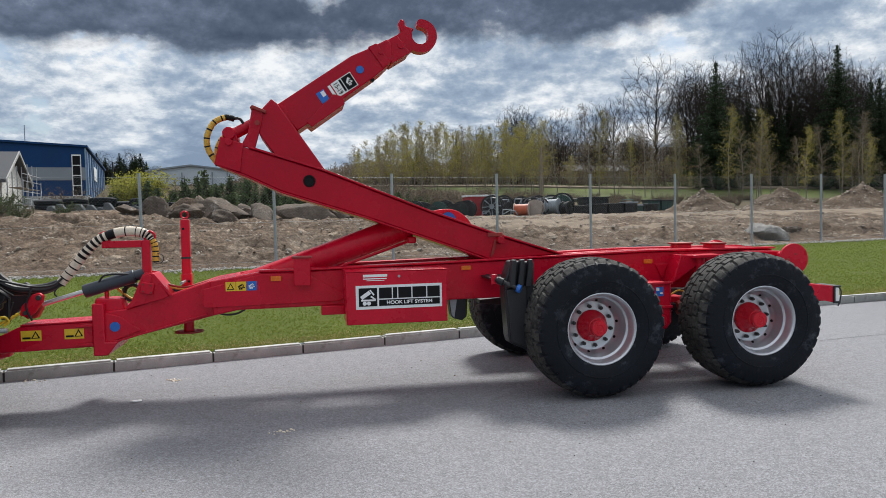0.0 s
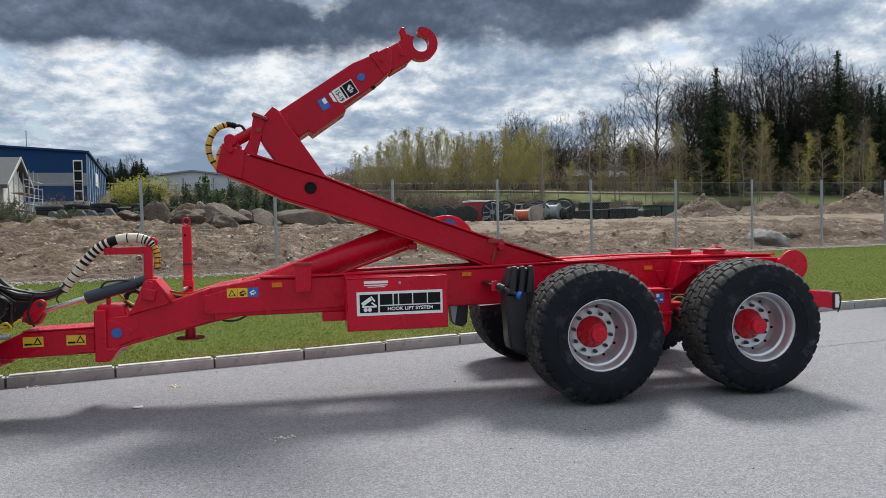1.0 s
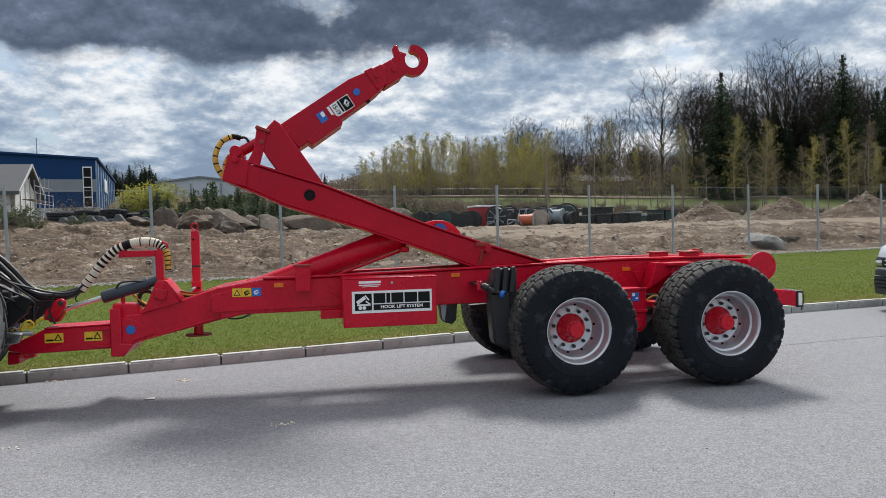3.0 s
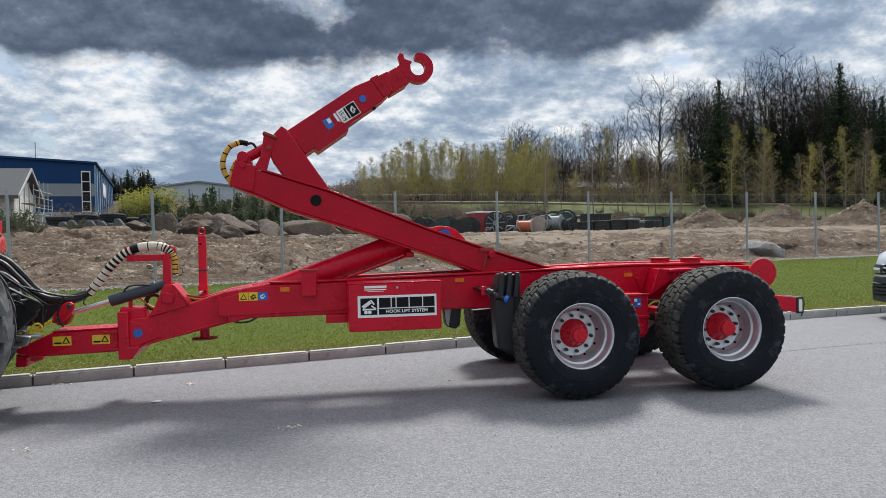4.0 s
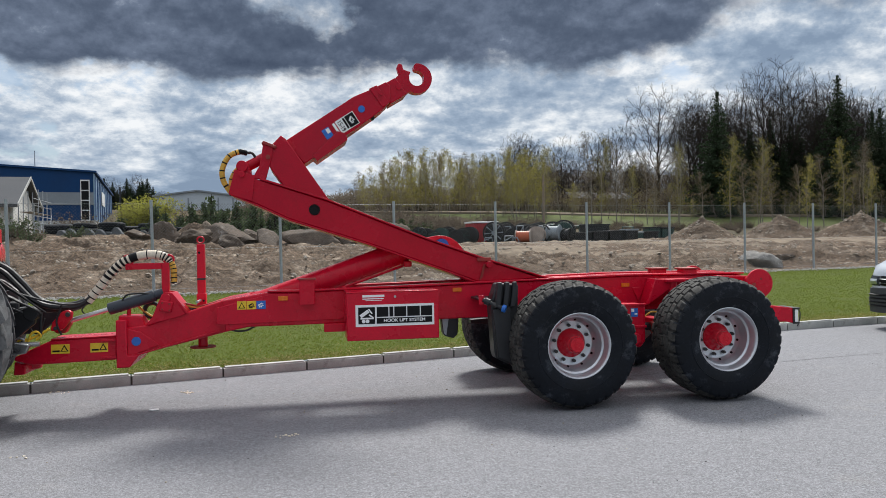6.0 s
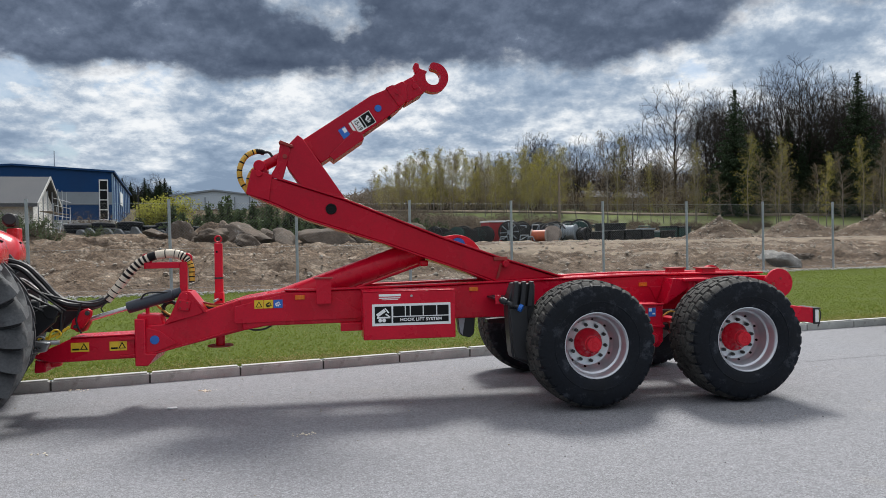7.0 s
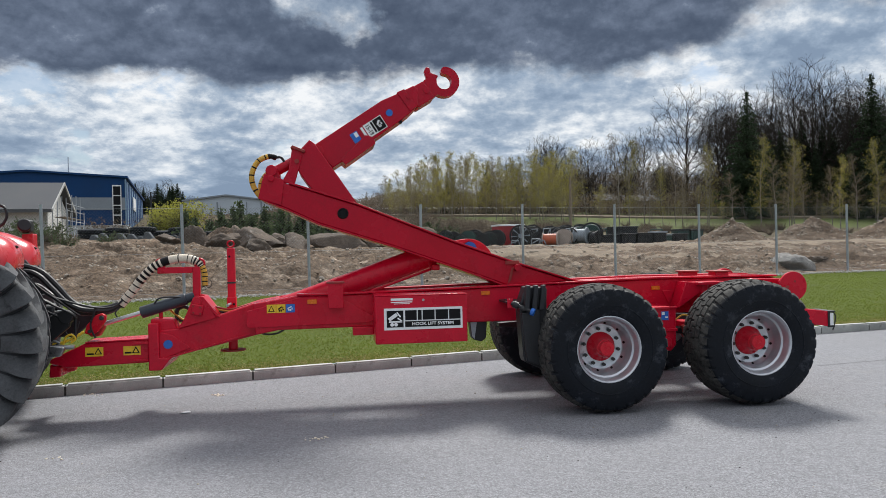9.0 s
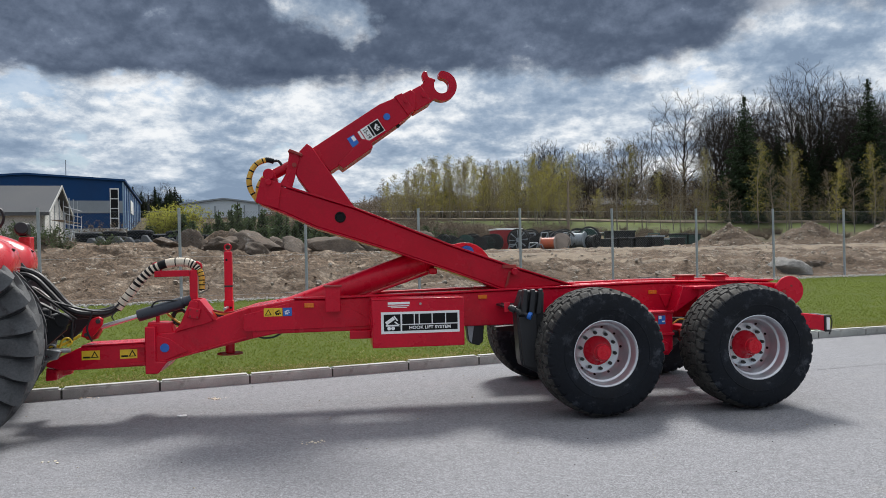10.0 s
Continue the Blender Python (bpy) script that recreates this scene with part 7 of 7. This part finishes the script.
def birch_tree(seed, h=12.0, leafm="leaf_birch", size=0.085, dens=3, wide=2.7):
    """A thin stem with rising boughs, hanging twigs and a haze of small leaves in an egg-shaped crown."""
    g = Growth(seed)
    r = g.r
    p, d = Vector((0, 0, -0.3)), Vector((r.gauss(0, 0.03), r.gauss(0, 0.03), 1))
    n = 20
    for s in range(n):
        t = s / n
        q = p + d * (h / n)
        g.limb(p, q, 0.085 * (1 - t) + 0.012, 0.085 * (1 - t - 1 / n) + 0.010, 5)
        d = (d + Vector((r.gauss(0, 0.04), r.gauss(0, 0.04), 0.06))).normalized()
        p = q
        if t < 0.18:
            continue
        girth = math.sin(math.pi * min(1, (t - 0.10) / 0.92) ** 0.8) + 0.10
        for _ in range(4):
            a = r.uniform(0, 6.28)
            e = Vector((math.cos(a), math.sin(a), r.uniform(0.2, 0.65) + 0.7 * t)).normalized()
            L = wide * girth * r.uniform(0.45, 1.15)
            b = p - Vector((0, 0, r.uniform(0, h / n)))
            for k in range(4):
                c = b + e * (L / 4)
                g.limb(b, c, 0.022 * (1 - k / 5), 0.018 * (1 - (k + 1) / 5), 3)
                e = (e + Vector((r.gauss(0, 0.14), r.gauss(0, 0.14), r.gauss(-0.06, 0.10)))).normalized()
                b = c
                for _ in range(2):
                    w = c + Vector((r.gauss(0, 0.24), r.gauss(0, 0.24), r.gauss(-0.16, 0.26)))
                    g.limb(c, w, 0.009, 0.006, 3)
                    for _ in range(dens):
                        u = r.random()
                        g.leaf(c.lerp(w, 0.4 + 0.7 * u) + Vector((r.gauss(0, 0.12), r.gauss(0, 0.12), r.gauss(-0.04, 0.13))), size * r.uniform(0.5, 1.2))
    return finish("birch_tree", g, M["bark_birch"], M[leafm], "slender birch with pale trunk and young yellow-green leaves" if leafm == "leaf_birch" else "slender birch with brownish budding twigs")


def spruce_tree(seed, h=17, width=5.2, m="needles"):
    g = Growth(seed)
    r = g.r
    g.limb(Vector((0, 0, -0.3)), Vector((0, 0, h)), 0.22, 0.02, 6)
    z = 1.0
    while z < h - 0.3:
        t = z / h
        L = width * 1.1 * (1 - t) ** 1.05 * r.uniform(0.75, 1.1) + 0.12
        k = 8 if t < 0.8 else 5
        a0 = r.uniform(0, 6.28)
        for j in range(k):
            a = a0 + 2 * math.pi * j / k + r.gauss(0, 0.2)
            e = Vector((math.cos(a), math.sin(a), 0.18 - 0.45 * (1 - t)))
            b = Vector((0, 0, z + r.gauss(0, 0.12)))
            tip = b + e * L * r.uniform(0.7, 1.1)
            g.limb(b, tip, 0.03, 0.008, 3)
            m_ = max(3, int(L * 4.2))
            for i in range(m_):
                u = (i + 0.6) / m_
                c = b.lerp(tip, u)
                for _ in range(2 + int(1.6 * u * L)):
                    sp = 0.10 + 0.13 * u * L * (1.15 - u)
                    g.leaf(c + Vector((r.gauss(0, sp), r.gauss(0, sp), r.gauss(-0.10, 0.11))), (0.30 - 0.10 * u) * (1.0 - 0.35 * t) * r.uniform(0.6, 1.2))
        z += 0.36 + 0.22 * (1 - t)
    return finish("spruce_tree", g, M["bark"], M[m], "dark green spruce with drooping boughs" if m == "needles" else "young green pine among boulders")


def bush(seed, n, spread, h, leafm, size, leaves, label, name="bush"):
    g = Growth(seed)
    r = g.r
    for _ in range(n):
        a = r.uniform(0, 6.28)
        b = Vector((spread * 0.10 * r.random() * math.cos(a), spread * 0.10 * r.random() * math.sin(a), -0.1))
        e = Vector((math.cos(a) * spread / h * r.uniform(0.2, 0.9), math.sin(a) * spread / h * r.uniform(0.2, 0.9), 1)).normalized()
        L = h * r.uniform(0.6, 1.1)
        for k in range(5):
            c = b + e * (L / 5)
            g.limb(b, c, 0.02 * (1 - k / 6), 0.02 * (1 - (k + 1) / 6), 3)
            e = (e + Vector((r.gauss(0, 0.15), r.gauss(0, 0.15), 0))).normalized()
            b = c
            for _ in range(leaves):
                w = c + Vector((r.gauss(0, 0.22), r.gauss(0, 0.22), r.gauss(0, 0.2))) * h * 0.3
                if r.random() < 0.4:
                    g.limb(c, w, 0.007, 0.003, 3)
                g.leaf(w, size * r.uniform(0.5, 1.2))
    return finish(name, g, M["twig"], M[leafm], label, "bush")


bares = [bare_tree(1), bare_tree(2, 19, 4.8, 0.3), bare_tree(3, 19, 6.2, 0.2), bare_tree(4, 19, 4.2, 0.35)]
birches = [birch_tree(11), birch_tree(12, wide=2.2), birch_tree(13, wide=3.2)]
rusts = [birch_tree(21, 12, "leaf_rust", 0.075), birch_tree(22, 12, "leaf_rust", 0.075, wide=2.1), birch_tree(23, 12, "leaf_rust", 0.07, wide=3.1)]
spruces = [spruce_tree(s) for s in (31, 32)]
used = set()


def plant(stock, i, x, y, scale, yaw, squash=1.0):
    """Places the i-th of a kind, or a copy of it."""
    src = stock[i % len(stock)]
    m = Matrix.Translation((x, y, height(x, min(y, 400)))) @ Matrix.Rotation(yaw, 4, "Z")
    if src.name in used:
        ob = copy_thing(src, m)
    else:
        used.add(src.name)
        ob = src
    ob.matrix_basis = m @ Matrix.Diagonal((scale * squash, scale * squash, scale, 1))
    return ob


rt = random.Random(77)
# the wood on the right: tall bare crowns, dark spruces between, birches along its edge
WOOD = ((54.5, 20), (59, 18.5), (63.5, 19), (67.5, 19), (71, 21), (74.5, 23.5), (78, 24.5), (81, 23.5), (84, 22.5), (88, 22), (92, 22), (97, 22), (49, 13.5), (45, 12.5), (40, 12), (35.5, 12.2), (33, 12.5), (30.5, 11.5))
for i, (x, h) in enumerate(WOOD):
    plant(bares, i, x + rt.uniform(-0.8, 0.8), 110 + rt.uniform(-4, 6), h / 19.0, rt.uniform(0, 6.28))
for i in range(20):
    x = rt.uniform(66, 106)
    plant(bares, i, x, 120 + rt.uniform(0, 10), rt.uniform(18, 23) / 19.0, rt.uniform(0, 6.28))
for i, (x, h, y) in enumerate(((60.3, 19.5, 100), (81.2, 22.5, 100), (90.5, 18, 102), (76, 16, 110), (79, 15, 109), (72, 14, 110), (82, 15.5, 111), (85, 16, 110), (94, 18, 108), (98, 18, 109), (69, 13, 109))):
    plant(spruces, i, x, y, h / 17, rt.uniform(0, 6.28))
for i in range(60):
    plant(spruces, i, 67.5 + i * 0.6 + rt.uniform(-1, 1), 106 + rt.uniform(0, 11), rt.uniform(9, 14) / 17, rt.uniform(0, 6.28), 1.15)
# smaller bare trees and dark undergrowth towards the grove
for i in range(44):
    plant(bares, i, 24 + i * 1.1 + rt.uniform(-1, 1), 118 + rt.uniform(-4, 10), rt.uniform(5.5, 9.5) / 19, rt.uniform(0, 6.28), 1.15)
# edge of the wood
for i in range(34):
    x = 33 + i * 1.8 + rt.uniform(-0.9, 0.9)
    k = (rusts, birches, rusts)[i % 3]
    plant(k, i, x, 84 + rt.uniform(-4, 5), rt.uniform(7, 12) / 12, rt.uniform(0, 6.28))
# the birch grove in the middle
for i in range(84):
    x = rt.uniform(5.5, 33)
    hgt = 4.6 + 3.6 * min(1, (x - 4) / 9)
    k = (birches, birches, rusts, birches)[i % 4]
    plant(k, i, x, 98 + rt.uniform(-9, 14), hgt * rt.uniform(0.75, 1.15) / 11.5, rt.uniform(0, 6.28))
for i in range(4):
    plant(spruces, i, rt.uniform(12, 26), 112 + rt.uniform(0, 6), rt.uniform(6.5, 8) / 17, 1.0 * i)
# saplings and low growth under the grove and along the wood
for i in range(80):
    x = 5 + i * 1.15 + rt.uniform(-1, 1)
    plant((rusts, rusts, birches)[i % 3], i, x, 98 + rt.uniform(-6, 8), rt.uniform(2.5, 5.0) / 11.5, rt.uniform(0, 6.28), 1.5)
# distant trees on the left and single ones on the skyline
for i in range(28):
    plant(bares if i % 5 == 2 else spruces, i, -40.8 + i * 0.35 + rt.uniform(-0.4, 0.4), 150 + rt.uniform(-8, 8), rt.uniform(2.6, 6.2) / 17, i * 1.1, 1.5)
plant(spruces, 0, 0.6, 118, 3.4 / 17, 0.4)
for i in range(16):
    plant(rusts, i, -12 + i * 1.2, 125 + rt.uniform(-4, 10), rt.uniform(2.2, 3.6) / 11.5, i * 2.0)

# thickets behind the grove, as one mass of twigs and leaf buds
gt = Growth(88)
for i in range(44000):
    x = gt.r.uniform(-12, 120)
    y = 126 + gt.r.uniform(-6, 10) if i < 34000 else 107 + gt.r.uniform(-3, 3)
    z = height(x, y)
    hh = (1.2 + 2.4 * min(max(x / 10, 0), 1) + 3.2 * min(max((x - 26) / 20, 0), 1)) * gt.r.random() ** 0.8
    hh *= 1.0 if i < 34000 else 0.55
    p = Vector((x, y, z + hh))
    if i % 3 == 0:
        gt.limb(Vector((x + gt.r.gauss(0, 0.3), y, z - 0.1)), p + Vector((gt.r.gauss(0, 0.4), 0, 0.4)), 0.02, 0.010, 3)
    for _ in range(2):
        gt.leaf(p + Vector((gt.r.gauss(0, 0.4), gt.r.gauss(0, 0.4), gt.r.gauss(0, 0.4))), gt.r.uniform(0.07, 0.20))
nv = len(gt.v)
tk = mesh_thing("far_thicket", gt.v + gt.lv, gt.f + [tuple(j + nv for j in f) for f in gt.lf], [M["twig"], M["leaf_dead"]], "brown budding thicket behind the birch grove", "thicket", "stuff", mats=[0] * len(gt.f) + [1] * len(gt.lf))

# pale gravel road along the far side of the meadow
vs, fs = [], []
for i, x in enumerate(np.arange(-5, 130, 3.0)):
    for y in (100.0, 103.0):
        vs.append((x, y, height(x, y) + 0.22))
    for y in (100.0, 103.0):
        vs.append((x, y, height(x, y) - 0.6))
for i in range(len(vs) // 4 - 1):
    a = i * 4
    fs += [(a, a + 4, a + 5, a + 1), (a + 2, a + 6, a + 4, a), (a + 1, a + 5, a + 7, a + 3)]
mesh_thing("far_road", vs, fs, M["sand"], "pale gravel road on a low bank beyond the meadow", "road", "structure")

# sheds at the wood's edge and a pole by the field
for x0, x1, y0, h0, lab in ((41.0, 44.2, 112, 2.2, "small grey shed with pale roof at the wood's edge"), (46.5, 52.5, 114, 2.0, "long low shed with pale roof at the wood's edge")):
    z0 = height(x0, y0)
    sh = thing("shed", ((x0 + x1) / 2, y0, z0), lab, "shed")
    part("wall", box(B(), x0, x1, y0, y0 + 4, z0 - 1, z0 + h0), M["timber"], sh, smooth=False)
    bm = B()
    vv = [bm.verts.new(q) for q in ((x0 - 0.3, y0 - 0.4, z0 + h0 - 0.1), (x1 + 0.3, y0 - 0.4, z0 + h0 - 0.1), (x1 + 0.3, y0 + 2.2, z0 + h0 + 1.0), (x0 - 0.3, y0 + 2.2, z0 + h0 + 1.0), (x0 - 0.3, y0 - 0.4, z0 + h0), (x1 + 0.3, y0 - 0.4, z0 + h0), (x1 + 0.3, y0 + 2.2, z0 + h0 + 1.12), (x0 - 0.3, y0 + 2.2, z0 + h0 + 1.12))]
    for f in ((0, 1, 2, 3), (7, 6, 5, 4), (0, 4, 5, 1), (1, 5, 6, 2), (2, 6, 7, 3), (3, 7, 4, 0)):
        bm.faces.new([vv[i] for i in f])
    part("roof", bm, M["roof_grey"], sh, smooth=False)
pz = height(18.6, 58)
pole = tagged(part("utility_pole", cyl(B(), (18.6, 58, pz - 0.5), (18.6, 58, pz + 5.4), 0.12, 10, 0.085), M["timber"], None), "grey weathered timber utility pole", "pole")

# bushes: yellow willow, young pines, brown scrub
willow = bush(51, 60, 2.1, 3.1, "leaf_yellow", 0.075, 32, "yellow-green flowering willow bush", "willow_bush")
willow.matrix_basis = Matrix.Translation((-13.0, 50, height(-13.0, 50)))
ob = copy_thing(willow, Matrix.Translation((-14.5, 52, height(-14.5, 52))) @ Matrix.Rotation(2, 4, "Z"))
pine = spruce_tree(61, 3.2, 1.3, "needles_light")
pine.name = "young_pine"
pine["label"] = "young green pine among boulders"
first = True
for x, y, s in ((-7.8, 40.0, 0.78), (-6.5, 41.5, 0.72), (-5.4, 40.5, 0.8), (-9.2, 42.0, 0.7), (-4.2, 42.0, 0.75), (-2.6, 41.0, 0.7)):
    copy_thing(pine, Matrix.Translation((x, y, height(x, y))) @ Matrix.Rotation(x * 2, 4, "Z")).scale = (s, s, s * 1.05)
for i in range(80):
    x, y = rt.uniform(-22, 5), rt.uniform(47, 78)
    s = rt.uniform(0.40, 0.80)
    copy_thing(pine, Matrix.Translation((x, y, height(x, y) - 0.1)) @ Matrix.Rotation(i * 1.9, 4, "Z")).scale = (s * 1.2, s * 1.2, s * 0.8)
for i in range(62):
    x, y = -10.5 + (i % 31) * 0.44 + rt.uniform(-0.5, 0.5), 38 + rt.uniform(-2, 4) + 6 * (i // 31)
    s = rt.uniform(0.32, 0.66) * (1.25 if i == 8 else 1)
    m = Matrix.Translation((x, y, height(x, y))) @ Matrix.Rotation(i * 1.3, 4, "Z")
    o = pine if first else copy_thing(pine, m)
    o.matrix_basis = m @ Matrix.Diagonal((s, s, s * (1.15 if i == 6 else 0.8), 1))
    first = False
scrub = bush(71, 26, 1.6, 1.3, "leaf_dead", 0.05, 9, "leafless brown scrub bush", "scrub_bush")
weed = bush(73, 22, 1.5, 0.9, "needles_light", 0.045, 10, "low grey-green weeds on bare earth", "weed_bush")
weed.matrix_basis = Matrix.Translation((-14.2, 27.6, height(-14.2, 27.6)))
for wx_, wy_, ws_ in ((-15.3, 28.2, 1.2), (-13.2, 26.2, 0.8), (-14.9, 25.4, 0.9), (-12.4, 29.5, 0.8), (-16.2, 29.5, 1.3), (4.2, 50.0, 2.2), (5.6, 51.0, 2.4), (7.0, 51.5, 2.1), (3.0, 52.0, 1.9)):
    o = copy_thing(weed, Matrix.Translation((wx_, wy_, height(wx_, wy_))))
    o.matrix_basis = Matrix.Translation((wx_, wy_, height(wx_, wy_))) @ Matrix.Rotation(wx_ * 3, 4, "Z") @ Matrix.Diagonal((ws_, ws_, ws_, 1))
first = True
for i in range(180):
    x = rt.uniform(-6, 52)
    y = 56 + rt.uniform(0, 22) + x * 0.1
    if i < 14:
        x, y = rt.uniform(-16, -13), rt.uniform(25, 30)
    elif i < 40:
        x, y = rt.uniform(-24, 6), rt.uniform(48, 72)
    m = Matrix.Translation((x, y, height(x, y))) @ Matrix.Rotation(i * 1.7, 4, "Z")
    o = scrub if first else copy_thing(scrub, m)
    s = rt.uniform(0.7, 1.5) * (0.32 if i < 14 else 1.2 if x < 8 else 0.95 if x < 20 else 0.6)
    o.matrix_basis = m @ Matrix.Diagonal((s, s, s, 1))
    first = False


# ---- kerb stones, one metre each ----
kerb = thing("kerb", (0, 3.7, 0.0), "pale grey concrete kerb stones with open joints", "kerb", kind="structure")
kb = box(B(), 0.006, 0.994, 0, 0.13, -0.18, 0.10)
bmesh.ops.bevel(kb, geom=[e for e in kb.edges if all(v.co.z > 0 for v in e.verts)], offset=0.018, segments=2, affect="EDGES")
kerb_mesh = bpy.data.meshes.new("kerb_stone")
kb.to_mesh(kerb_mesh)
kb.free()
kerb_mesh.materials.append(M["kerb"])
kx = -4.395
rk = random.Random(9)
starts = []
while kx < 34:
    starts.append(kx)
    kx += 1.01 * math.cos(math.atan(0.247 - (0.012 * min(max(kx, 0), 20.5))))
kx = -4.395
while kx > -30:
    kx -= 1.01 * math.cos(math.atan(0.247))
    starts.append(kx)
for x in starts:
    y = kerb_y(x)
    x2 = x + 0.97
    a = math.atan2(kerb_y(x2) - y, 0.97)
    o = new("kerb_stone", kerb_mesh)
    o.parent = kerb
    o.matrix_basis = kerb.matrix_basis.inverted() @ Matrix.Translation((x, y, rk.uniform(-0.006, 0.006))) @ Matrix.Rotation(a, 4, "Z") @ Matrix.Rotation(radians(rk.uniform(-0.3, 0.3)), 4, "X")
M["joint"] = mat("dark_joint_mortar", (0.07, 0.068, 0.062), 0.95, var=0.2, scale=6, fine=60, bump=0.2, spec=0.1)
bm = B()
row = []
for x in np.arange(-30, 34, 0.5):
    y = kerb_y(x)
    row.append([bm.verts.new((x, y + dy_, z)) for dy_, z in ((0.012, -0.15), (0.012, 0.075), (0.115, 0.08), (0.115, -0.15))])
for a, b in zip(row, row[1:]):
    for k in range(3):
        bm.faces.new((a[k], a[k + 1], b[k + 1], b[k]))
part("kerb_bedding", bm, M["joint"], kerb, "dark mortar in the joints")
